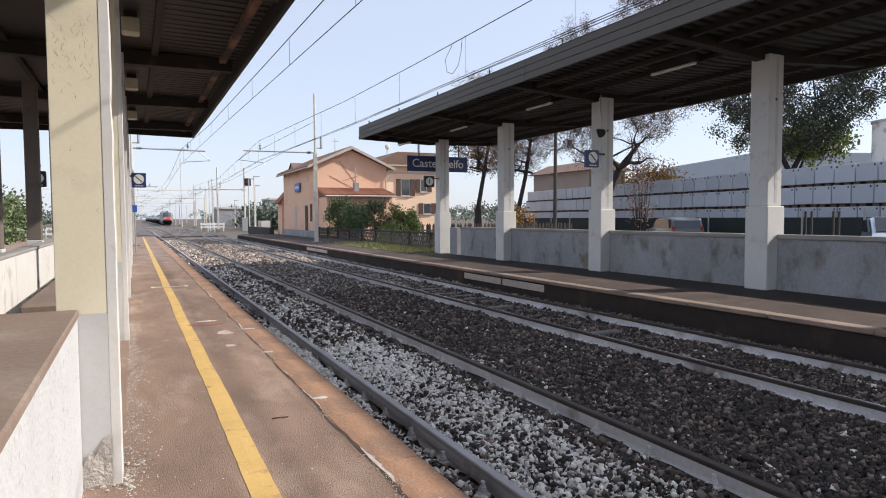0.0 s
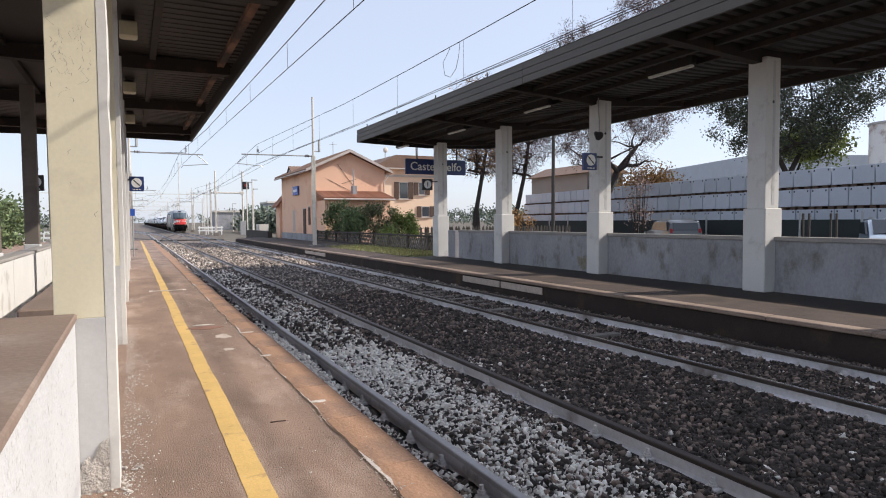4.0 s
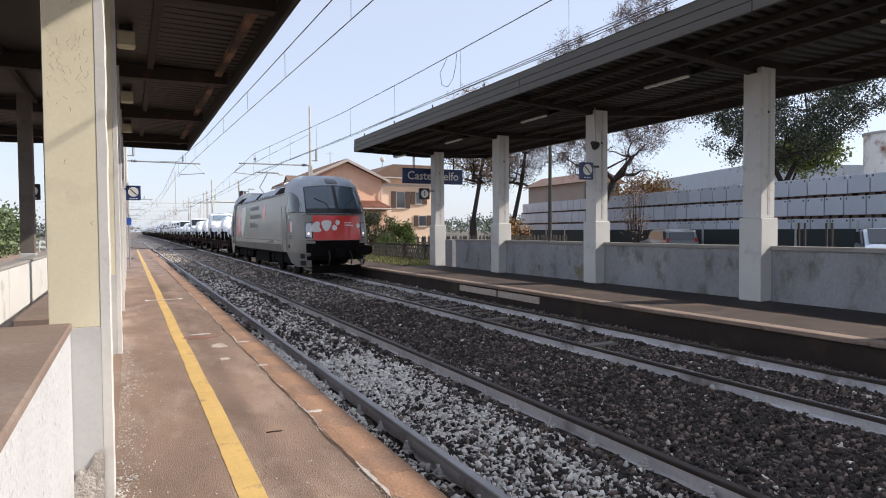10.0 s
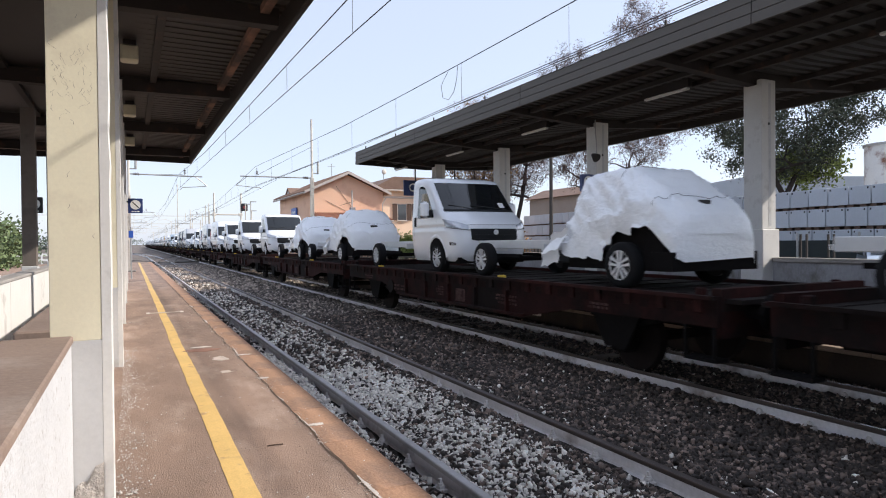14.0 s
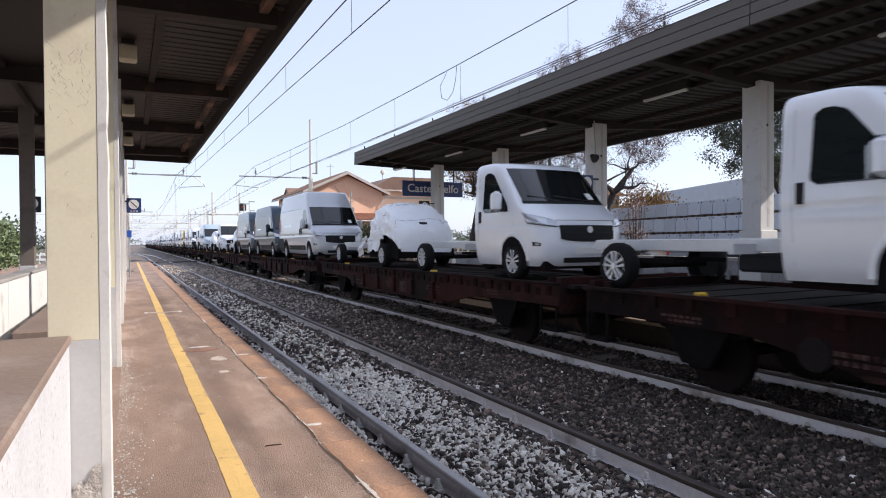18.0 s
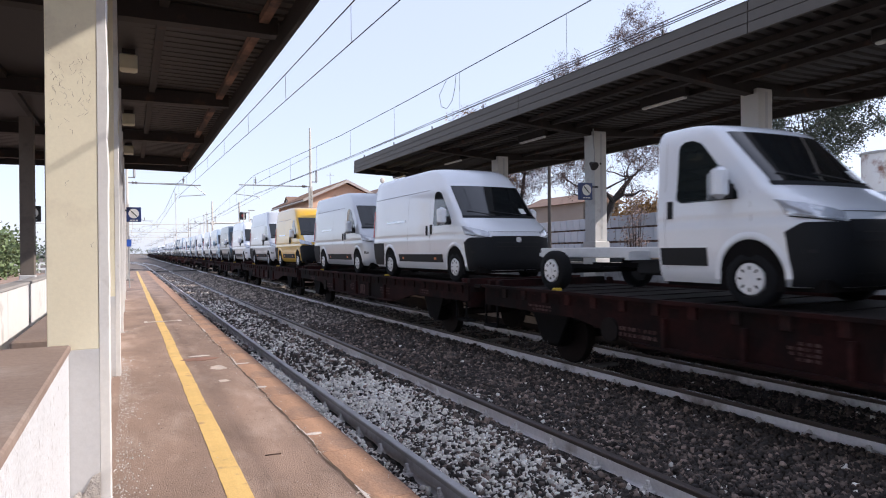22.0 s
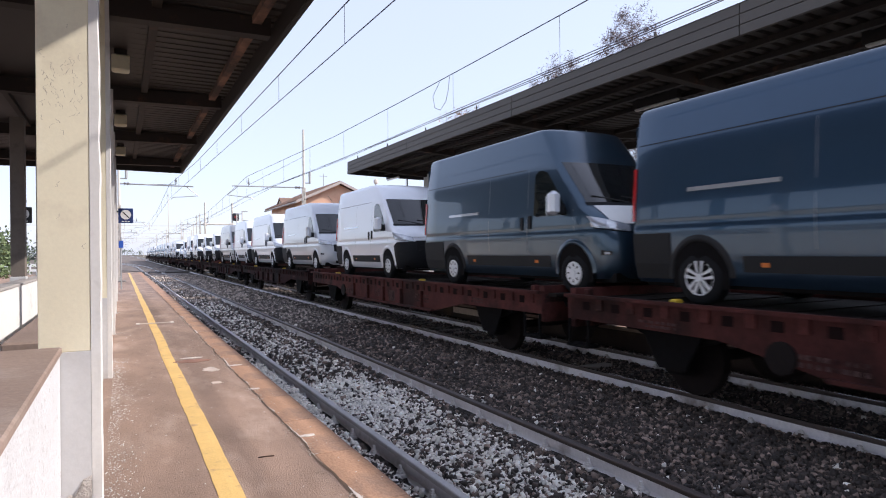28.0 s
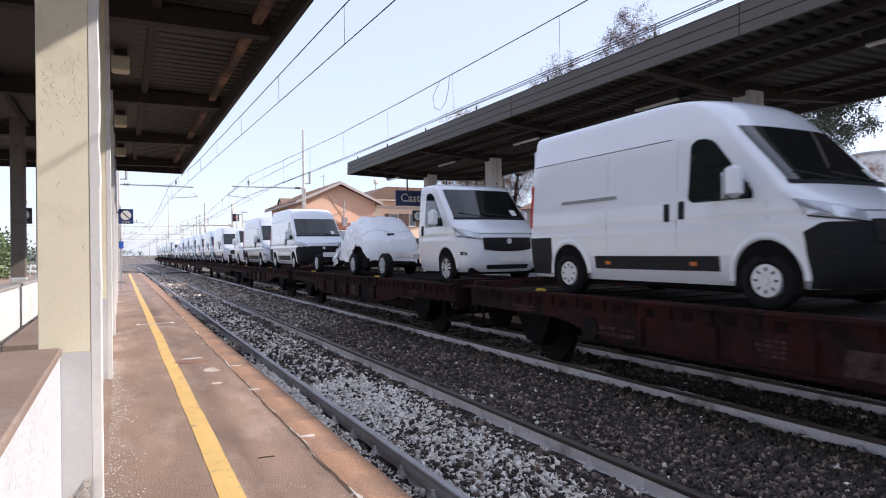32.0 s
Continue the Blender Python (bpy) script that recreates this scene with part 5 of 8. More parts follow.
def tall_plane(x, y, z0, fork, zc, rz, rad, trunk, seed, label, shift=(0, 0), leaf=None, leaves=5000, leaf_size=0.06, twigs=24000, ends=620, clump=0.22, name="plane_tree"):
    """A tree whose limbs branch into a dome of thin twigs."""
    r = np.random.default_rng(seed)
    t = thing(name, pose(x, y, z0), label, "tree")
    wood, fine = Geo(), Geo()
    nodes = [(Vector((0, 0, fork * k / 4)), trunk * (1 - 0.12 * k)) for k in range(5)]
    for (a, ra), (b, rb) in zip(nodes, nodes[1:]):
        wood.cyl(a, b, ra, 9, rb, caps=False)
    nodes = nodes[4:]
    targets = []
    for k in range(6):
        a = 1.047 * k + r.uniform(-0.3, 0.3)
        targets.append(Vector((0.5 * shift[0] + math.cos(a) * rad * r.uniform(0.2, 0.5), 0.5 * shift[1] + math.sin(a) * rad * r.uniform(0.2, 0.5), fork + r.uniform(2.4, 4.4))))
    for k in range(7):
        a = 0.898 * k + r.uniform(-0.3, 0.3)
        q = r.uniform(0.25, 0.6) * rad
        targets.append(Vector((0.8 * shift[0] + math.cos(a) * q, 0.8 * shift[1] + math.sin(a) * q, zc - z0 + rz * r.uniform(-0.2, 0.35))))
    while len(targets) < ends:
        d = r.normal(size=3)
        d /= np.linalg.norm(d)
        s = r.uniform(0.25, 1.0) ** 0.5 * (0.86 + 0.22 * noise.noise((d[0] * 1.7 + seed, d[1] * 1.7, d[2] * 1.7)))
        targets.append(Vector((shift[0] + d[0] * rad * s, shift[1] + d[1] * rad * s, zc - z0 + d[2] * rz * s)))
    targets = targets[:13] + sorted(targets[13:], key=lambda p: (p - Vector((0, 0, fork))).length)
    tips = []
    for k, p in enumerate(targets):
        near = min(nodes, key=lambda n: (n[0] - p).length + (1.5 if n[0].z > p.z else 0))
        a, ra = near
        gap = (p - a).length
        rb = max(0.012, min(ra * 0.84, 0.035 + 0.11 * gap * trunk / 0.26))
        if k < 13:
            rb = max(rb, ra * 0.74)
        m = a.lerp(p, 0.5) + Vector((0, 0, 0.05 * gap if k < 13 else 0.10 * gap)) + Vector(r.normal(0, 0.045 * gap, 3))
        for u, v, w1, w2 in ((a, m, rb, rb * 0.8), (m, p, rb * 0.8, rb * 0.55)):
            (wood if rb > 0.03 else fine).cyl(u, v, w1, 6 if rb > 0.03 else 4, w2, caps=False)
        nodes += [(m, rb * 0.8), (p, rb * 0.55)]
        tips += [tuple(p), tuple(m.lerp(p, 0.6))]
    part("trunk", wood, M_BARK, t, "dark rough bark", smooth=True)
    tagged(part("branch_mass", fine, M_BARK, t), kind="stuff")
    part("crown", leaf_cloud(tips, leaves, leaf_size, clump, r), leaf or M_LEAF_P, t, "dense dark leaves" if leaf is M_LEAF_G else "sparse dry leaves")
    if twigs:
        tagged(part("twig_mass", leaf_cloud(tips, twigs, 0.15, 0.20, r, 0.085), M_TWIG, t), "thin pinkish twigs", kind="stuff")


tall_plane(18.4, 33.0, -0.3, 2.6, 7.2, 3.7, 2.7, 0.34, 43, "pruned plane tree with thick dark limbs and brown leaves", (0.5, 0), M_LEAF_A, 5200, 0.075, 9000, 460)
tall_plane(22.0, 34.2, -0.3, 2.5, 7.4, 3.8, 2.6, 0.36, 44, "plane tree forking low into thick dark limbs", (0.2, 0), M_LEAF_P, 2600, 0.06, 12000, 460)
tall_plane(28.6, 34.6, -0.3, 3.0, 10.4, 5.9, 3.4, 0.40, 41, "plane tree with a rounded crown of thin dry twigs", (-1.0, 0.8))
tall_plane(26.9, 31.7, -0.3, 2.8, 11.3, 6.9, 3.4, 0.52, 42, "tall plane tree with sparse pinkish twigs", (2.25, -1.5))
tall_plane(46.0, 32.6, -0.3, 5.2, 12.6, 7.2, 8.0, 0.50, 45, "large dense dark green tree behind the stacked blocks", (0.6, 0.5), M_LEAF_G, 58000, 0.105, 0, 300, 0.36, "large_tree")
tall_plane(47.2, 33.2, -0.3, 4.6, 7.6, 1.7, 3.4, 0.24, 46, "lighter green tree beside a larger one", (2.0, 0.0), M_LEAF_Y, 3600, 0.16, 0, 160, 0.4, "green_tree")
tree("autumn_tree", 33.6, 35.0, -0.3, 0.2, 6.6, 0.9, 4, M_LEAF_A, 6500, 0.10, 17, "small tree with yellow-brown autumn leaves", 5, leaf_spread=0.5)
tree("small_tree", 37.5, 36.4, -0.3, 0.2, 5.2, 0.9, 4, M_LEAF_Y, 2000, 0.14, 18, "small light green tree beside the stacked blocks", 5, leaf_spread=0.5)


def bush(x, y, z0, rx, ry, h, leaf, count, size, seed, label):
    r = np.random.default_rng(seed)
    t = thing("bush", pose(x, y, z0), label, "bush", "bushes in the garden")
    stems, pts = Geo(), []
    for k in range(46):
        a, e = r.uniform(0, 6.28), math.asin(r.uniform(-0.25, 1.0))
        s = r.uniform(0.6, 1.0) * (1 + 0.28 * noise.noise((math.cos(a) * 1.6 + seed, math.sin(a) * 1.6, e * 1.5)))
        p = (rx * s * math.cos(a) * math.cos(e), ry * s * math.sin(a) * math.cos(e), h * (0.42 + 0.53 * s * math.sin(e)))
        stems.cyl((0.1 * math.cos(a), 0.1 * math.sin(a), 0), p, 0.02, 5, 0.006, caps=False)
        pts.append(p)
    part("woody_stem", stems, M_BARK, t)
    part("foliage", leaf_cloud(pts, count, size, 0.17, r), leaf, t)


bush(12.95, 42.3, -0.1, 1.05, 0.9, 3.3, M_LEAF_B, 5200, 0.075, 31, "dense dark green garden bush")
bush(13.0, 39.6, -0.1, 0.85, 1.1, 2.9, M_LEAF_B, 4600, 0.075, 33, "rounded dark green garden bush")
bush(14.7, 40.2, -0.1, 1.3, 1.1, 3.35, M_LEAF_O, 5600, 0.07, 32, "broad olive garden bush with open twigs")
bush(16.6, 40.0, -0.1, 1.0, 1.0, 2.75, M_LEAF_Y, 5200, 0.075, 35, "bright green pointed garden bush")
bush(13.9, 36.0, -0.1, 0.55, 0.6, 1.55, M_LEAF_Y, 1900, 0.06, 34, "low yellow-green shrub behind the fence")
bush(19.5, 30.5, -0.1, 1.3, 1.2, 2.6, M_LEAF_A, 2400, 0.08, 36, "brown autumn shrub beside a tree")
bush(23.9, 25.3, -0.1, 0.7, 0.7, 5.2, M_LEAF_P, 900, 0.06, 37, "thin reddish shrub behind the parapet")


# ---- street, stacked blocks, buildings beyond ----
tagged(part("street", Geo().box(15.5, 29, -10, 60, -0.3, 0.1), M_ROAD), "grey asphalt street behind the station", "road", kind="structure")
P0, P1 = Vector((34.4, 51.5, 0)), Vector((28.6, 8.0, 0))
along = (P1 - P0).normalized()
yaw = math.degrees(math.atan2(along.y, along.x))
length = (P1 - P0).length
blk_mesh = {}
for row, (za, zb) in enumerate(((1.56, 2.42), (2.57, 3.42), (3.55, 4.37))):
    s = 0.4 * row
    while s < length:
        L = (0.98, 1.04, 1.06)[int(rng.integers(0, 3))]
        key = (row, L)
        if key not in blk_mesh:
            blk_mesh[key] = Geo().box(0.015, L - 0.015, -0.6, 0.6, za, zb, c=0.015).mesh("block", M_BLOCK)
        p = P0 + along * s
        ob = new("stacked_block", blk_mesh[key])
        ob.matrix_basis = pose(p.x, p.y, -0.3 + rng.uniform(0, 0.02), 0, 0, yaw)
        tagged(ob, "pale grey panel block in a long three-tier stack", "block", "stacked blocks")
        if row < 2:
            for q in (0.22, L - 0.22):
                part("bearer", Geo().box(q - 0.15, q + 0.15, -0.56, 0.56, zb + 0.001, zb + (0.149 if row == 0 else 0.129)), M_SHUTTER, ob, "dark timber bearer")
        if p.y < 30:
            part("lifting_socket", Geo().box(0.10, 0.17, 0.598, 0.606, zb - 0.15, zb - 0.06).box(L - 0.17, L - 0.10, 0.598, 0.606, zb - 0.15, zb - 0.06).box(0.10, 0.17, -0.606, -0.598, zb - 0.15, zb - 0.06).box(L - 0.17, L - 0.10, -0.606, -0.598, zb - 0.15, zb - 0.06),
                 M_BLACK, ob, "small dark lifting sockets")
        s += L + 0.02
base = Geo()
base.box(0, length, -0.55, 0.55, 0, 1.54)
tagged(part("stack_base", base, M_NET, None, at=pose(P0.x, P0.y, -0.3, 0, 0, yaw)), "dark lowest tier under the stacked blocks", "stack base")
net = thing("screen_fence", pose(P0.x - 2.6, P0.y, -0.3, 0, 0, yaw), "dark green screened fence along the street", "fence")
for k in range(16):
    part("screen", Geo().box(k * 3.0, k * 3.0 + 2.98, -0.02, 0.02, 0.1, 1.95), M_NET, net)
    part("post", Geo().cyl((k * 3.0, -0.05, 0), (k * 3.0, -0.05, 2.3), 0.05, 8), M_STEEL, net)
for x, y in ((19.1, 13.0), (19.4, 13.0), (20.5, 13.0), (20.8, 13.0)):
    po = thing("street_post", pose(x, y, 0.0), "thin grey concrete post beside the street", "post", "posts beside the street")
    part("post", Geo().box(-0.03, 0.03, -0.03, 0.03, 0, 1.88, c=0.008), M_FENCE, po)
bo = thing("bollard", pose(27.8, 25.0, 0.1), "small white and dark bollard beside the parked car", "bollard")
part("shaft", Geo().cyl((0, 0, 0), (0, 0, 1.05), 0.11, 12), M_BLACK, bo)
part("top", Geo().cyl((0, 0, 1.05), (0, 0, 1.38), 0.12, 12, 0.08).ball((0, 0, 1.42), 0.08, 0.08, 0.1, 8), M_SIGNW, bo, "white top")
pole = thing("wooden_pole", pose(19.6, 27.0, -0.3), "thin grey utility pole among the trees", "pole")
part("pole", Geo().cyl((0, 0, 0), (0.05, 0, 9.0), 0.11, 10, 0.08), M_FENCE, pole)
ware = thing("warehouse", pose(0, 0, 0), "long pale blue-grey warehouse with a flat roof", "warehouse")
wa, wb = Vector((62, 48, 0)), Vector((70, 70, 0))
wd = (wb - wa).normalized()
wy = math.degrees(math.atan2(wd.y, wd.x))
wm = pose(wa.x, wa.y, -0.3, 0, 0, wy)
part("wall", Geo().box(0, 24, -25, 0, 0, 7.0), M_WAREHOUSE, ware, at=wm)
part("parapet_band", Geo().box(-0.1, 24.1, -25, 0.12, 7.0, 9.0), M_BLOCK, ware, "darker roof band", at=wm)
for k in range(9):
    part("pilaster", Geo().box(k * 2.9, k * 2.9 + 0.3, 0.0, 0.14, 0, 7.0), M_BLOCK, ware, at=wm)
bh = thing("brown_house", pose(0, 0, 0), "brown-grey house with a low tile roof beyond the trees", "house")
part("wall", Geo().box(42.0, 46.8, 52, 62, -0.3, 6.6), M_BROWNWALL, bh)
part("roof", Geo().prism([(41.4, 6.5), (47.4, 6.5), (44.4, 7.7)], "y", 51.4, 62.6), M_TILES_D, bh, "weathered tile roof")
for x in (43.2, 45.6):
    window(bh, x, 51.98, 5.0, 1.0, 1.5, "y")
tank = thing("water_tank", pose(43.9, 23.7, -0.3), "white cylindrical tank with peeling rust-brown paint", "tank")
part("shell", Geo().cyl((0, 0, 0), (0, 0, 7.9), 1.5, 28), M_TANK, tank, smooth=True)
part("rim", Geo().cyl((0, 0, 7.9), (0, 0, 8.05), 1.58, 28), M_STEEL, tank)

M_CARDARK = mat("dark_car_paint", (0.075, 0.08, 0.088), 0.3, 0.05, 10, 1, 0, coat=0.8)
M_CARBLUE = mat("pale_blue_car_paint", (0.42, 0.5, 0.58), 0.3, 0.05, 10, 1, 0, coat=0.8)
M_TYRE = mat("tyre_rubber", (0.009, 0.009, 0.010), 0.85, 0.3, 30, 4, 0.2, spec=0.2)
M_RIM = mat("alloy_rim", (0.62, 0.63, 0.65), 0.38, 0.1, 20, 3, 0.05, metal=0.25)
M_CGLASS = glass("car_glass", (0.025, 0.03, 0.035))
M_REDLENS = mat("red_lens", (0.45, 0.015, 0.015), 0.2, 0.05, 10, 1, 0, coat=0.6)


def parked_car(x, y, rz, paint, label):
    """A small estate car; nose towards local +x."""
    t = thing("parked_car", pose(x, y, 0.1, 0, 0, rz), label, "car", "cars in the street")
    prof = [(-2.0, 0.35), (-2.02, 0.95), (-1.9, 1.42), (-1.6, 1.56), (0.1, 1.58), (0.85, 1.05), (1.75, 0.92), (2.02, 0.7), (2.0, 0.35)]
    rows = []
    for s, k in ((-0.86, 0.0), (-0.85, 0.55), (-0.6, 1.0), (0.6, 1.0), (0.85, 0.55), (0.86, 0.0)):
        rows.append([(px, s if pz < 1.0 else s * 0.9, 0.35 + (pz - 0.35) * (0.9 + 0.1 * k)) for px, pz in prof])
    shell = Geo().grid(rows)
    shell.add(rows[0], [tuple(range(len(prof)))]).add(rows[-1], [tuple(range(len(prof) - 1, -1, -1))])
    part("body", shell, paint, t, smooth=True)
    part("rear_window", Geo().prism([(-2.035, 1.02), (-1.92, 1.42), (-1.9, 1.42), (-2.0, 1.02)], "y", -0.66, 0.66), M_CGLASS, t)
    part("windscreen", Geo().prism([(0.18, 1.54), (0.86, 1.08), (0.9, 1.09), (0.22, 1.57)], "y", -0.66, 0.66), M_CGLASS, t)
    for s in (-1, 1):
        part("side_window", Geo().prism([(-1.7, 1.03), (-1.6, 1.45), (0.05, 1.47), (0.65, 1.04)], "y", s * 0.80, s * 0.868), M_CGLASS, t)
        part("tail_light", Geo().box(-2.05, -1.95, s * 0.74 - 0.05, s * 0.74 + 0.05, 0.9, 1.12), M_REDLENS, t)
        for wx in (-1.25, 1.3):
            part("wheel", Geo().cyl((wx, s * 0.66, 0.3), (wx, s * 0.88, 0.3), 0.3, 18), M_TYRE, t)
        part("roof_rail", Geo().box(-1.5, 0.0, s * 0.6 - 0.02, s * 0.6 + 0.02, 1.58, 1.64), M_STEEL, t)
    return t


parked_car(26.4, 25.6, 66, M_CARDARK, "dark estate car with roof rails parked in the street")
parked_car(24.0, 13.0, 215, M_CARBLUE, "pale blue car parked behind the parapet")

# distant belts of trees and low buildings along the line
far = Geo()
r9 = np.random.default_rng(9)
belts = []
for (xa, xb, ya, yb, n, hh) in ((-60, -14, 100, 170, 50, 6), (24, 42, 120, 240, 60, 6), (20, 32, 104, 135, 40, 4.4), (-200, 200, 420, 600, 90, 9), (60, 160, 120, 260, 50, 7)):
    for k in range(n):
        belts.append((r9.uniform(xa, xb), r9.uniform(ya, yb), hh * r9.uniform(0.55, 1.0)))
pts = []
for (x, y, h) in belts:
    for q in range(16):
        a, e = r9.uniform(0, 6.28), r9.uniform(-0.2, 1.5)
        pts.append((x + h * 0.42 * math.cos(a) * math.cos(e), y + h * 0.42 * math.sin(a) * math.cos(e), h * (0.40 + 0.42 * math.sin(e)) - 0.3))
far = leaf_cloud(pts, 42000, 0.42, 0.7, r9)
tagged(part("far_trees", far, M_FARWOOD), "hazy green trees far along the line", "trees", kind="stuff")
near_l = leaf_cloud([(r9.uniform(-11, -6.5), r9.uniform(42, 60), r9.uniform(0.3, 3.2)) for _ in range(260)], 9000, 0.14, 0.35, r9)
tagged(part("left_hedge", near_l, M_LEAF_B), "green hedge beyond the side track", "hedge", kind="stuff")
for (x, y, w, d, h, lab) in ((36, 190, 14, 12, 7.5, "low grey industrial building far along the line"), (19.5, 175, 24, 8, 4.6, "long low brown-grey shed far along the line"), (30, 122, 5, 6, 5.6, "small pale flat-roofed building beyond the trees"), (60, 250, 30, 12, 9, "low pale building far along the line")):
    b = thing("far_building", pose(x, y, -0.3), lab, "building", "far buildings")
    part("wall", Geo().box(0, w, 0, d, 0, h), M_PARAPET, b)
    part("roof", Geo().box(-0.3, w + 0.3, -0.3, d + 0.3, h, h + 0.5), M_MAST, b)
cw = thing("garden_wall", pose(0, 0, 0), "low grey wall and hut beside the house", "wall")
part("wall", Geo().box(10.9, 11.3, 58, 70, -0.3, 0.9), M_FENCE, cw)
part("hut", Geo().box(11.6, 12.5, 66, 68, -0.3, 1.5), M_MAST, cw, "small pale hut")


# ---- the train ----
SPEED = 15.94                    # metres a second, towards the camera
DECK = 1.095                      # wagon deck above the rails
MOVING = []                      # (thing, place along the line at 0 s, height)

# wagon colours darkened to hold the shade of the near canopy besides the grime
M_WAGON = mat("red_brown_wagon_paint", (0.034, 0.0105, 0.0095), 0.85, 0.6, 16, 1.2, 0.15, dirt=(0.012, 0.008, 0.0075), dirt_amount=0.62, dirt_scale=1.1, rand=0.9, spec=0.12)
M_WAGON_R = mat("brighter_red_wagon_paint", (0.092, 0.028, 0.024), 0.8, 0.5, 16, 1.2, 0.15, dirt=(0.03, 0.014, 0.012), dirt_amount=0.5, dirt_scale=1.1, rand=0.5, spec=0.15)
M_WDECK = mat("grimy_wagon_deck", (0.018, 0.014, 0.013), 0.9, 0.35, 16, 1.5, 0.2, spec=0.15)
# grime, and the shade below the vehicles painted in as near-black
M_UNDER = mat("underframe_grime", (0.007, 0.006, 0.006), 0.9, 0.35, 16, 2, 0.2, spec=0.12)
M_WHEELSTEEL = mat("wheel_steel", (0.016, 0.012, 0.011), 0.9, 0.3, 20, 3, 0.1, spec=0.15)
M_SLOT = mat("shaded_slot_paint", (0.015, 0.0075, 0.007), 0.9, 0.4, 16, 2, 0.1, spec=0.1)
M_WMARK = mat("chalky_wagon_marking", (0.085, 0.05, 0.045), 0.85, 0.6, 30, 5, 0, dirt=(0.03, 0.012, 0.011), dirt_amount=0.55, dirt_scale=6, spec=0.15)
M_YSTRAP = mat("yellow_wheel_chock", (0.62, 0.40, 0.03), 0.6, 0.15, 20, 3, 0.05)
M_PLASTIC = mat("black_bumper_plastic", (0.014, 0.015, 0.017), 0.65, 0.12, 40, 3, 0.06, spec=0.18)
M_GAP = mat("panel_gap", (0.30, 0.30, 0.31), 0.6, 0.1, 20, 3, 0)
M_TRIM = mat("grey_trim_plastic", (0.017, 0.017, 0.018), 0.65, 0.1, 40, 3, 0.05, spec=0.25)
M_VGLASS = glass("van_glass", (0.010, 0.012, 0.013))
M_VSIDE = glass("van_side_glass", (0.014, 0.018, 0.018))
M_CHROME = mat("headlight_reflector", (0.62, 0.64, 0.66), 0.15, 0.1, 40, 6, 0.05, metal=0.6, coat=1.0)
M_HEADLAMP = mat("headlamp_lens", (0.46, 0.48, 0.52), 0.12, 0.3, 24, 9, 0, metal=0.3, coat=1.0)
M_AMBER = mat("amber_marker", (0.6, 0.16, 0.02), 0.3, 0.05, 10, 1, 0)
M_CHASSIS = mat("grey_chassis_primer", (0.60, 0.61, 0.62), 0.5, 0.12, 14, 2, 0.05)
M_WRAP = mat("white_protective_wrap", (0.92, 0.945, 0.97), 0.3, 0.05, 22, 5, 0.5, bump_dist=0.03, coat=0.2)
M_FILM = mat("clear_blue_film", (0.20, 0.27, 0.34), 0.15, 0.5, 9, 4, 0.3, coat=0.8, bump_dist=0.02)
M_STRAP = mat("black_strap", (0.02, 0.02, 0.02), 0.7, 0.1, 20, 3, 0.05)
PAINTS = {
    "white": mat("white_van_paint", (0.77, 0.795, 0.83), 0.28, 0.03, 6, 0.8, 0, coat=0.9),
    "silver": mat("silver_van_paint", (0.53, 0.555, 0.59), 0.3, 0.03, 6, 0.8, 0, metal=0.12, coat=0.9),
    "grey": mat("metallic_grey_van_paint", (0.33, 0.34, 0.355), 0.32, 0.03, 6, 0.8, 0, metal=0.35, coat=0.8),
    "ice": mat("pale_blue_silver_van_paint", (0.40, 0.50, 0.585), 0.3, 0.03, 6, 0.8, 0, metal=0.12, coat=0.9),
    "slate": mat("dark_slate_blue_van_paint", (0.043, 0.074, 0.108), 0.28, 0.04, 6, 0.8, 0, coat=0.6, spec=0.2, metal=0.75),
    "black": mat("black_van_paint", (0.026, 0.044, 0.068), 0.3, 0.04, 6, 0.8, 0, coat=0.5, spec=0.2, metal=0.7),
    "blue": mat("deep_blue_van_paint", (0.036, 0.067, 0.107), 0.28, 0.04, 6, 0.8, 0, coat=0.6, spec=0.2, metal=0.75),
    "yellow": mat("yellow_van_paint", (0.70, 0.40, 0.012), 0.28, 0.03, 6, 0.8, 0, coat=0.9),
}
SX, SY, SZ = 0.945, 0.945, 0.975
WIDTHS = [(0.24, 0.90), (0.36, 0.965), (0.6, 1.0), (0.945, 1.025), (0.965, 1.017), (1.03, 1.015), (1.048, 1.0215), (1.25, 1.015), (1.5, 0.99), (1.8, 0.972), (2.04, 0.955), (2.12, 0.938), (2.5, 0.876), (2.9, 0.81)]
# how far forward the nose, bonnet and windscreen reach at each height
FRONT = [(0.24, -0.84), (0.30, -0.90), (0.42, -0.95), (0.6, -0.97), (0.78, -0.965), (0.92, -0.94), (1.0, -0.92), (1.07, -0.88), (1.13, -0.81), (1.2, -0.69), (1.28, -0.54), (1.35, -0.41),
         (1.38, -0.37), (1.7, -0.05), (2.0, 0.25), (2.08, 0.33)]
ROOFS = {1: (2.19, [(2.12, 0.39), (2.155, 0.51), (2.18, 0.68), (2.19, 0.95)]),
         2: (2.56, [(2.14, 0.39), (2.25, 0.48), (2.36, 0.59), (2.45, 0.74), (2.51, 0.93), (2.545, 1.2), (2.56, 1.55)]),
         3: (2.72, [(2.14, 0.39), (2.33, 0.52), (2.47, 0.62), (2.62, 0.73), (2.68, 0.79), (2.71, 0.88), (2.72, 1.1)])}
BEND = [(0.24, 0.40), (0.6, 0.50), (0.95, 0.52), (1.1, 0.47), (1.3, 0.37), (1.4, 0.31), (2.05, 0.25), (2.2, 0.27), (2.5, 0.42), (2.8, 0.5)]
PLAN = 2.5


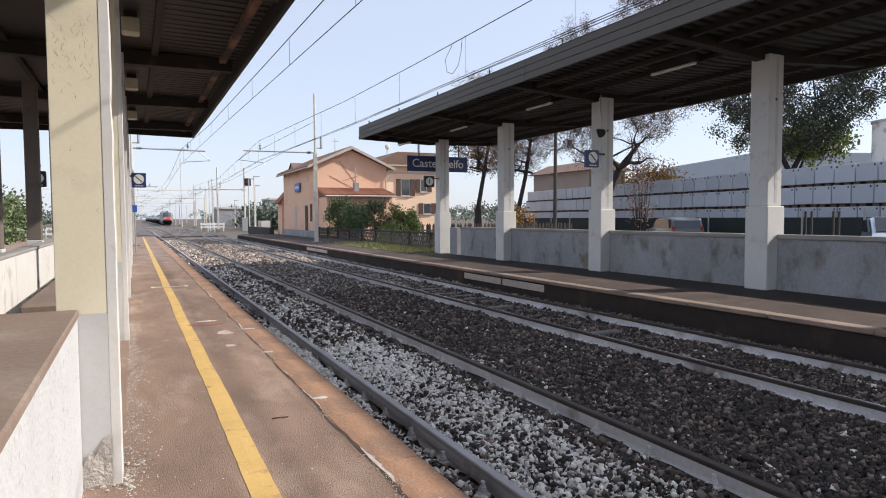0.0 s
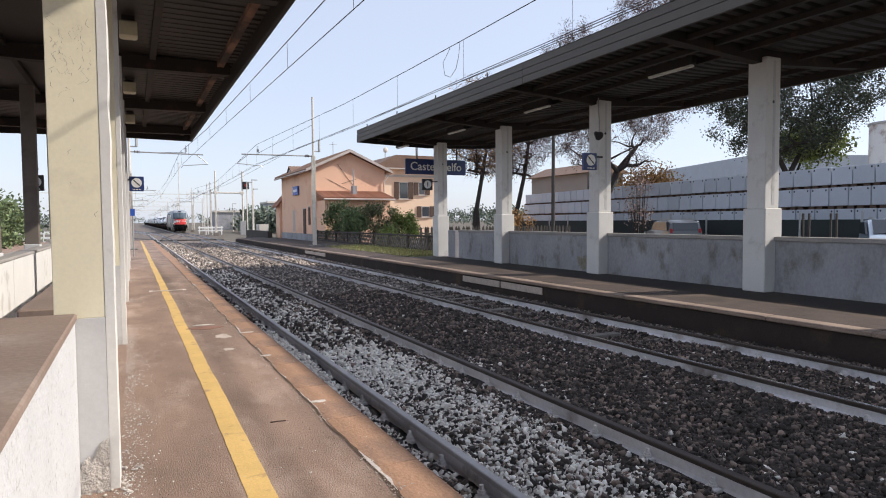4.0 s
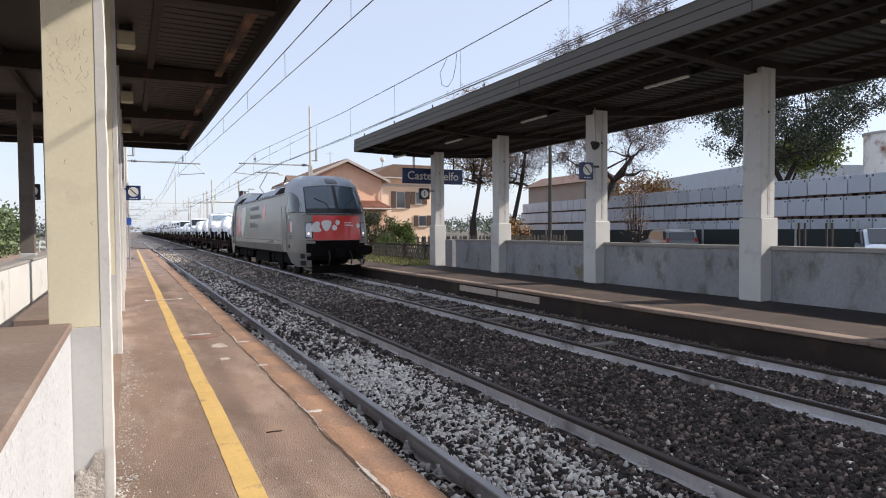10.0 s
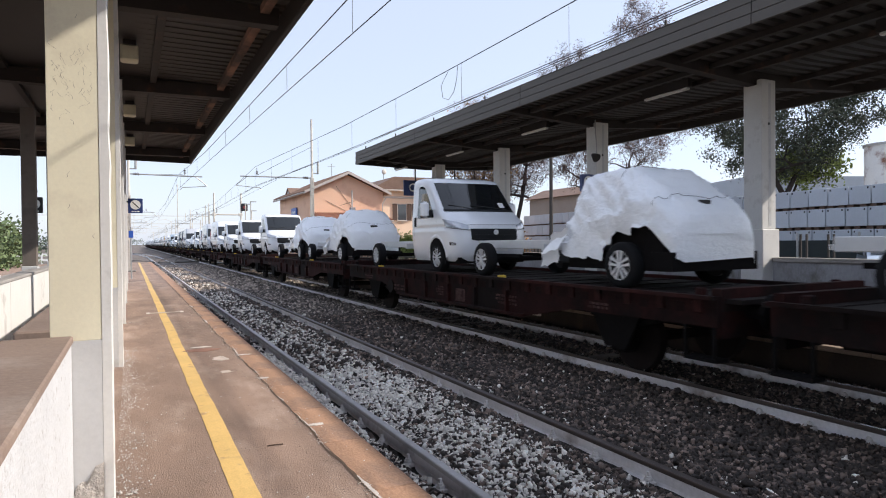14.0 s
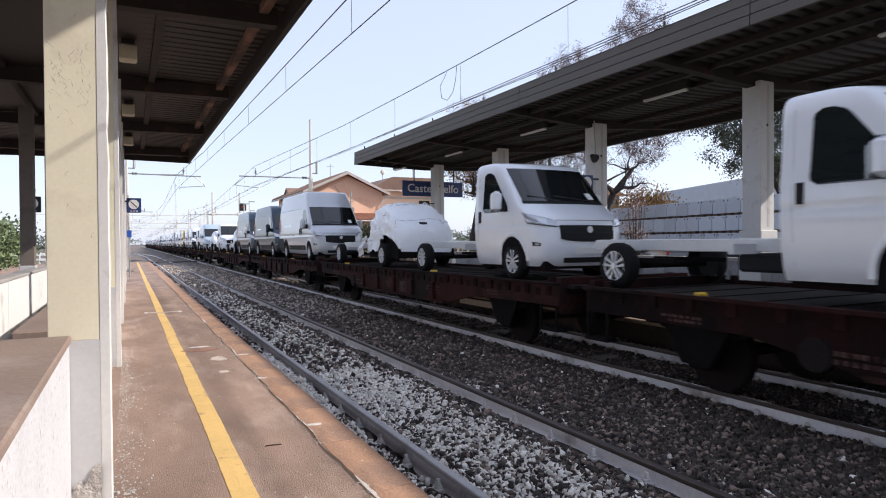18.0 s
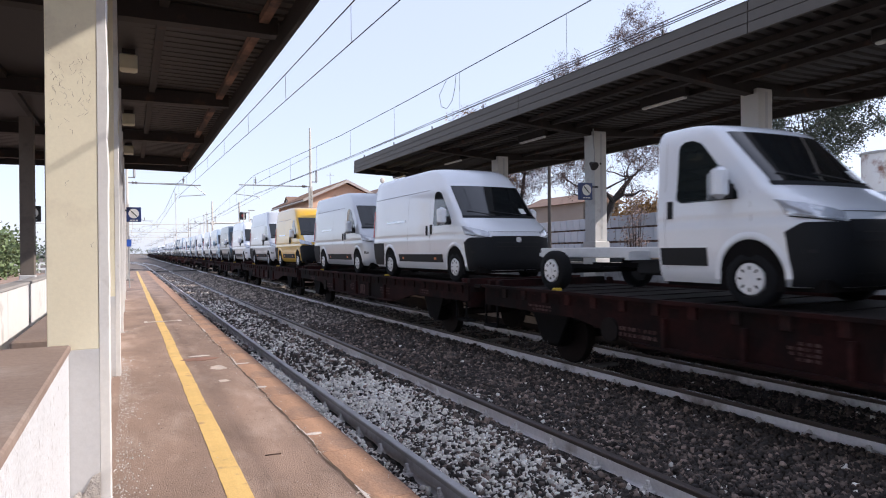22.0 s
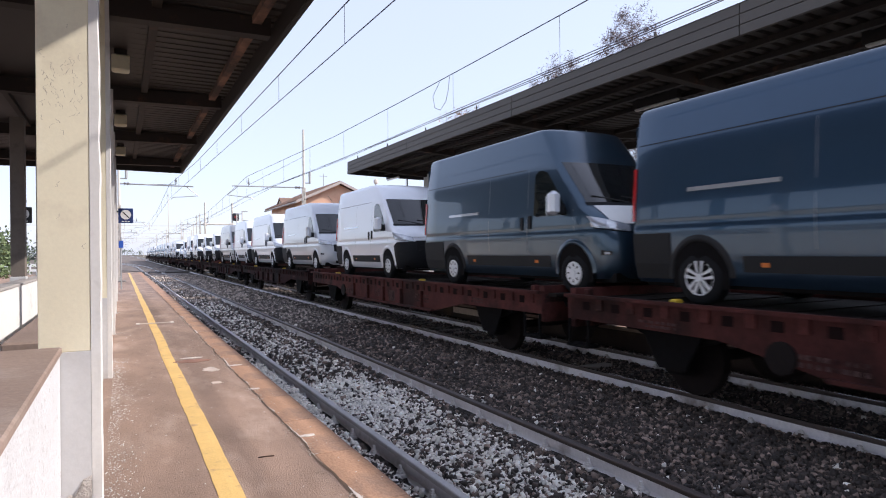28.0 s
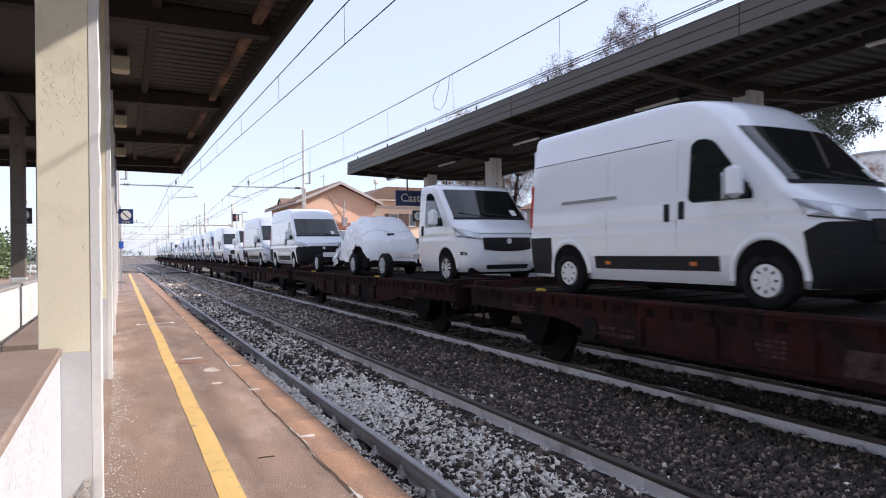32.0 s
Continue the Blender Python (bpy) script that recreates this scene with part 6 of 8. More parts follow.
def lerp(table, x, col=1):
    if x <= table[0][0]:
        return table[0][col]
    for a, b in zip(table, table[1:]):
        if x <= b[0]:
            s = (x - a[0]) / (b[0] - a[0])
            return a[col] + (b[col] - a[col]) * s
    return table[-1][col]


def sc(p):
    """Scales a point of a vehicle."""
    return (p[0] * SX, p[1] * SY, p[2] * SZ)


class Shell:
    """The outer skin of a van or cab, by its rounded plan at each height."""

    def __init__(self, height, rear):
        self.T, roof = ROOFS[height]
        self.fr = FRONT + roof
        self.rear = rear
        self.widths, self.bend, self.plan, self.edge, self.turn, self.fit = WIDTHS, BEND, PLAN, 0.12, 0.13, sc
        if height == 3:
            self.edge, self.turn = 0.08, 0.10
            self.bend = BEND[:7] + [(2.2, 0.24), (2.5, 0.27), (2.8, 0.27)]

    def top(self, y):
        return self.T

    def half(self, z):
        e = self.edge
        if z <= self.T - e:
            return lerp(self.widths, z)
        s = min(1.0, (z - self.T + e) / e)
        return lerp(self.widths, self.T - e) - self.turn * (1 - math.sqrt(1 - s * s))

    def wide(self, y, z):
        y0, d = lerp(self.fr, z), lerp(self.bend, z)
        s = min(1.0, max(0.0, (y0 + d - y) / d))
        return self.half(z) * max(0.0, 1 - s ** self.plan) ** (1 / self.plan)

    def at(self, v, z, off=0.0, lift=0.0):
        """A point of the front: v from -1 (one flank) over 0 (middle) to 1."""
        y0, d, w = lerp(self.fr, z), lerp(self.bend, z), self.half(z)
        a = abs(v) * math.pi / 2
        s, c = math.sin(a), math.cos(a)
        x = math.copysign(w * s ** (2 / self.plan) + off * s, v)
        return self.fit((x, y0 + d * (1 - max(c, 0.0) ** (2 / self.plan)) - off * c, z + lift))

    def contour(self, z):
        w, y0, d = self.half(z), lerp(self.fr, z), lerp(self.bend, z)
        y1 = self.rear - 0.3 * max(0.0, z - self.T + 0.12)
        left = [self.fit((-w + 0.06, y1, z)), self.fit((-w + 0.015, y1 - 0.02, z)), self.fit((-w, y1 - 0.07, z))]
        for i in range(1, 10):
            left.append(self.fit((-w, y1 - 0.07 + (y0 + d - y1 + 0.07) * i / 10, z)))
        n = 11
        arc = [self.at(-1 + k / n, z) for k in range(n)]
        half = left + arc
        return half + [self.at(0.0, z)] + [(-x, y, q) for x, y, q in half[::-1]]

    def skin(self):
        zs = [0.25, 0.28, 0.34, 0.42, 0.52, 0.64, 0.78, 0.88, 0.945, 0.965, 1.0, 1.03, 1.048, 1.08, 1.12, 1.17, 1.22, 1.27, 1.32, 1.355, 1.38, 1.5, 1.65, 1.8, 1.95, 2.05]
        e = self.edge
        if self.T > 2.3:
            zs += [2.1, 2.17, 2.24] + [z for z in (2.31, 2.38, 2.45, 2.52) if z < self.T - e - 0.03]
        zs += [self.T - e + e * math.sin(radians(a)) for a in (0, 18, 36, 52, 66, 78, 86, 90)]
        rows = [self.contour(z) for z in sorted(zs)]
        ge = Geo().grid(rows)
        ge.grid([[r[0] for r in rows], [r[-1] for r in rows]])
        last = rows[-1]
        my = sum(p[1] for p in last) / len(last)
        crown = [(p[0] * 0.5, my + (p[1] - my) * 0.8, p[2] + 0.012) for p in last]
        ge.grid([last, crown])
        ge.add(crown, [tuple(range(len(crown)))])
        return ge

    def strip(self, side, z0, z1, ya, yb, off, nz=5, ny=5):
        """A patch on one flank, between heights z0 and z1 and the lengths ya(z), yb(z)."""
        rows = []
        for i in range(nz + 1):
            z = z0 + (z1 - z0) * i / nz
            a, b = ya(z), yb(z)
            rows.append([self.fit((side * (self.wide(a + (b - a) * j / ny, z) + off), a + (b - a) * j / ny, z)) for j in range(ny + 1)])
        ge = Geo().grid(rows)
        inner = [[(p[0] - side * 0.02, p[1], p[2]) for p in r] for r in rows]
        for edge in (rows[0], rows[-1]):
            k = 0 if edge is rows[0] else -1
            ge.grid([edge, inner[k]])
        ge.grid([[r[0] for r in rows], [r[0] for r in inner]])
        ge.grid([[r[-1] for r in rows], [r[-1] for r in inner]])
        return ge

    def front(self, v0, v1, z0, z1, off, nv=14, nz=6, lift=0.0):
        """A patch on the front between two places across it; z0 and z1 may depend on v. Its rim turns inwards."""
        za = z0 if callable(z0) else lambda v: z0
        zb = z1 if callable(z1) else lambda v: z1
        rows = []
        for i in range(nz + 1):
            rows.append([self.at(v, za(v) + (zb(v) - za(v)) * i / nz, off, lift) for v in (v0 + (v1 - v0) * j / nv for j in range(nv + 1))])
        ge = Geo().grid(rows)
        rim = [rows[0], [r[-1] for r in rows], rows[-1][::-1], [r[0] for r in rows][::-1]]
        for line in rim:
            ge.grid([line, [(p[0] * 0.985, p[1] + off + 0.012, p[2]) for p in line]])
        return ge


def wheel_meshes(star):
    tyre, rim = Geo(), Geo()
    n = 22
    rings = []
    for r, x in ((0.22, 0.0), (0.30, 0.0), (0.33, -0.02), (0.345, -0.05), (0.345, -0.16), (0.33, -0.2)):
        rings.append([(-x, r * math.cos(2 * math.pi * i / n), r * math.sin(2 * math.pi * i / n)) for i in range(n + 1)])
    tyre.grid(rings)
    rim.cyl((0.03, 0, 0), (0.06, 0, 0), 0.225, 20)
    spokes = Geo()
    if star:
        for k in range(5):
            m = pose(0, 0, 0, 72 * k, 0, 0)
            for q in (-1, 1):
                spokes.prism([(q * 0.012, 0.03), (q * 0.030, 0.03), (q * 0.072, 0.214), (q * 0.028, 0.218)], "x", 0.0, 0.03)
                spokes.v[-8:] = [tuple(m @ Vector(p)) for p in spokes.v[-8:]]
        spokes.cyl((-0.01, 0, 0), (0.03, 0, 0), 0.05, 14)
        spokes.grid([[(xx, rr * math.cos(2 * math.pi * i / 24), rr * math.sin(2 * math.pi * i / 24)) for i in range(25)] for rr, xx in ((0.206, 0.03), (0.210, 0.004), (0.219, 0.004), (0.222, 0.03))])
    else:
        spokes.cyl((0.0, 0, 0), (0.03, 0, 0), 0.185, 20, 0.20)
        for k in range(8):
            m = pose(0, 0, 0, 45 * k, 0, 0)
            rim.box(-0.005, 0.001, -0.013, 0.013, 0.105, 0.150, m=m)
            spokes.box(-0.004, 0.0, -0.006, 0.006, 0.05, 0.10, m=m)
        spokes.cyl((-0.015, 0, 0), (0.0, 0, 0), 0.05, 12)
    out = []
    for ge, m, nm in ((tyre, M_TYRE, "tyre"), (rim, M_TRIM, "rim_well"), (spokes, M_RIM, "rim")):
        ge.v = [(x * 0.945, y * 0.93, z * 0.93) for x, y, z in ge.v]
        out.append(ge.mesh(nm, m, smooth=nm == "tyre"))
    return out


WHEELS = {True: wheel_meshes(True), False: wheel_meshes(False)}


def add_wheel(parent, side, y, star):
    w = part("wheel", WHEELS[star][0], None, parent, at=pose(side * 0.957, y * SY, 0.32, 0, 0, 0 if side < 0 else 180))
    part("rim_well", WHEELS[star][1], None, w)
    part("rim", WHEELS[star][2], None, w, "spoked alloy rim" if star else "pale hub cap")
    return w


# flat dark sheet on the flank, painting the shade inside the wheel opening
def arch(shell, side, y, r=0.425):
    ring = [(y + r * math.cos(radians(a)), 0.34 + r * 1.02 * math.sin(radians(a))) for a in range(-8, 189, 14)]
    ring += [(y - r, 0.2), (y + r, 0.2)]
    vs = [sc((side * (max(shell.wide(a, max(b, 0.4)), 0.9) + 0.006), a, b)) for a, b in ring]
    c = sc((side * (shell.wide(y, 0.6) + 0.008), y, 0.4))
    return Geo().add(vs + [c], [(i, (i + 1) % len(vs), len(vs)) for i in range(len(vs))])


def arch_lip(shell, side, y, r=0.425):
    """The rolled body-coloured rim round a wheel opening."""
    rows = []
    for rr, off in ((r - 0.01, 0.004), (r + 0.008, 0.022), (r + 0.035, 0.024), (r + 0.075, 0.002)):
        rows.append([sc((side * (max(shell.wide(y + rr * math.cos(radians(a)), max(0.34 + rr * math.sin(radians(a)), 0.4)), 0.9) + off), y + rr * math.cos(radians(a)), 0.34 + rr * 1.02 * math.sin(radians(a)))) for a in range(-4, 185, 8)])
    return Geo().grid(rows)


PROTO = {}


def front_end(t, shell, paint, black_bumper, film=False):
    """What every cab has at its front."""
    part("windscreen", shell.front(-0.70, 0.70, 1.385, min(2.075, shell.T - 0.16), 0.006, 20, 8, 0.006), M_VGLASS, t, "dark tinted windscreen", smooth=True)
    part("cowl", shell.front(-0.72, 0.72, 1.345, 1.395, 0.008, 16, 2, 0.004), M_PLASTIC, t, "black cowl below the windscreen", smooth=True)
    part("wiper", Geo().tube([shell.at(0.40, 1.40, 0.03), shell.at(-0.12, 1.50, 0.03)], 0.011, 5).tube([shell.at(-0.08, 1.40, 0.03), shell.at(-0.52, 1.50, 0.03)], 0.011, 5), M_STRAP, t)
    part("document_sheet", shell.front(0.30, 0.42, 1.44, 1.56, 0.012, 3, 3, 0.010), M_SIGNW, t, "white paper behind the windscreen")
    part("bumper", shell.front(-0.99, 0.99, 0.255, (lambda v: 0.93 - 0.10 * max(0, abs(v) - 0.8) / 0.2) if black_bumper else 0.66, 0.014 if black_bumper else 0.008, 26, 6), M_PLASTIC if black_bumper else paint, t,
         "unpainted black bumper" if black_bumper else "painted bumper", smooth=True)
    part("grille_panel", shell.front(-0.33, 0.33, lambda v: 0.67 + 0.05 * (abs(v) / 0.33) ** 2, lambda v: 0.955, 0.024, 14, 4), M_PLASTIC, t, "black grille", smooth=True)
    for k in range(2):
        part("grille_bar", shell.front(-0.27, 0.27, 0.73 + k * 0.09, 0.745 + k * 0.09, 0.036, 10, 1), M_TRIM, t)
    part("badge", Geo().cyl(shell.at(0, 0.88, 0.03), shell.at(0, 0.88, 0.05), 0.055, 16), M_RIM, t, "plain round badge")
    part("lower_intake", shell.front(-0.30, 0.30, 0.31, 0.40, 0.020, 8, 1), M_PLASTIC if black_bumper else M_TRIM, t, "dark lower intake")
    if not black_bumper:
        part("plate_panel", shell.front(-0.15, 0.15, 0.46, 0.575, 0.022, 6, 1), M_SIGNW, t, "blank plate panel")
    if film:
        part("bonnet_film", shell.front(-0.60, 0.60, 1.045, 1.335, 0.006, 16, 6, 0.008), M_SIGNW, t, "white protective film on the bonnet", smooth=True)
    else:
        part("bonnet_seam", shell.front(-0.66, 0.66, 1.035, 1.043, 0.004, 16, 1, 0.002), M_TRIM, t)
    for s in (-1, 1):
        zlo = lambda v: 0.935 + 0.075 * max(0.0, (abs(v) - 0.36) / 0.60)
        zhi = lambda v: 1.01 + 0.17 * max(0.0, (abs(v) - 0.36) / 0.60) ** 0.6
        lamp = part("headlight", shell.front(s * 0.37, s * 0.965, zlo, zhi, 0.012, 12, 4, 0.004), M_HEADLAMP, t, "clear swept-back headlight", smooth=True)
        part("reflector", shell.front(s * 0.52, s * 0.66, lambda v: zlo(v) + 0.02, lambda v: zhi(v) - 0.025, 0.017, 4, 2, 0.004), M_CHROME, lamp, "bright reflector")
        part("light_strip", shell.front(s * 0.42, s * 0.94, lambda v: zlo(v) + 0.006, lambda v: zlo(v) + 0.022, 0.017, 10, 1, 0.004), M_CHROME, lamp, "thin light strip")
        part("headlight_mask", shell.front(s * 0.30, s * 0.93, lambda v: zlo(v) - 0.014, lambda v: zlo(v) - 0.002, 0.014, 10, 1), M_PLASTIC, t)
        fog = part("fog_recess", shell.front(s * 0.66, s * 0.84, 0.60, lambda v: 0.655 + 0.10 * (abs(v) - 0.66), 0.020, 6, 2), M_TRIM if not black_bumper else M_PLASTIC, t)
        part("fog_lamp", shell.front(s * 0.69, s * 0.78, 0.612, 0.648, 0.025, 4, 1), M_HEADLAMP if not black_bumper else M_TRIM, fog)
        za, zb = 1.225, 1.985

        def back(z, za=za, zb=zb):
            c = min(1.0, max(0.0, (0.09 - min(z - za, zb - z)) / 0.09))
            return 1.06 - 0.09 * (1 - math.sqrt(1 - c * c)) - 0.03 * (z - za)

        def fore(z, za=za, zb=zb):
            c = min(1.0, max(0.0, (0.10 - (zb - z)) / 0.10))
            return 0.14 + max(0.0, z - 1.30) * 0.86 + 0.10 * (1 - math.sqrt(1 - c * c))

        pane = part("side_window", shell.strip(s, za, zb, fore, back, 0.008, 18, 6), M_VSIDE, t, "dark side window", smooth=True)
        part("window_bar", shell.strip(s, za + 0.02, 1.62, lambda z: 0.40, lambda z: 0.43, 0.013, 3, 1), M_PLASTIC, pane)
        mir = part("mirror", Geo().box(s * 1.19 - 0.10, s * 1.19 + 0.10, 0.16, 0.34, 1.22, 1.60, c=0.055), None, t, "large door mirror", smooth=True)
        mir.data.materials.append(PAINTS["white"] if black_bumper or film else paint)
        mir.data.transform(Matrix.Diagonal((SX, SY, SZ, 1)))
        part("mirror_arm", Geo().box(*(sorted((s * 0.99 * SX, s * 1.13 * SX))), 0.20 * SY, 0.34 * SY, 1.24 * SZ, 1.40 * SZ), M_TRIM, mir)
        part("mirror_glass", Geo().box(s * 1.125 - 0.08, s * 1.125 + 0.08, 0.322, 0.328, 1.19, 1.48), M_CHROME, mir)
        part("door_handle", shell.strip(s, 1.04, 1.26, lambda z: 1.12, lambda z: 1.20, 0.02, 2, 2), M_PLASTIC, t, "black upright handle")
        part("door_seam", shell.strip(s, 0.40, 2.02, lambda z: 1.249, lambda z: 1.254, 0.001, 6, 1), M_GAP, t)
        part("door_seam", shell.strip(s, 0.66, 1.30, lambda z: -0.02 - (1.28 - z) * 0.05, lambda z: -0.015 - (1.28 - z) * 0.05, 0.001, 4, 1), M_GAP, t)


def van_proto(height, wb, paint_key, black_bumper, star):
    key = ("van", height, wb, paint_key, black_bumper, star)
    if key in PROTO:
        return PROTO[key]
    paint = PAINTS[paint_key]
    rear = wb + (1.38 if wb > 3.9 and height == 3 else 1.02 if wb < 3.7 else 1.11 if star else 1.22)
    sh = Shell(height, rear)
    words = {"white": "white", "silver": "silver grey", "grey": "metallic grey", "ice": "pale blue-silver", "slate": "dark slate blue", "black": "glossy black", "blue": "deep blue", "yellow": "bright yellow"}[paint_key]
    roof = {2: "high", 3: "extra high"}[height]
    size = "long" if wb > 3.9 else "medium"
    t = thing("panel_van", pose(0, 0, 0), f"{words} {size} panel van with {roof} roof{' and black bumper' if black_bumper else ''}", "van", "vans carried by the train")
    part("body", sh.skin(), paint, t, smooth=True)
    front_end(t, sh, paint, black_bumper, paint_key in ("yellow", "slate"))
    for s in (-1, 1):
        for y in (0, wb):
            arc = part("wheel_arch", arch(sh, s, y), M_UNDER, t, "wheel opening, its shade painted as a flat dark sheet")
            part("arch_lip", arch_lip(sh, s, y), paint if y == 0 else M_TRIM if wb > 3.9 else paint, arc, smooth=True)
            add_wheel(t, s, y, star)
        part("rub_strip", sh.strip(s, 0.41, 0.59, lambda z: 0.62, lambda z: wb - 0.62, 0.014, 2, 6), M_TRIM, t, "dark side rub strip")
        part("rear_corner_trim", sh.strip(s, 0.30, 0.88, lambda z: wb + 0.44, lambda z: rear - 0.02, 0.012, 3, 3), M_TRIM, t, "grey corner moulding")
        for y in (0.95, wb - 0.95):
            part("marker_lamp", sh.strip(s, 0.47, 0.52, lambda z, y=y: y, lambda z, y=y: y + 0.10, 0.018, 1, 1), M_AMBER, t, "amber side marker")
        part("swage_line", sh.strip(s, 2.045, 2.055, lambda z: 1.35, lambda z: rear - 0.1, 0.003, 1, 8), M_TRIM, t)
        part("panel_seam", sh.strip(s, 0.42, 2.0, lambda z: min(2.55, wb - 0.55), lambda z: min(2.55, wb - 0.55) + 0.005, 0.001, 6, 1), M_GAP, t)
        part("tail_light", sh.strip(s, 1.05, 1.75, lambda z: rear - 0.055, lambda z: rear - 0.008, 0.010, 4, 1), M_REDLENS, t, "tall red tail light")
    part("slide_rail", sh.strip(-1, 1.375, 1.425, lambda z: wb - 1.1, lambda z: wb + 0.16, 0.016, 1, 6), M_CHROME, t, "bright sliding door rail")
    part("door_handle", sh.strip(-1, 1.02, 1.24, lambda z: 1.36, lambda z: 1.44, 0.02, 2, 2), M_PLASTIC, t, "black upright handle")
    part("underbody", Geo().box(-0.85 * SX, 0.85 * SX, -0.8 * SY, (rear - 0.1) * SY, 0.2, 0.33), M_UNDER, t)
    for s in (-1, 1):
        a, b = sorted((s * 0.90 * SX, s * 0.008))
        part("rear_door", Geo().box(a, b, (rear + 0.002) * SY, (rear + 0.03) * SY, 0.42 * SZ, (sh.top(rear) - 0.22) * SZ, c=0.01), paint, t)
    PROTO[key] = t
    return t


def chassis_parts(t, wb, star, y0=1.35):
    """Ladder frame, axle and rear wheels behind a cab."""
    fr = (wb + 1.05)
    for s in (-1, 1):
        part("frame_rail", Geo().box(s * 0.40 - 0.04, s * 0.40 + 0.04, y0 * SY, fr * SY, 0.52, 0.68, c=0.01), M_CHASSIS, t, "pale grey frame rail")
        add_wheel(t, s, wb, star)
        part("bracket", Geo().box(s * 0.62 - 0.2, s * 0.62 + 0.2, (y0 + 0.75) * SY, (y0 + 0.83) * SY, 0.50, 0.62), M_CHASSIS, t)
    k = y0 + 0.3
    while k < fr:
        part("cross_member", Geo().box(-0.40, 0.40, k * SY, (k + 0.07) * SY, 0.56, 0.66), M_CHASSIS, t)
        k += 0.72
    part("axle", Geo().cyl((-0.8, wb * SY, 0.32), (0.8, wb * SY, 0.32), 0.05, 10), M_UNDER, t)
    for a in (-0.5, 0.44):
        part("leaf_spring", Geo().box(a, a + 0.06, (wb - 0.7) * SY, (wb + 0.7) * SY, 0.36, 0.42), M_UNDER, t)
    part("fuel_tank", Geo().box(-0.36, 0.3, (y0 + 0.2) * SY, (y0 + 1.1) * SY, 0.28, 0.5, c=0.03), M_PLASTIC, t)
    part("tail_lamp_bar", Geo().box(-0.45, 0.45, fr * SY, (fr + 0.03) * SY, 0.54, 0.6), M_CHASSIS, t)


def cab_proto(wb, black_bumper, star):
    key = ("cab", wb, black_bumper, star)
    if key in PROTO:
        return PROTO[key]
    sh = Shell(1, 1.42)
    t = thing("chassis_cab", pose(0, 0, 0), f"white chassis cab truck with bare pale frame{' and black bumper' if black_bumper else ''}", "truck", "trucks carried by the train")
    part("body", sh.skin(), PAINTS["white"], t, smooth=True)
    front_end(t, sh, PAINTS["white"], black_bumper)
    for s in (-1, 1):
        arc = part("wheel_arch", arch(sh, s, 0), M_UNDER, t, "wheel opening, its shade painted as a flat dark sheet")
        part("arch_lip", arch_lip(sh, s, 0), PAINTS["white"], arc, smooth=True)
        add_wheel(t, s, 0, star)
        if black_bumper:
            part("rub_strip", sh.strip(s, 0.46, 0.68, lambda z: 0.60, lambda z: 1.34, 0.014, 2, 4), M_TRIM, t, "black side moulding")
    part("rear_window", Geo().box(-0.6, 0.6, 1.422 * SY, 1.436 * SY, 1.35, 1.8), M_VSIDE, t)
    part("underbody", Geo().box(-0.8, 0.8, -0.75, 1.3, 0.2, 0.33), M_UNDER, t)
    chassis_parts(t, wb, star)
    PROTO[key] = t
    return t


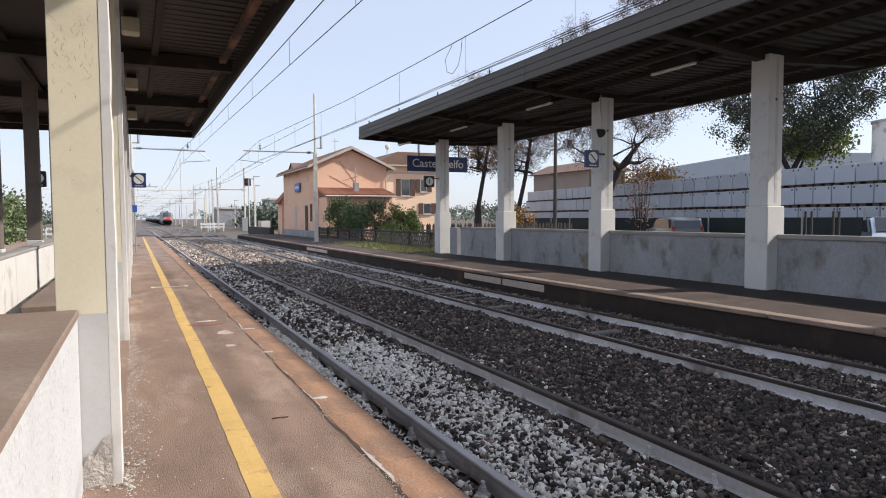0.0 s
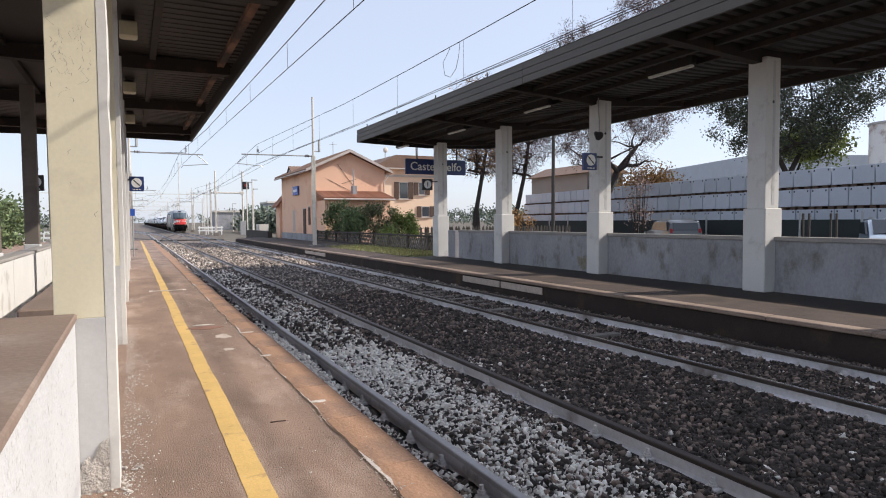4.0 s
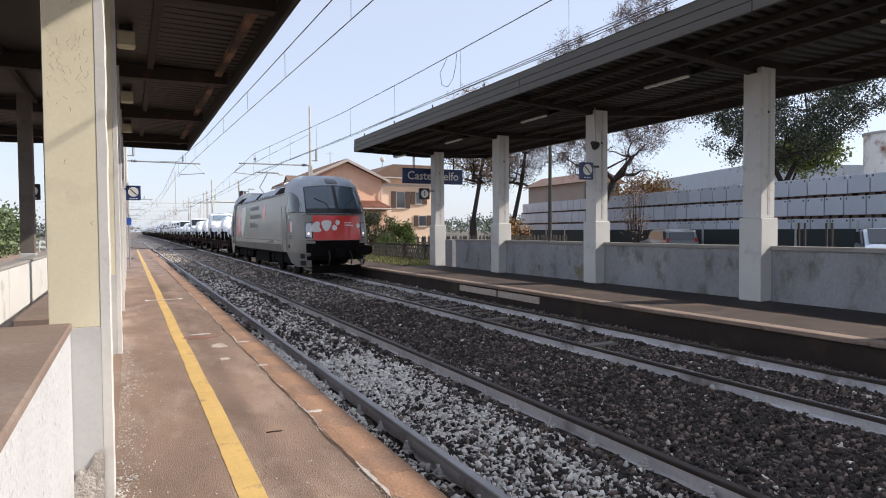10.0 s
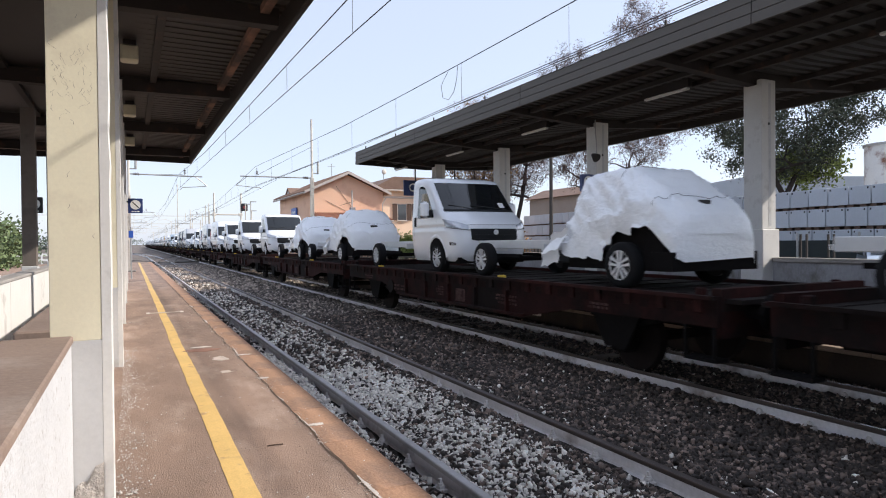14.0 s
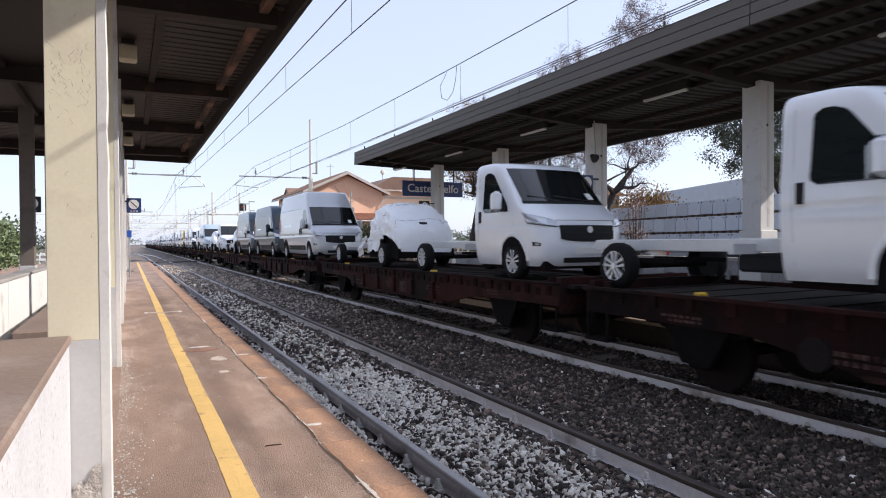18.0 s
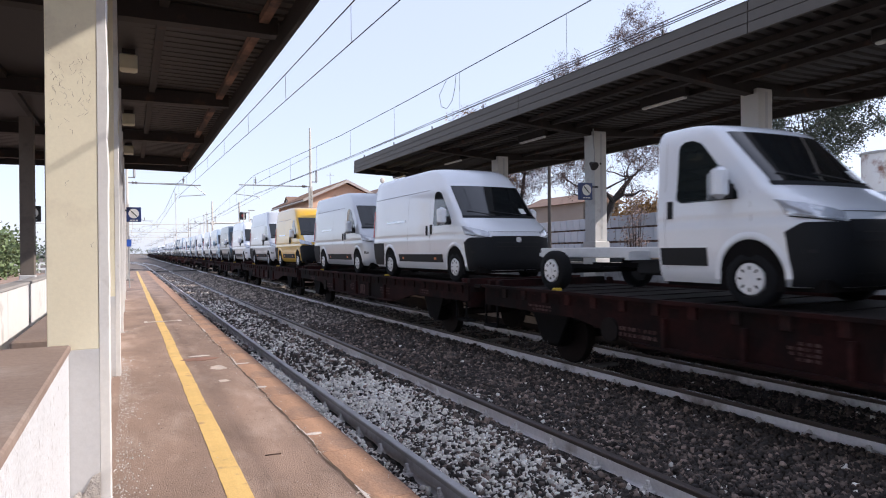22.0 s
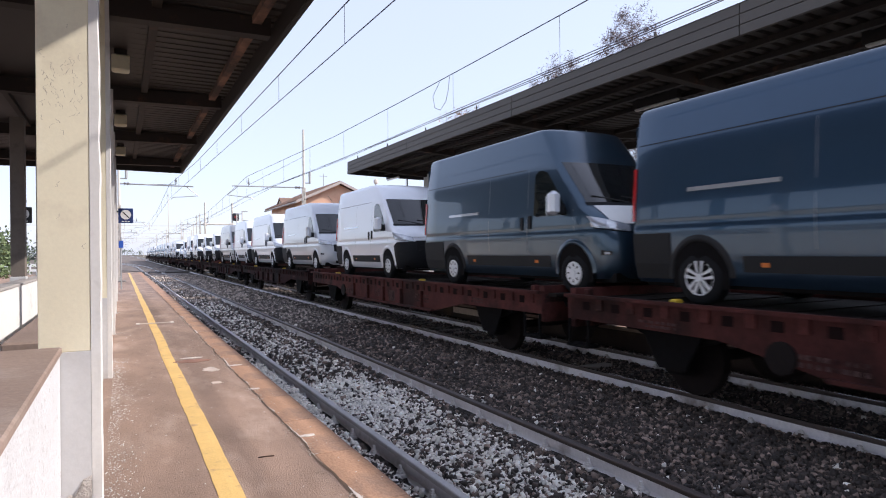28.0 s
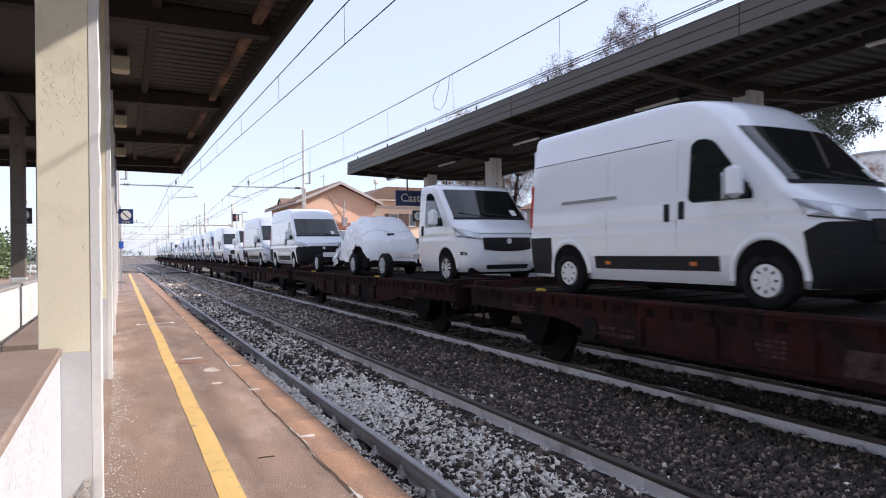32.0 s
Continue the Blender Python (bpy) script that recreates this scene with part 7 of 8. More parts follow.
def wrap_proto(kind, wb, star, seed):
    key = ("wrap", kind, wb, star, seed)
    if key in PROTO:
        return PROTO[key]
    tall = kind == "tall"
    t = thing("wrapped_chassis", pose(0, 0, 0), ("tall " if tall else "low ") + "chassis truck cab wrapped in crumpled white sheeting", "truck", "wrapped trucks carried by the train")
    if tall:
        prof = [(-1.0, 0.85, 0.80), (-0.95, 1.08, 0.88), (-0.7, 1.22, 0.97), (-0.35, 1.42, 1.02), (-0.1, 1.75, 1.02), (0.2, 2.02, 1.0), (0.55, 2.22, 1.0), (1.0, 2.26, 1.0), (1.35, 2.20, 1.0), (1.45, 1.9, 0.98)]
    else:
        prof = [(-0.96, 0.78, 0.70), (-0.90, 1.00, 0.82), (-0.72, 1.18, 0.92), (-0.45, 1.33, 0.97), (-0.15, 1.57, 0.97), (0.1, 1.72, 0.96), (0.5, 1.78, 0.95), (0.9, 1.74, 0.95), (1.15, 1.66, 0.97), (1.3, 1.3, 0.98), (1.42, 0.95, 0.97)]
    if tall:
        cabs = Shell(1, 1.42)
        rows = []
        for z in [0.40 + 0.0275 * k for k in range(60)] + [2.08 + 0.17 * math.sin(radians(a)) for a in (4, 16, 28, 40, 52, 64, 76, 86)]:
            row = []
            for x, y, zz in cabs.contour(max(z, 0.26)):
                zz = max(zz, 0.92 * math.sqrt(max(0.0, 1 - ((y + 0.22) / 0.68) ** 2))) if abs(x) > 0.6 else zz
                f1 = 1 - 2 * abs(noise.noise((x * 1.6 + seed, y * 1.6 + zz * 0.7, zz * 1.8)))
                f2 = 1 - 2 * abs(noise.noise((x * 3.8 + 2 * seed, y * 2.6 - zz * 3, zz * 2.4)))
                f3 = 1 - 2 * abs(noise.noise((x * 8.0 - zz * 6, y * 6.0 + seed, zz * 5)))
                f4 = 1 - 2 * abs(noise.noise((x * 15 + zz * 4, y * 12 - seed, zz * 9)))
                wob = 1.0 + 0.055 * f1 + 0.05 * f2 + 0.028 * f3 + 0.012 * f4
                row.append((x * wob * 0.965, 0.2 + (y - 0.2) * wob * 0.96, zz * 0.98 + 0.03 * f1 + 0.02 + (0.07 * noise.noise((x * 3, y * 3, seed)) if z < 0.5 else 0)))
            rows.append(row)
        rows.append([(p[0] * 0.5, 0.6 + (p[1] - 0.6) * 0.6, p[2] + 0.02) for p in rows[-1]])
    else:
        rows = []
        ys = np.arange(prof[0][0], prof[-1][0] + 0.001, 0.034)
        for y in ys:
            T, k = lerp(prof, y, 1), lerp(prof, y, 2)
            zb = 0.38 + 0.10 * noise.noise((y * 3, seed, 0)) + 0.46 * math.sqrt(max(0.0, 1 - ((y + 0.22) / 0.66) ** 2))
            row = []
            n = 60
            for j in range(n + 1):
                a = math.pi * j / n
                cx = -math.cos(a)
                x = math.copysign(abs(cx) ** 0.42, cx) * 0.985 * k
                s = math.sin(a) ** 0.62
                z = zb + (T - zb) * s
                x *= 1 - 0.13 * (z / 2.3) ** 2
                f1 = 1 - 2 * abs(noise.noise((x * 1.5 + seed, y * 1.6 + z * 0.7, z * 1.7)))
                f2 = 1 - 2 * abs(noise.noise((x * 3.6 + 2 * seed, y * 2.6 - z * 3, z * 2.4)))
                f3 = 1 - 2 * abs(noise.noise((x * 8.0 - z * 6, y * 6.0 + seed, z * 5)))
                f4 = 1 - 2 * abs(noise.noise((x * 15 + z * 4, y * 12 - seed, z * 9)))
                wob = 0.055 * f1 + 0.05 * f2 + 0.028 * f3 + 0.012 * f4 - 0.045
                row.append(sc((x * (0.965 + wob), 0.2 + (y - 0.2) * 0.96 + wob * 0.6, z * 0.975 + wob * 1.2)))
            rows.append(row)
    ge = Geo().grid(rows)
    if tall:
        ge.grid([[r[0] for r in rows], [r[-1] for r in rows]])
        ge.add(rows[-1], [tuple(range(len(rows[-1])))])
    else:
        ge.add(rows[0], [tuple(range(len(rows[0])))]).add(rows[-1], [tuple(range(len(rows[-1]) - 1, -1, -1))])
    part("sheeting", ge, M_WRAP, t, "crumpled white sheeting", smooth=True)
    if tall:
        ties = [[(p[0] * 1.01, p[1] - 0.008, p[2]) for p in rows[k][13:-13]] for k in (28, 42)]
        hood = rows[28][len(rows[14]) // 2]
    else:
        ties = [[(p[0] * 1.01, p[1], p[2] + 0.008) for p in rows[int((yy - prof[0][0]) / 0.034)][10:-10]] for yy in (-0.55, 0.2)]
        hood = rows[int((-0.68 - prof[0][0]) / 0.034)][30]
    for pts in ties:
        part("strap", Geo().tube(pts, 0.003, 4), M_STRAP, t, "thin black tie")
    part("opening", Geo().box(hood[0] - 0.12, hood[0] + 0.10, hood[1] - 0.03, hood[1] + 0.03, hood[2] - 0.04, hood[2] + 0.035, c=0.01), M_STRAP, t, "small dark opening in the sheeting")
    sh = Shell(1, 1.42)
    if tall:
        part("clear_film", sh.front(-0.5, 0.5, 1.62, 2.0, 0.085, 12, 6, 0.05), M_FILM, t, "blue-grey clear film over the windscreen", smooth=True)
        part("clear_film", sh.strip(-1, 1.40, 1.95, lambda z: 0.42 + (z - 1.4) * 0.8, lambda z: 0.95, 0.075, 3, 3), M_FILM, t, "clear film over the side window", smooth=True)
    for s in (-1, 1):
        w = add_wheel(t, s, 0, star)
        a, b = sorted((s * 0.42, s * 0.76))
        part("wheel_housing", Geo().box(a, b, -0.66, 0.42, 0.36, 0.88, c=0.05), M_UNDER, t, "dark wheel housing below the torn sheeting")
    flap = [[(-0.97 + 0.05 * math.sin(k * 1.7) - 0.05 * k / 5, 1.10 + 0.09 * j + 0.05 * k, 0.86 - 0.105 * k - 0.02 * j + 0.02 * math.sin(j * 2.1 + k)) for j in range(6)] for k in range(6)]
    part("sheet_flap", Geo().grid(flap), M_WRAP, t, "loose hanging end of the sheeting", smooth=True)
    part("underbody", Geo().box(-0.8, 0.8, -0.8, 1.3, 0.25, 0.5), M_UNDER, t)
    chassis_parts(t, wb, star, 1.3)
    PROTO[key] = t
    return t


# flat wagons
WPITCH = 13.305


def wagon_proto():
    L = WPITCH - 0.62
    t = thing("flat_wagon", pose(0, 0, 0), "red-brown flat wagon with ribbed side sills and grimy deck", "wagon", "wagons of the train")
    h = L / 2
    T = 1.09                        # deck level
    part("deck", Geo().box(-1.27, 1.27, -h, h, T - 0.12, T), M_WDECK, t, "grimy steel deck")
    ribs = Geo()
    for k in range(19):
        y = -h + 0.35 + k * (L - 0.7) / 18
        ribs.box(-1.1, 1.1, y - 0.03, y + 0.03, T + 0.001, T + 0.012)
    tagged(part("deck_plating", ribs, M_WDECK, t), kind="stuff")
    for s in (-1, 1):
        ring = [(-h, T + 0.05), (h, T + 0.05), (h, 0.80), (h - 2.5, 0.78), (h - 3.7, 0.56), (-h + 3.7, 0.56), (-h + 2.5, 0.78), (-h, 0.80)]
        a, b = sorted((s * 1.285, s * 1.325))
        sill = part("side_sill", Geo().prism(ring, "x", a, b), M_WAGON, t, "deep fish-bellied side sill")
        a, b = sorted((s * 1.326, s * 1.40))
        part("top_flange", Geo().box(a, b, -h, h, T + 0.012, T + 0.055), M_WAGON, sill)
        part("lower_flange", Geo().box(a, b, -h + 3.7, h - 3.7, 0.55, 0.59), M_WAGON, sill)
        pock = Geo()
        y = -h + 0.25
        while y < h - 0.2:
            a, b = sorted((s * 1.326, s * 1.352))
            pock.box(a, b, y - 0.06, y + 0.06, 0.95, T + 0.010, c=0.006)
            y += 0.56
        tagged(part("pocket_strip", pock, M_WAGON, sill, "row of stake pockets"), kind="stuff")
        # slots are not cut: flat dark boxes paint the shade inside them
        notch = Geo()
        y = -h + 0.53
        while y < h - 0.3:
            a, b = sorted((s * 1.3255, s * 1.3285))
            notch.box(a, b, y - 0.07, y + 0.07, 0.94, 1.05)
            y += 0.56
        tagged(part("slot_strip", notch, M_SLOT, sill, "lashing slots, their inner shade painted as flat dark patches"), kind="stuff")
        stiff = Geo()
        for k in range(5):
            y = -h + 4.2 + k * (L - 8.4) / 4
            a, b = sorted((s * 1.326, s * 1.39))
            stiff.box(a, b, y - 0.02, y + 0.02, 0.59, 0.93)
        tagged(part("stiffening", stiff, M_WAGON, sill), kind="stuff")
        mk = Geo()
        for (y, w, z, hh, n) in ((-2.4, 0.75, 0.70, 0.18, 3), (2.3, 0.95, 0.64, 0.15, 2), (-4.6, 0.5, 0.84, 0.10, 2), (0.3, 0.35, 0.68, 0.20, 4), (4.4, 0.7, 0.82, 0.10, 2)):
            a, b = sorted((s * 1.3255, s * 1.329))
            for q in range(n):
                yy = y
                while yy < y + w * (0.7 + 0.1 * ((q * 7) % 3)):
                    mk.box(a, b, yy, yy + 0.045 + 0.02 * ((q + int(yy * 20)) % 2), z + q * hh / n, z + q * hh / n + hh / n * 0.62)
                    yy += 0.085
        tagged(part("marking", mk, M_WMARK, sill, "pale unreadable stencilled writing"), kind="stuff")
        a, b = sorted((s * 1.3255, s * 1.331))
        part("label_holder", Geo().box(a, b, -0.62, -0.25, 0.62, 0.86), M_WMARK, sill, "pale card holder")
        for y in (-h + 0.12, h - 0.12):
            part("buffer", Geo().cyl((s * 0.83, y, 0.96), (s * 0.83, y + math.copysign(0.42, y), 0.96), 0.085, 10).cyl((s * 0.83, y + math.copysign(0.40, y), 0.96), (s * 0.83, y + math.copysign(0.44, y), 0.96), 0.21, 16), M_UNDER, t)
        for y in (-h + 0.32, h - 0.32):
            part("end_stake", Geo().box(s * 1.22 - 0.05, s * 1.22 + 0.05, y - 0.05, y + 0.05, T, T + 0.13, c=0.012), M_WAGON, t)
    for y in (-h, h):
        a, b = sorted((y, y - math.copysign(0.12, y)))
        part("headstock", Geo().box(-1.28, 1.28, a, b, 0.68, 1.22), M_WAGON, t, "end beam")
        part("end_plate", Geo().box(-1.2, 1.2, min(y, y + math.copysign(0.2, y)), max(y, y + math.copysign(0.2, y)), 1.06, 1.11), M_WDECK, t)
        part("coupling_hook", Geo().box(-0.06, 0.06, min(y, y + math.copysign(0.3, y)), max(y, y + math.copysign(0.3, y)), 0.88, 1.02, c=0.02), M_UNDER, t)
        step = Geo().box(-1.36, -1.16, min(y, y - math.copysign(0.45, y)), max(y, y - math.copysign(0.45, y)), 0.42, 0.46)
        for q in (0.03, 0.42):
            ya, yb = sorted((y - math.copysign(q, y), y - math.copysign(q + 0.035, y)))
            step.box(-1.35, -1.32, ya, yb, 0.455, 0.8)
        part("step", step, M_UNDER, t, "hanging shunter's step")
    for y in (4.7, -1.4):
        part("wheel_chock", Geo().box(-1.06, -0.92, y - 0.05, y + 0.05, T, T + 0.06, c=0.015), M_YSTRAP, t, "small yellow wheel chock")
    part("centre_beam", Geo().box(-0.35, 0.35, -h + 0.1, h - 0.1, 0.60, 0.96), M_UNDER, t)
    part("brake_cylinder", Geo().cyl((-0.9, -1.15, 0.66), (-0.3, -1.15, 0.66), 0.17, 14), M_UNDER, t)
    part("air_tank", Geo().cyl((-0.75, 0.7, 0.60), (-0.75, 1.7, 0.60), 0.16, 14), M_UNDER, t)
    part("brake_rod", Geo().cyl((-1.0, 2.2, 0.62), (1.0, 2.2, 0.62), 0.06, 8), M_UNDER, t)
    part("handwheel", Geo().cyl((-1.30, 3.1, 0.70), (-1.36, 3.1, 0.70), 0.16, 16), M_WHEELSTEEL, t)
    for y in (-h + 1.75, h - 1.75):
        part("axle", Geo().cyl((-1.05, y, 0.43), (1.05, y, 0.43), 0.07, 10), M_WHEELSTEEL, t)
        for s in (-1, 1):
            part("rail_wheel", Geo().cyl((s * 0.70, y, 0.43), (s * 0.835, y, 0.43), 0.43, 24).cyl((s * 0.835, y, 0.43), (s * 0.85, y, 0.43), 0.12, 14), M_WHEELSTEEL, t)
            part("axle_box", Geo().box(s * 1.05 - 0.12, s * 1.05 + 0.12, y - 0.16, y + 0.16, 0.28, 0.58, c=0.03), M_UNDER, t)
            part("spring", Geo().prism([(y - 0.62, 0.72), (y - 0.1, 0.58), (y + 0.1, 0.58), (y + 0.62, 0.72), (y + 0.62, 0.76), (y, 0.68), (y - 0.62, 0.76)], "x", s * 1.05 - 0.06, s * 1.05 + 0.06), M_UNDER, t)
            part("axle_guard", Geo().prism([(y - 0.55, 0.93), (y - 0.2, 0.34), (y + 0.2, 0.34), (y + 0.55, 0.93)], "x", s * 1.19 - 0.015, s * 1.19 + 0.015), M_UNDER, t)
    return t


# locomotive
M_LOCO = mat("silver_grey_loco_paint", (0.25, 0.245, 0.228), 0.42, 0.10, 8, 0.6, 0.02, dirt=(0.235, 0.21, 0.18), dirt_amount=0.25, dirt_scale=0.6, coat=0.25, stretch=(1, 0.4, 1))
M_LDIRT = mat("dusty_loco_skirt", (0.155, 0.138, 0.112), 0.7, 0.3, 14, 1.2, 0.03, dirt=(0.13, 0.11, 0.09), dirt_amount=0.45, dirt_scale=0.9)
M_LROOF = mat("pale_loco_roof", (0.36, 0.40, 0.44), 0.5, 0.12, 8, 0.8, 0.02, dirt=(0.3, 0.29, 0.28), dirt_amount=0.3)
M_LRED = mat("loco_red", (0.62, 0.042, 0.035), 0.35, 0.06, 8, 1, 0, coat=0.4)
M_LGREEN = mat("loco_green", (0.175, 0.275, 0.125), 0.4, 0.06, 8, 1, 0)
M_LWHITE = mat("loco_white", (0.68, 0.68, 0.66), 0.4, 0.06, 8, 1, 0)
# pale tint paints the reflected sky into the cab glass
M_LGLASS = glass("pale_cab_windscreen", (0.085, 0.115, 0.14))
M_LTEXT = mat("loco_grey_text", (0.06, 0.06, 0.065), 0.5, 0.06, 8, 1, 0)
M_HEADLIGHT = glow("headlight_glow", (1.0, 0.88, 0.66), 0.9)
LL = 18.2


class Nose(Shell):
    """The rounded end of the locomotive, its front at y = 0; end 1 is turned round."""

    def __init__(self, end):
        self.T, self.rear = 3.95, 2.9
        self.fr = [(0.4, 0.16), (0.95, 0.04), (1.45, 0.0), (2.1, 0.06), (2.3, 0.11), (2.8, 0.38), (3.25, 0.66), (3.48, 0.86), (3.64, 1.08), (3.78, 1.40), (3.89, 1.85), (3.95, 2.4)]
        self.widths = [(0.4, 1.34), (0.95, 1.42), (1.6, 1.44), (2.6, 1.42), (3.25, 1.36), (3.9, 1.3)]
        self.bend = [(0.4, 1.25), (1.5, 1.35), (2.3, 1.5), (3.2, 1.6), (3.6, 1.4), (3.8, 1.0), (3.95, 0.4)]
        self.plan, self.edge, self.turn = 2.25, 0.71, 0.76
        self.fit = (lambda p: p) if end == 0 else (lambda p: (-p[0], LL - p[1], p[2]))

    def shell(self, zs):
        rows = [self.contour(z) for z in zs]
        ge = Geo().grid(rows)
        ge.grid([[r[0] for r in rows], [r[-1] for r in rows]])
        return ge

    def flat(self, ring, off):
        """Points (x, z) laid on the front."""
        vs = []
        for x, z in ring:
            s = min(1.0, abs(x) / self.half(z)) ** (self.plan / 2)
            vs.append(self.at(math.copysign(math.asin(s) * 2 / math.pi, x), z, off))
        return vs

    def blob(self, ring, off, n=12, m=8):
        """A closed shape of (x, z) points on the front, in level strips that follow its curve."""
        lo, hi = min(p[1] for p in ring) + 0.002, max(p[1] for p in ring) - 0.002
        rows = []
        for i in range(n + 1):
            z = (lo + hi) / 2 - (hi - lo) / 2 * math.cos(math.pi * i / n)
            cut = [a[0] + (b[0] - a[0]) * (z - a[1]) / (b[1] - a[1]) for a, b in zip(ring, ring[1:] + ring[:1]) if (a[1] <= z) != (b[1] <= z)]
            a, b = min(cut), max(cut)
            rows.append(self.flat([(a + (b - a) * j / m, z) for j in range(m + 1)], off))
        return Geo().grid(rows)


def mid_side(z0, z1, ya, yb, side, off):
    """A patch on the long flank."""
    w = [(0.92, 1.42), (1.6, 1.44), (2.6, 1.42), (3.22, 1.365)]
    zs = [z0 + (z1 - z0) * i / 3 for i in range(4)]
    return Geo().grid([[(side * (lerp(w, z) + off), y, z) for y in (ya, yb)] for z in zs])


def soft(ring):
    """Rounds the corners of a closed ring."""
    for _ in range(3):
        ring = [p for (a, b), (c, d) in zip(ring, ring[1:] + ring[:1]) for p in ((0.75 * a + 0.25 * c, 0.75 * b + 0.25 * d), (0.25 * a + 0.75 * c, 0.25 * b + 0.75 * d))]
    return ring


def blob_on_side(ring, side, off, n=14):
    """A closed shape of (y, z) points laid on the long flank, in level strips that follow its curve."""
    w = [(0.92, 1.42), (1.6, 1.44), (2.6, 1.42), (3.22, 1.365)]
    lo, hi = min(p[1] for p in ring) + 0.002, max(p[1] for p in ring) - 0.002
    rows = []
    for i in range(n + 1):
        z = (lo + hi) / 2 - (hi - lo) / 2 * math.cos(math.pi * i / n)
        cut = [a[0] + (b[0] - a[0]) * (z - a[1]) / (b[1] - a[1]) for a, b in zip(ring, ring[1:] + ring[:1]) if (a[1] <= z) != (b[1] <= z)]
        rows.append([(side * (lerp(w, z) + off), y, z) for y in (min(cut), max(cut))])
    return Geo().grid(rows)


def round_ring(x, z, rx, rz, n=16):
    return [(x + rx * math.cos(2 * math.pi * i / n), z + rz * math.sin(2 * math.pi * i / n)) for i in range(n)]


def loco_end(t, e):
    n = Nose(e)
    fit = n.fit
    cab = part("cab", n.shell([0.92, 1.1, 1.3, 1.45, 1.7, 1.95, 2.2, 2.32, 2.44]), M_LOCO, t, "grey rounded cab", smooth=True)
    zs = [2.44, 2.6, 2.8, 3.0, 3.15, 3.24] + [3.24 + 0.71 * math.sin(radians(a)) for a in (10, 20, 30, 42, 54, 66, 78, 86, 90)]
    dome = n.shell(zs)
    top = n.contour(3.95)
    dome.add(top, [tuple(range(len(top)))])
    part("dome", dome, M_LROOF, t, "pale blue-grey cab dome", smooth=True)
    part("belt_line", n.front(-0.98, 0.98, 2.425, 2.45, 0.008, 24, 1), M_TRIM, cab, "thin dark belt line")
    part("front_panel", n.front(-0.40, 0.40, 1.40, lambda v: 2.30 + 0.02 * abs(v), 0.010, 18, 5), M_LRED, t, "bright red front panel", smooth=True)
    part("handrail", Geo().tube([n.at(v / 10, 2.36, 0.05) for v in range(-6, 7)], 0.014, 6), M_STEEL, cab, "thin rail below the windscreen")
    shapes = [[(-0.74, 1.80), (-0.62, 1.72), (-0.40, 1.72), (-0.36, 1.80), (-0.44, 1.88), (-0.40, 2.00), (-0.46, 2.08), (-0.58, 2.04)],
              [(-0.38, 2.05), (-0.30, 2.10), (-0.10, 2.10), (-0.05, 2.02), (-0.12, 1.84), (-0.2, 1.74), (-0.28, 1.76), (-0.36, 1.9)],
              round_ring(0.03, 1.86, 0.085, 0.095), round_ring(0.13, 2.03, 0.075, 0.085), round_ring(0.86, 1.93, 0.07, 0.09)]
    for ring in [soft(q) if len(q) < 12 else q for q in shapes]:
        part("emblem", n.blob([((x - 0.05) * 1.15 - 0.14, (z - 1.9) * 1.12 + 1.9) for x, z in ring], 0.018), M_LWHITE, t, "white rounded emblem shape")
    for q in range(3):
        part("text_bar", n.front(0.08, 0.23 - 0.02 * q, 1.92 + q * 0.055, 1.94 + q * 0.055, 0.013, 4, 1), M_LWHITE, t)
    part("windscreen_band", n.front(-0.52, 0.52, 2.33, lambda v: 3.47 - 0.12 * abs(v), 0.010, 18, 12), M_BLACK, t, "black surround of the windscreen", smooth=True)
    for s in (-1, 1):
        part("windscreen", n.front(s * 0.02, s * 0.495, 2.56, lambda v: 3.43 - 0.12 * abs(v), 0.016, 12, 10, 0.006), M_LGLASS, t, "curved windscreen, sky reflection painted in as a pale tint", smooth=True)
        part("wiper", Geo().tube([n.at(s * 0.10, 2.46, 0.05), n.at(s * 0.14, 2.75, 0.05), n.at(s * 0.32, 2.95, 0.05)], 0.014, 5), M_STRAP, t)
        lamp = part("headlight", n.front(s * 0.425, s * 0.545, lambda v: 1.50 + 0.1 * (abs(v) - 0.42), 2.02, 0.014, 5, 3), M_HEADLAMP, t, "headlight cluster in a grey surround")
        part("surround", n.front(s * 0.412, s * 0.560, 1.47, 2.05, 0.008, 6, 3), M_TRIM, lamp)
        part("lamp", Geo().cyl(n.at(s * 0.485, 1.64, 0.014), n.at(s * 0.485, 1.64, 0.034), 0.045, 14), M_HEADLIGHT, lamp, "lit round lamp")
        part("lamp", Geo().cyl(n.at(s * 0.485, 1.86, 0.014), n.at(s * 0.485, 1.86, 0.028), 0.045, 14), M_CHROME, lamp, "unlit round lamp")
        part("buffer_ledge", n.front(s * 0.36, s * 0.62, 1.28, 1.37, 0.06, 6, 1), M_LOCO, t, "grey ledge above the buffer")
        apron = part("apron", n.front(s * 0.46, s * 0.99, lambda v: 0.40 + 0.1 * max(0, abs(v) - 0.8), 0.93, 0.006, 10, 4), M_LOCO, t, "grey lower corner apron", smooth=True)
        part("apron_side", n.strip(s, 0.50, 0.93, lambda z: 1.30, lambda z: 1.75 + (z - 0.5) * 1.3, 0.006, 3, 2), M_LOCO, apron)
        for (v0, v1, z0, z1) in ((0.59, 0.70, 0.72, 0.90), (0.57, 0.72, 0.46, 0.64)):
            part("step_recess", n.front(s * v0, s * v1, z0, z1, 0.014, 3, 1), M_STRAP, apron, "dark step recess")
        part("step_recess", n.strip(s, 1.08, 1.22, lambda z: 1.75, lambda z: 1.95, 0.010, 1, 2), M_STRAP, cab, "dark step recess")
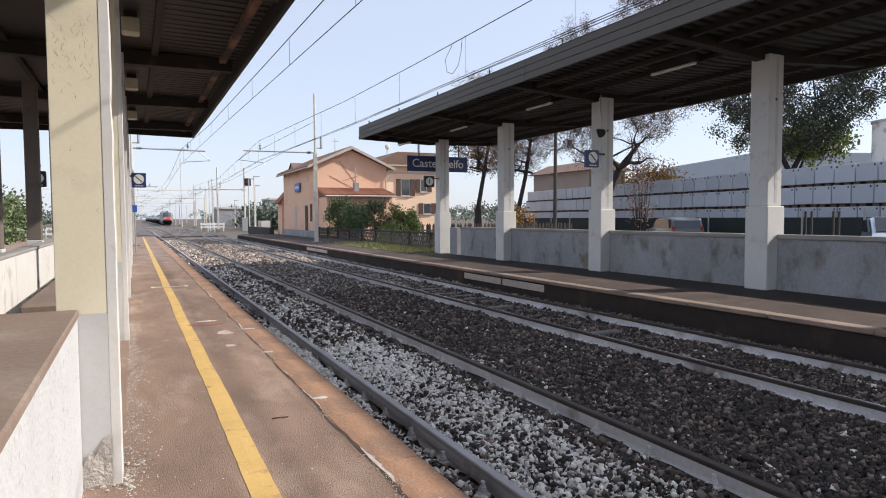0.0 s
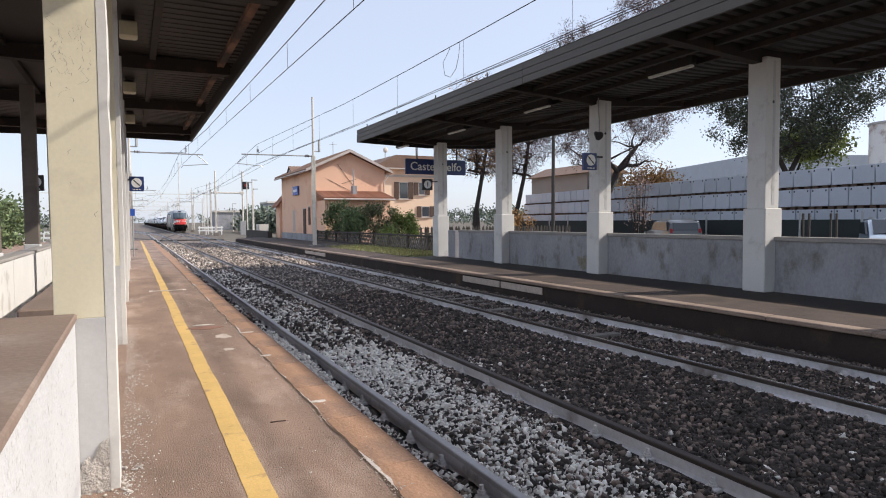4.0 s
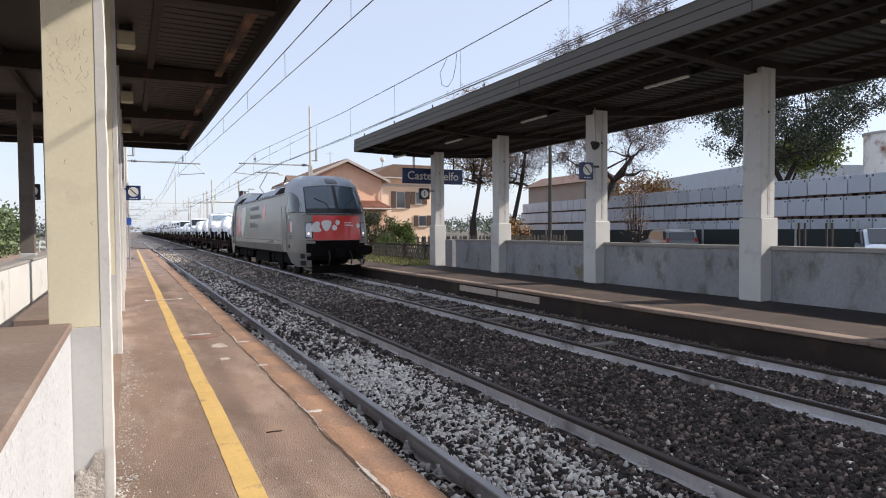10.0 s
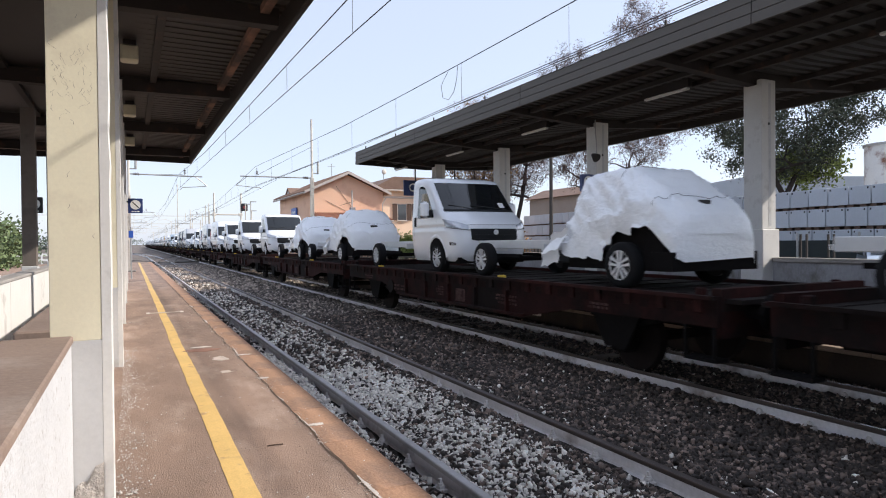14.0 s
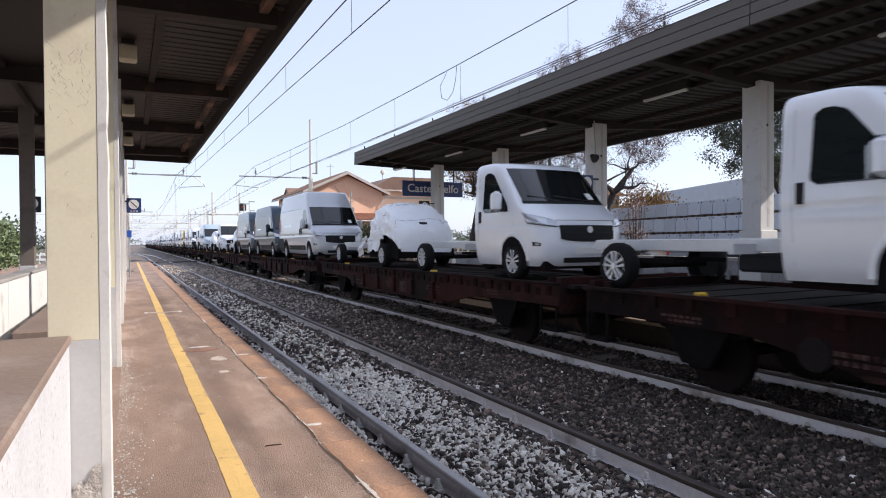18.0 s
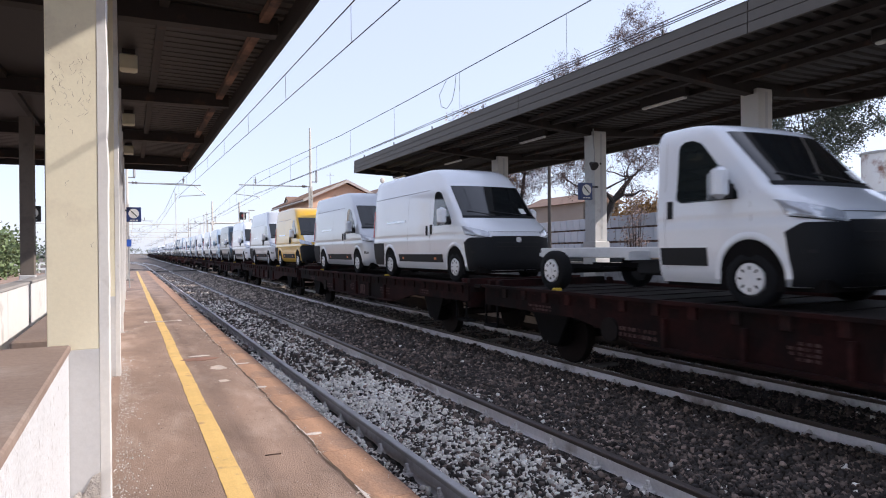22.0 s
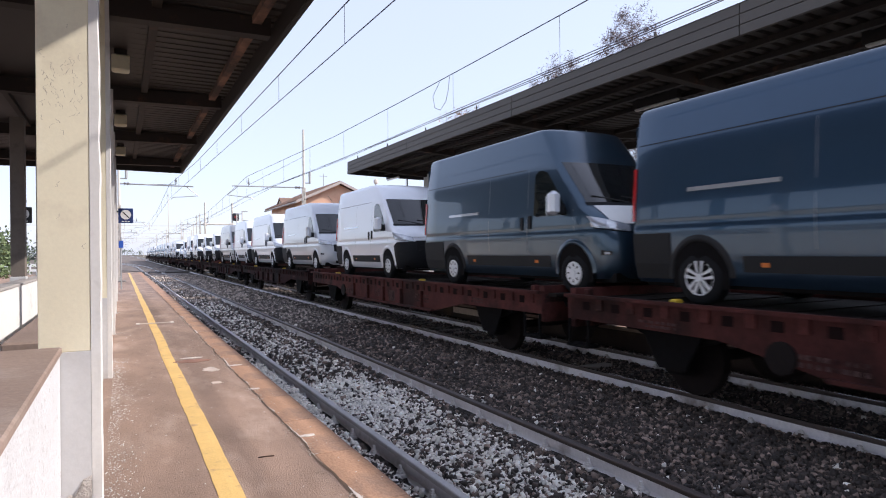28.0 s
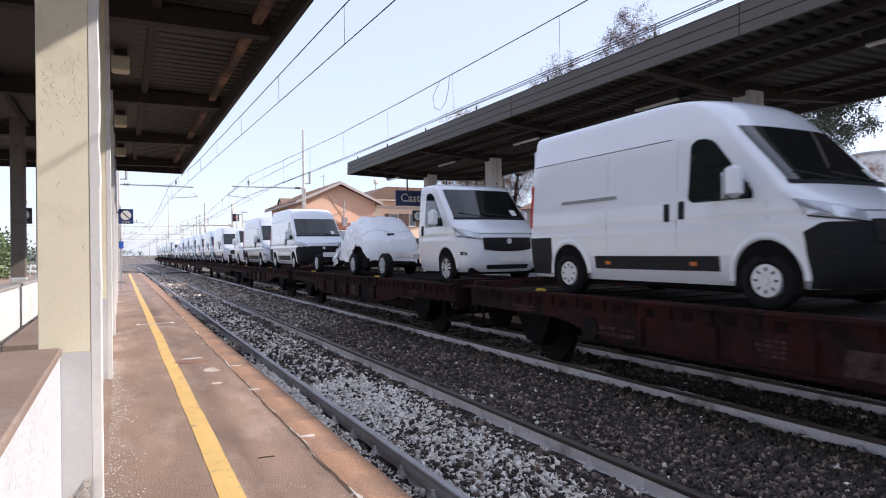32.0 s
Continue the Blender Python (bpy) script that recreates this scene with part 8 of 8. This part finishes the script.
        # flank below the arch and the quarter window in it
        part("flank", n.strip(s, 2.44, 3.24, lambda z: 2.25 - 1.42 * math.sqrt(max(0.0, 1 - ((z - 2.44) / 0.84) ** 2)), lambda z: 2.9, 0.006, 14, 5), M_LOCO, cab, smooth=True)
        part("cab_window", n.strip(s, 2.47, 3.21, lambda z: 2.0 - 1.08 * math.sqrt(max(0.0, 1 - ((z - 2.44) / 0.79) ** 2)), lambda z: 2.06, 0.012, 14, 6), M_VGLASS, t, "dark arched quarter window", smooth=True)
        door = part("cab_door", n.strip(s, 1.0, 3.22, lambda z: 2.12, lambda z: 2.76, 0.010, 6, 3), M_LOCO, t, "cab side door", smooth=True)
        for y in (2.04, 2.78):
            part("handrail", Geo().tube([fit((s * 1.50, y, 1.0)), fit((s * 1.50, y, 2.72))], 0.018, 6), M_STEEL, door)
        part("mirror_pod", n.strip(s, 2.05, 2.38, lambda z: 2.20, lambda z: 2.36, 0.018, 3, 3), M_TRIM, door)
        part("grab_recess", n.strip(s, 1.40, 1.72, lambda z: 2.20, lambda z: 2.36, 0.018, 3, 3), M_TRIM, door)
        part("number_bar", n.strip(s, 2.22, 2.34, lambda z: 1.72, lambda z: 1.9, 0.010, 1, 2), M_LWHITE, cab, "unreadable white number plate")
        for (y0, y1, z0, z1, m2, lean) in ((1.62, 1.85, 1.72, 2.05, M_LRED, -0.14), (1.30, 1.58, 1.70, 2.10, M_LWHITE, 0.12)):
            part("cab_emblem", n.strip(s, z0, z1, lambda z: y0 + (z - z0) * (0.0 if lean < 0 else -lean), lambda z: y1 + (z - z0) * lean - (z1 - z) * 0.1 * (lean > 0), 0.010, 3, 3), m2, t)
        part("text_bar", n.strip(s, 1.52, 1.55, lambda z: 1.30, lambda z: 1.82, 0.010, 1, 2), M_LTEXT, cab)
        part("text_bar", n.strip(s, 1.44, 1.47, lambda z: 1.36, lambda z: 1.78, 0.010, 1, 2), M_LTEXT, cab)
        ax = s * 0.85
        part("buffer", Geo().cyl(fit((ax, 0.35, 1.02)), fit((ax, -0.32, 1.02)), 0.1, 12).prism([(ax + a, 1.02 + b) for a, b in soft([(-0.30, -0.18), (0.30, -0.18), (0.30, 0.18), (-0.30, 0.18)])], "y", fit((0, -0.37, 0))[1], fit((0, -0.30, 0))[1]), M_UNDER, t, "dark oblong buffer")
        part("brake_hose", Geo().tube([fit((s * 0.4, 0.0, 1.0)), fit((s * 0.42, -0.2, 0.8)), fit((s * 0.42, -0.1, 0.5))], 0.03, 6), M_STRAP, t)
    part("buffer_beam", n.front(-0.55, 0.55, 0.66, 1.39, 0.012, 16, 2), M_UNDER, t, "black buffer beam")
    part("coupling", Geo().box(-0.16, 0.16, -0.25, 0.1, 0.78, 1.1, m=Matrix.Identity(4) if e == 0 else Matrix.Translation((0, LL, 0)) @ Matrix.Rotation(math.pi, 4, "Z")), M_UNDER, t)
    part("snow_plough", Geo().add([fit(p) for p in ((-0.95, 0.35, 0.18), (0, 0.1, 0.18), (0.95, 0.35, 0.18), (0.95, 0.35, 0.46), (0, 0.1, 0.46), (-0.95, 0.35, 0.46))], [(0, 1, 4, 5), (1, 2, 3, 4)]), M_UNDER, t)
    part("roof_lamp", n.front(-0.09, 0.09, 3.52, 3.74, 0.012, 3, 3, 0.01), M_VGLASS, t, "dark top headlight")


def locomotive():
    t = thing("locomotive", pose(0, 0, 0), "silver grey electric locomotive with red front panels", "locomotive")
    half = [(1.42, 0.92), (1.44, 1.6), (1.42, 2.6), (1.36, 3.24), (1.06, 3.56), (0.9, 3.62)]
    ring = half + [(-x, z) for x, z in half[::-1]]
    part("body", Geo().prism(ring, "y", 2.86, LL - 2.86), M_LOCO, t)
    for e in (0, 1):
        loco_end(t, e)
    for s in (-1, 1):
        part("stripe", mid_side(1.36, 1.375, 2.95, LL - 2.95, s, 0.005), M_TRIM, t, "thin dark line along the side")
        part("roof_gutter", mid_side(3.185, 3.21, 2.95, LL - 2.95, s, 0.012), M_TRIM, t)
        y = 3.0
        for w, dark in ((0.95, 1), (1.0, 1), (1.9, 0), (1.9, 0), (0.8, 1), (1.9, 0), (1.9, 0), (0.95, 1), (0.9, 1)):
            vs = [(s * 1.352, y + 0.03, 3.262), (s * 1.352, y + w - 0.03, 3.262), (s * 1.072, y + w - 0.03, 3.565), (s * 1.072, y + 0.03, 3.565)]
            part("roof_grille" if dark else "roof_panel", Geo().add([(a, b, c) for a, b, c in vs] + [(a - s * 0.02, b, c - 0.02) for a, b, c in vs], [(0, 1, 2, 3), (0, 4, 5, 1), (1, 5, 6, 2), (2, 6, 7, 3), (3, 7, 4, 0)]), M_UNDER if dark else M_LROOF, t,
                 "dark roof-side grille" if dark else "pale roof-side panel")
            y += w
        red = soft([(14.66, 1.95), (14.64, 1.56), (14.43, 1.50), (13.45, 1.51), (13.34, 1.69), (13.37, 2.05), (13.60, 2.25), (13.40, 2.48), (13.44, 2.86), (13.65, 2.98), (13.93, 2.96), (14.15, 2.72), (14.45, 2.3)])
        white = soft([(13.30, 2.6), (13.30, 2.92), (13.12, 3.02), (12.05, 3.03), (11.84, 2.92), (11.80, 2.66), (11.92, 2.36), (12.40, 1.78), (12.68, 1.50), (12.98, 1.46), (13.18, 1.68), (13.26, 2.1)])
        part("emblem", blob_on_side(red, s, 0.006), M_LRED, t, "large red emblem shape")
        part("emblem", blob_on_side(white, s, 0.006), M_LWHITE, t, "large white emblem shape")
        for ring in (round_ring(11.13, 2.63, 0.33, 0.34, 26), round_ring(11.70, 1.94, 0.40, 0.43, 26)):
            part("emblem", blob_on_side(ring, s, 0.006), M_LGREEN, t, "large green emblem shape")
        part("disc", blob_on_side(round_ring(6.79, 2.6, 0.33, 0.36, 30), s, 0.006), M_LRED, t, "large red disc")
        for z, n, tall in ((2.75, 9, ()), (2.34, 11, (0,)), (1.92, 8, (0, 1, 3, 4))):
            for q in range(n):
                y = 10.42 - q * 0.262
                part("text_bar", mid_side(z, z + (0.25 if q in tall else 0.185), y, y - 0.15, s, 0.006), M_LTEXT, t)
        for k in range(16):
            part("roof_latch", Geo().box(s * 1.355 - 0.012, s * 1.355 + 0.012, 5.2 + k * 0.56, 5.26 + k * 0.56, 3.20, 3.30), M_UNDER, t)
        part("lower_skirt", mid_side(0.90, 1.20, 2.95, LL - 2.95, s, 0.004), M_LDIRT, t, "dusty brown lower edge of the body")
        for q in range(3):
            part("text_bar", mid_side(1.24 + q * 0.045, 1.265 + q * 0.045, 4.7, 6.2 - 0.3 * q, s, 0.008), M_LTEXT, t)
    for yc in (4.6, LL - 4.6):
        bog = part("bogie", Geo().box(-1.15, 1.15, yc - 2.1, yc + 2.1, 0.42, 0.78, c=0.05).box(-1.2, 1.2, yc - 0.5, yc + 0.5, 0.3, 0.85, c=0.05), M_UNDER, t, "grimy bogie frame")
        for a in (-1.5, 1.5):
            for s in (-1, 1):
                part("rail_wheel", Geo().cyl((s * 0.69, yc + a, 0.54), (s * 0.83, yc + a, 0.54), 0.54, 26), M_WHEELSTEEL, bog)
                part("axle_box", Geo().box(s * 1.08 - 0.1, s * 1.08 + 0.1, yc + a - 0.22, yc + a + 0.22, 0.36, 0.74, c=0.04), M_UNDER, bog)
    part("underframe", Geo().box(-1.2, 1.2, 1.2, LL - 1.2, 0.78, 0.98).box(-1.1, 1.1, LL / 2 - 1.7, LL / 2 + 1.7, 0.3, 0.9, c=0.04), M_UNDER, t)
    # roof gear
    part("busbar", Geo().cyl((0.35, 3.2, 3.88), (0.35, LL - 3.2, 3.88), 0.03, 6), M_LRED, t, "red roof cable")
    for y in (4.4, 6.6, 9.1, 11.6, 13.8):
        ins = Geo()
        for q in range(4):
            ins.cyl((0.35, y, 3.56 + q * 0.07), (0.35, y, 3.60 + q * 0.07), 0.08, 10)
        part("insulator", ins, M_SHUTTER, t)
    for k in range(5):
        ring = [(-0.75 + 0.16 * math.cos(a / 8 * math.pi), 3.2 + k * 0.42 + 0.12 * math.sin(a / 8 * math.pi), 3.72 + 0.10 * math.sin(a / 8 * math.pi)) for a in range(17)]
        part("cable_loop", Geo().tube(ring, 0.03, 6), M_STEEL, t)
    part("roof_box", Geo().box(-0.55, 0.55, 7.2, 8.6, 3.55, 3.80, c=0.04), M_LROOF, t)
    part("roof_box", Geo().box(-0.45, 0.45, 10.0, 11.2, 3.55, 3.78, c=0.04), M_LROOF, t)
    for y0, up in ((3.9, 0.0), (LL - 3.9, 1.0)):
        s = 1 if y0 < LL / 2 else -1
        pan = part("pantograph", Geo().box(-0.6, 0.6, y0 - 0.7, y0 + 0.7, 3.70, 3.75).box(-0.4, 0.4, y0 - 0.5, y0 + 0.5, 3.56, 3.70), M_STEEL, t, "raised pantograph" if up else "folded pantograph")
        knee = (0, y0 - s * 1.3, 3.86 + 0.45 * up)
        head = (0, y0 + s * (1.15 if up else 0.5), 3.88 + 1.08 * up)
        part("arm", Geo().tube([(0, y0 + s * 0.5, 3.74), knee, head], 0.026, 7), M_STEEL, pan)
        for dy in (0, 0.3):
            part("collector", Geo().tube([(-0.85, head[1] + dy, head[2] - 0.12), (-0.55, head[1] + dy, head[2] + 0.02), (0.55, head[1] + dy, head[2] + 0.02), (0.85, head[1] + dy, head[2] - 0.12)], 0.028, 6), M_STEEL, pan)
    return t


MOVING.append((locomotive(), 182.0, 0.0))


def plain(ob, names):
    """Takes the named small parts off a thing that never comes near."""
    for o in [o for o in ob.children_recursive if o.name.split(".")[0] in names]:
        bpy.data.objects.remove(o)


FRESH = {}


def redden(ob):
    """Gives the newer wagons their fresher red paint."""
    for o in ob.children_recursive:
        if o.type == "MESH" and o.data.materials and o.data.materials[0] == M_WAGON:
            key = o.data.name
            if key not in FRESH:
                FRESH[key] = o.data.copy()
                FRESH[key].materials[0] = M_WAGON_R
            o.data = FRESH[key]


# wagons: the first stands behind the locomotive
wag = wagon_proto()
FIRST = 201.0 + WPITCH / 2
N_WAGON = 34
for k in range(N_WAGON):
    w = wag if k == 0 else copy_thing(wag, pose(0, 0, 0))
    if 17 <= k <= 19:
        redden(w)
    if k > 25:
        plain(w, ("axle_guard", "spring", "axle_box", "axle", "step", "wheel_chock", "end_stake", "coupling_hook", "brake_cylinder", "brake_rod", "air_tank", "handwheel", "deck_plating", "stiffening", "marking", "label_holder", "end_plate", "buffer"))
    MOVING.append((w, FIRST + k * WPITCH, 0.0))

# the load, front axle by front axle, in order behind the locomotive
L2, L3 = 3.45, 4.035
LOAD = [
    (206.0, "low", L3, 1, True), (211.95, "low", L3, 2, False), (218.95, "tall", L3, 3, True), (226.05, "low", L3, 4, False),
    (233.6, "low", L3, 5, True), (239.45, "cab", L3, False, True), (246.7, "low", L3, 2, False), (252.2, "low", L3, 1, True),
    (259.3, "cab", L3, False, True), (267.5, "cab", L3, False, True), (274.4, "cab", 3.8, False, True), (280.2, "van", 2, L3, "white", False, True),
    (288.2, "van", 2, L3, "silver", False, False), (294.6, "cab", L3, False, True), (301.1, "cab", L3, False, True), (307.6, "low", L3, 4, True),
    (315.25, "van", 3, L3, "silver", False, True), (321.95, "van", 2, L3, "black", False, True), (328.5, "van", 2, L3, "slate", False, True), (334.6, "low", 3.8, 3, True),
    (342.3, "cab", L3, False, True), (348.3, "low", L3, 5, True), (354.6, "van", 2, L3, "ice", False, True), (361.1, "cab", 3.8, True, False),
    (368.1, "van", 2, 3.8, "white", True, False), (374.4, "van", 2, 3.8, "silver", False, False), (381.8, "van", 2, L2, "yellow", True, False), (387.75, "van", 3, L3, "silver", False, True),
    (395.35, "van", 2, L3, "white", False, True), (401.9, "van", 2, L3, "slate", False, True), (408.65, "van", 2, L3, "ice", False, True), (414.5, "van", 2, L3, "white", False, True),
    (421.3, "van", 2, L3, "white", False, False), (428.6, "van", 2, L3, "silver", False, True), (435.3, "van", 2, L3, "ice", False, True), (442.2, "van", 2, L3, "white", False, False),
    (449.1, "van", 3, L3, "ice", False, True), (455.0, "van", 2, L3, "blue", False, True), (461.2, "van", 3, L3, "slate", False, False), (468.65, "van", 2, L2, "white", True, False),
    (475.4, "van", 2, L3, "silver", False, False), (482.5, "van", 2, L3, "white", True, False), (489.25, "van", 2, L2, "white", True, False), (494.9, "van", 2, L3, "grey", False, True),
    (503.1, "cab", 3.8, True, False), (509.1, "cab", 3.8, True, False), (515.75, "van", 2, L2, "white", True, False), (522.8, "van", 2, L2, "white", True, False),
    (530.2, "cab", 3.8, False, True), (536.2, "low", L3, 2, True), (543.4, "van", 2, L2, "white", True, False), (550.0, "van", 2, L3, "silver", False, True),
]
rl = random.Random(5)
q = 556.8
while q < 204.5 + N_WAGON * 13.52 - 4:
    LOAD.append((q, *rl.choice([("van", 2, L3, "white", False, True), ("van", 2, L2, "white", True, False), ("van", 2, L3, "silver", False, True), ("van", 2, L3, "slate", False, True), ("cab", L3, False, True), ("van", 2, L3, "ice", False, True)])))
    q += 6.76
taken = set()
for q, kind, *spec in LOAD:
    if kind == "van":
        ob = van_proto(*spec)
    elif kind == "cab":
        ob = cab_proto(*spec)
    else:
        ob = wrap_proto(kind, spec[0], spec[2], spec[1])
    if ob.name in taken:
        ob = copy_thing(ob, pose(0, 0, 0))
        if q > 550:
            plain(ob, ("door_seam", "panel_seam", "swage_line", "marker_lamp", "grille_bar", "badge", "lower_intake", "fog_lamp", "fog_recess", "wiper", "mirror_glass", "mirror_arm", "headlight_mask", "reflector", "light_strip", "arch_lip", "window_bar", "rim_well", "rear_door", "underbody"))
    taken.add(ob.name)
    MOVING.append((ob, q * 0.984, DECK - 0.003))


def motions():
    """The whole train runs past at one steady speed, along the line's slight bend."""
    for ob, y, z in MOVING:
        rows = []
        for t in range(0, 33, 2):
            q = y - SPEED * t
            rows.append((t, pose(TRACK_2 + bend_x(q + 2), q, z, 0, 0, -0.327 if q > 35 else 0)))
        walk(ob, rows)


motions()
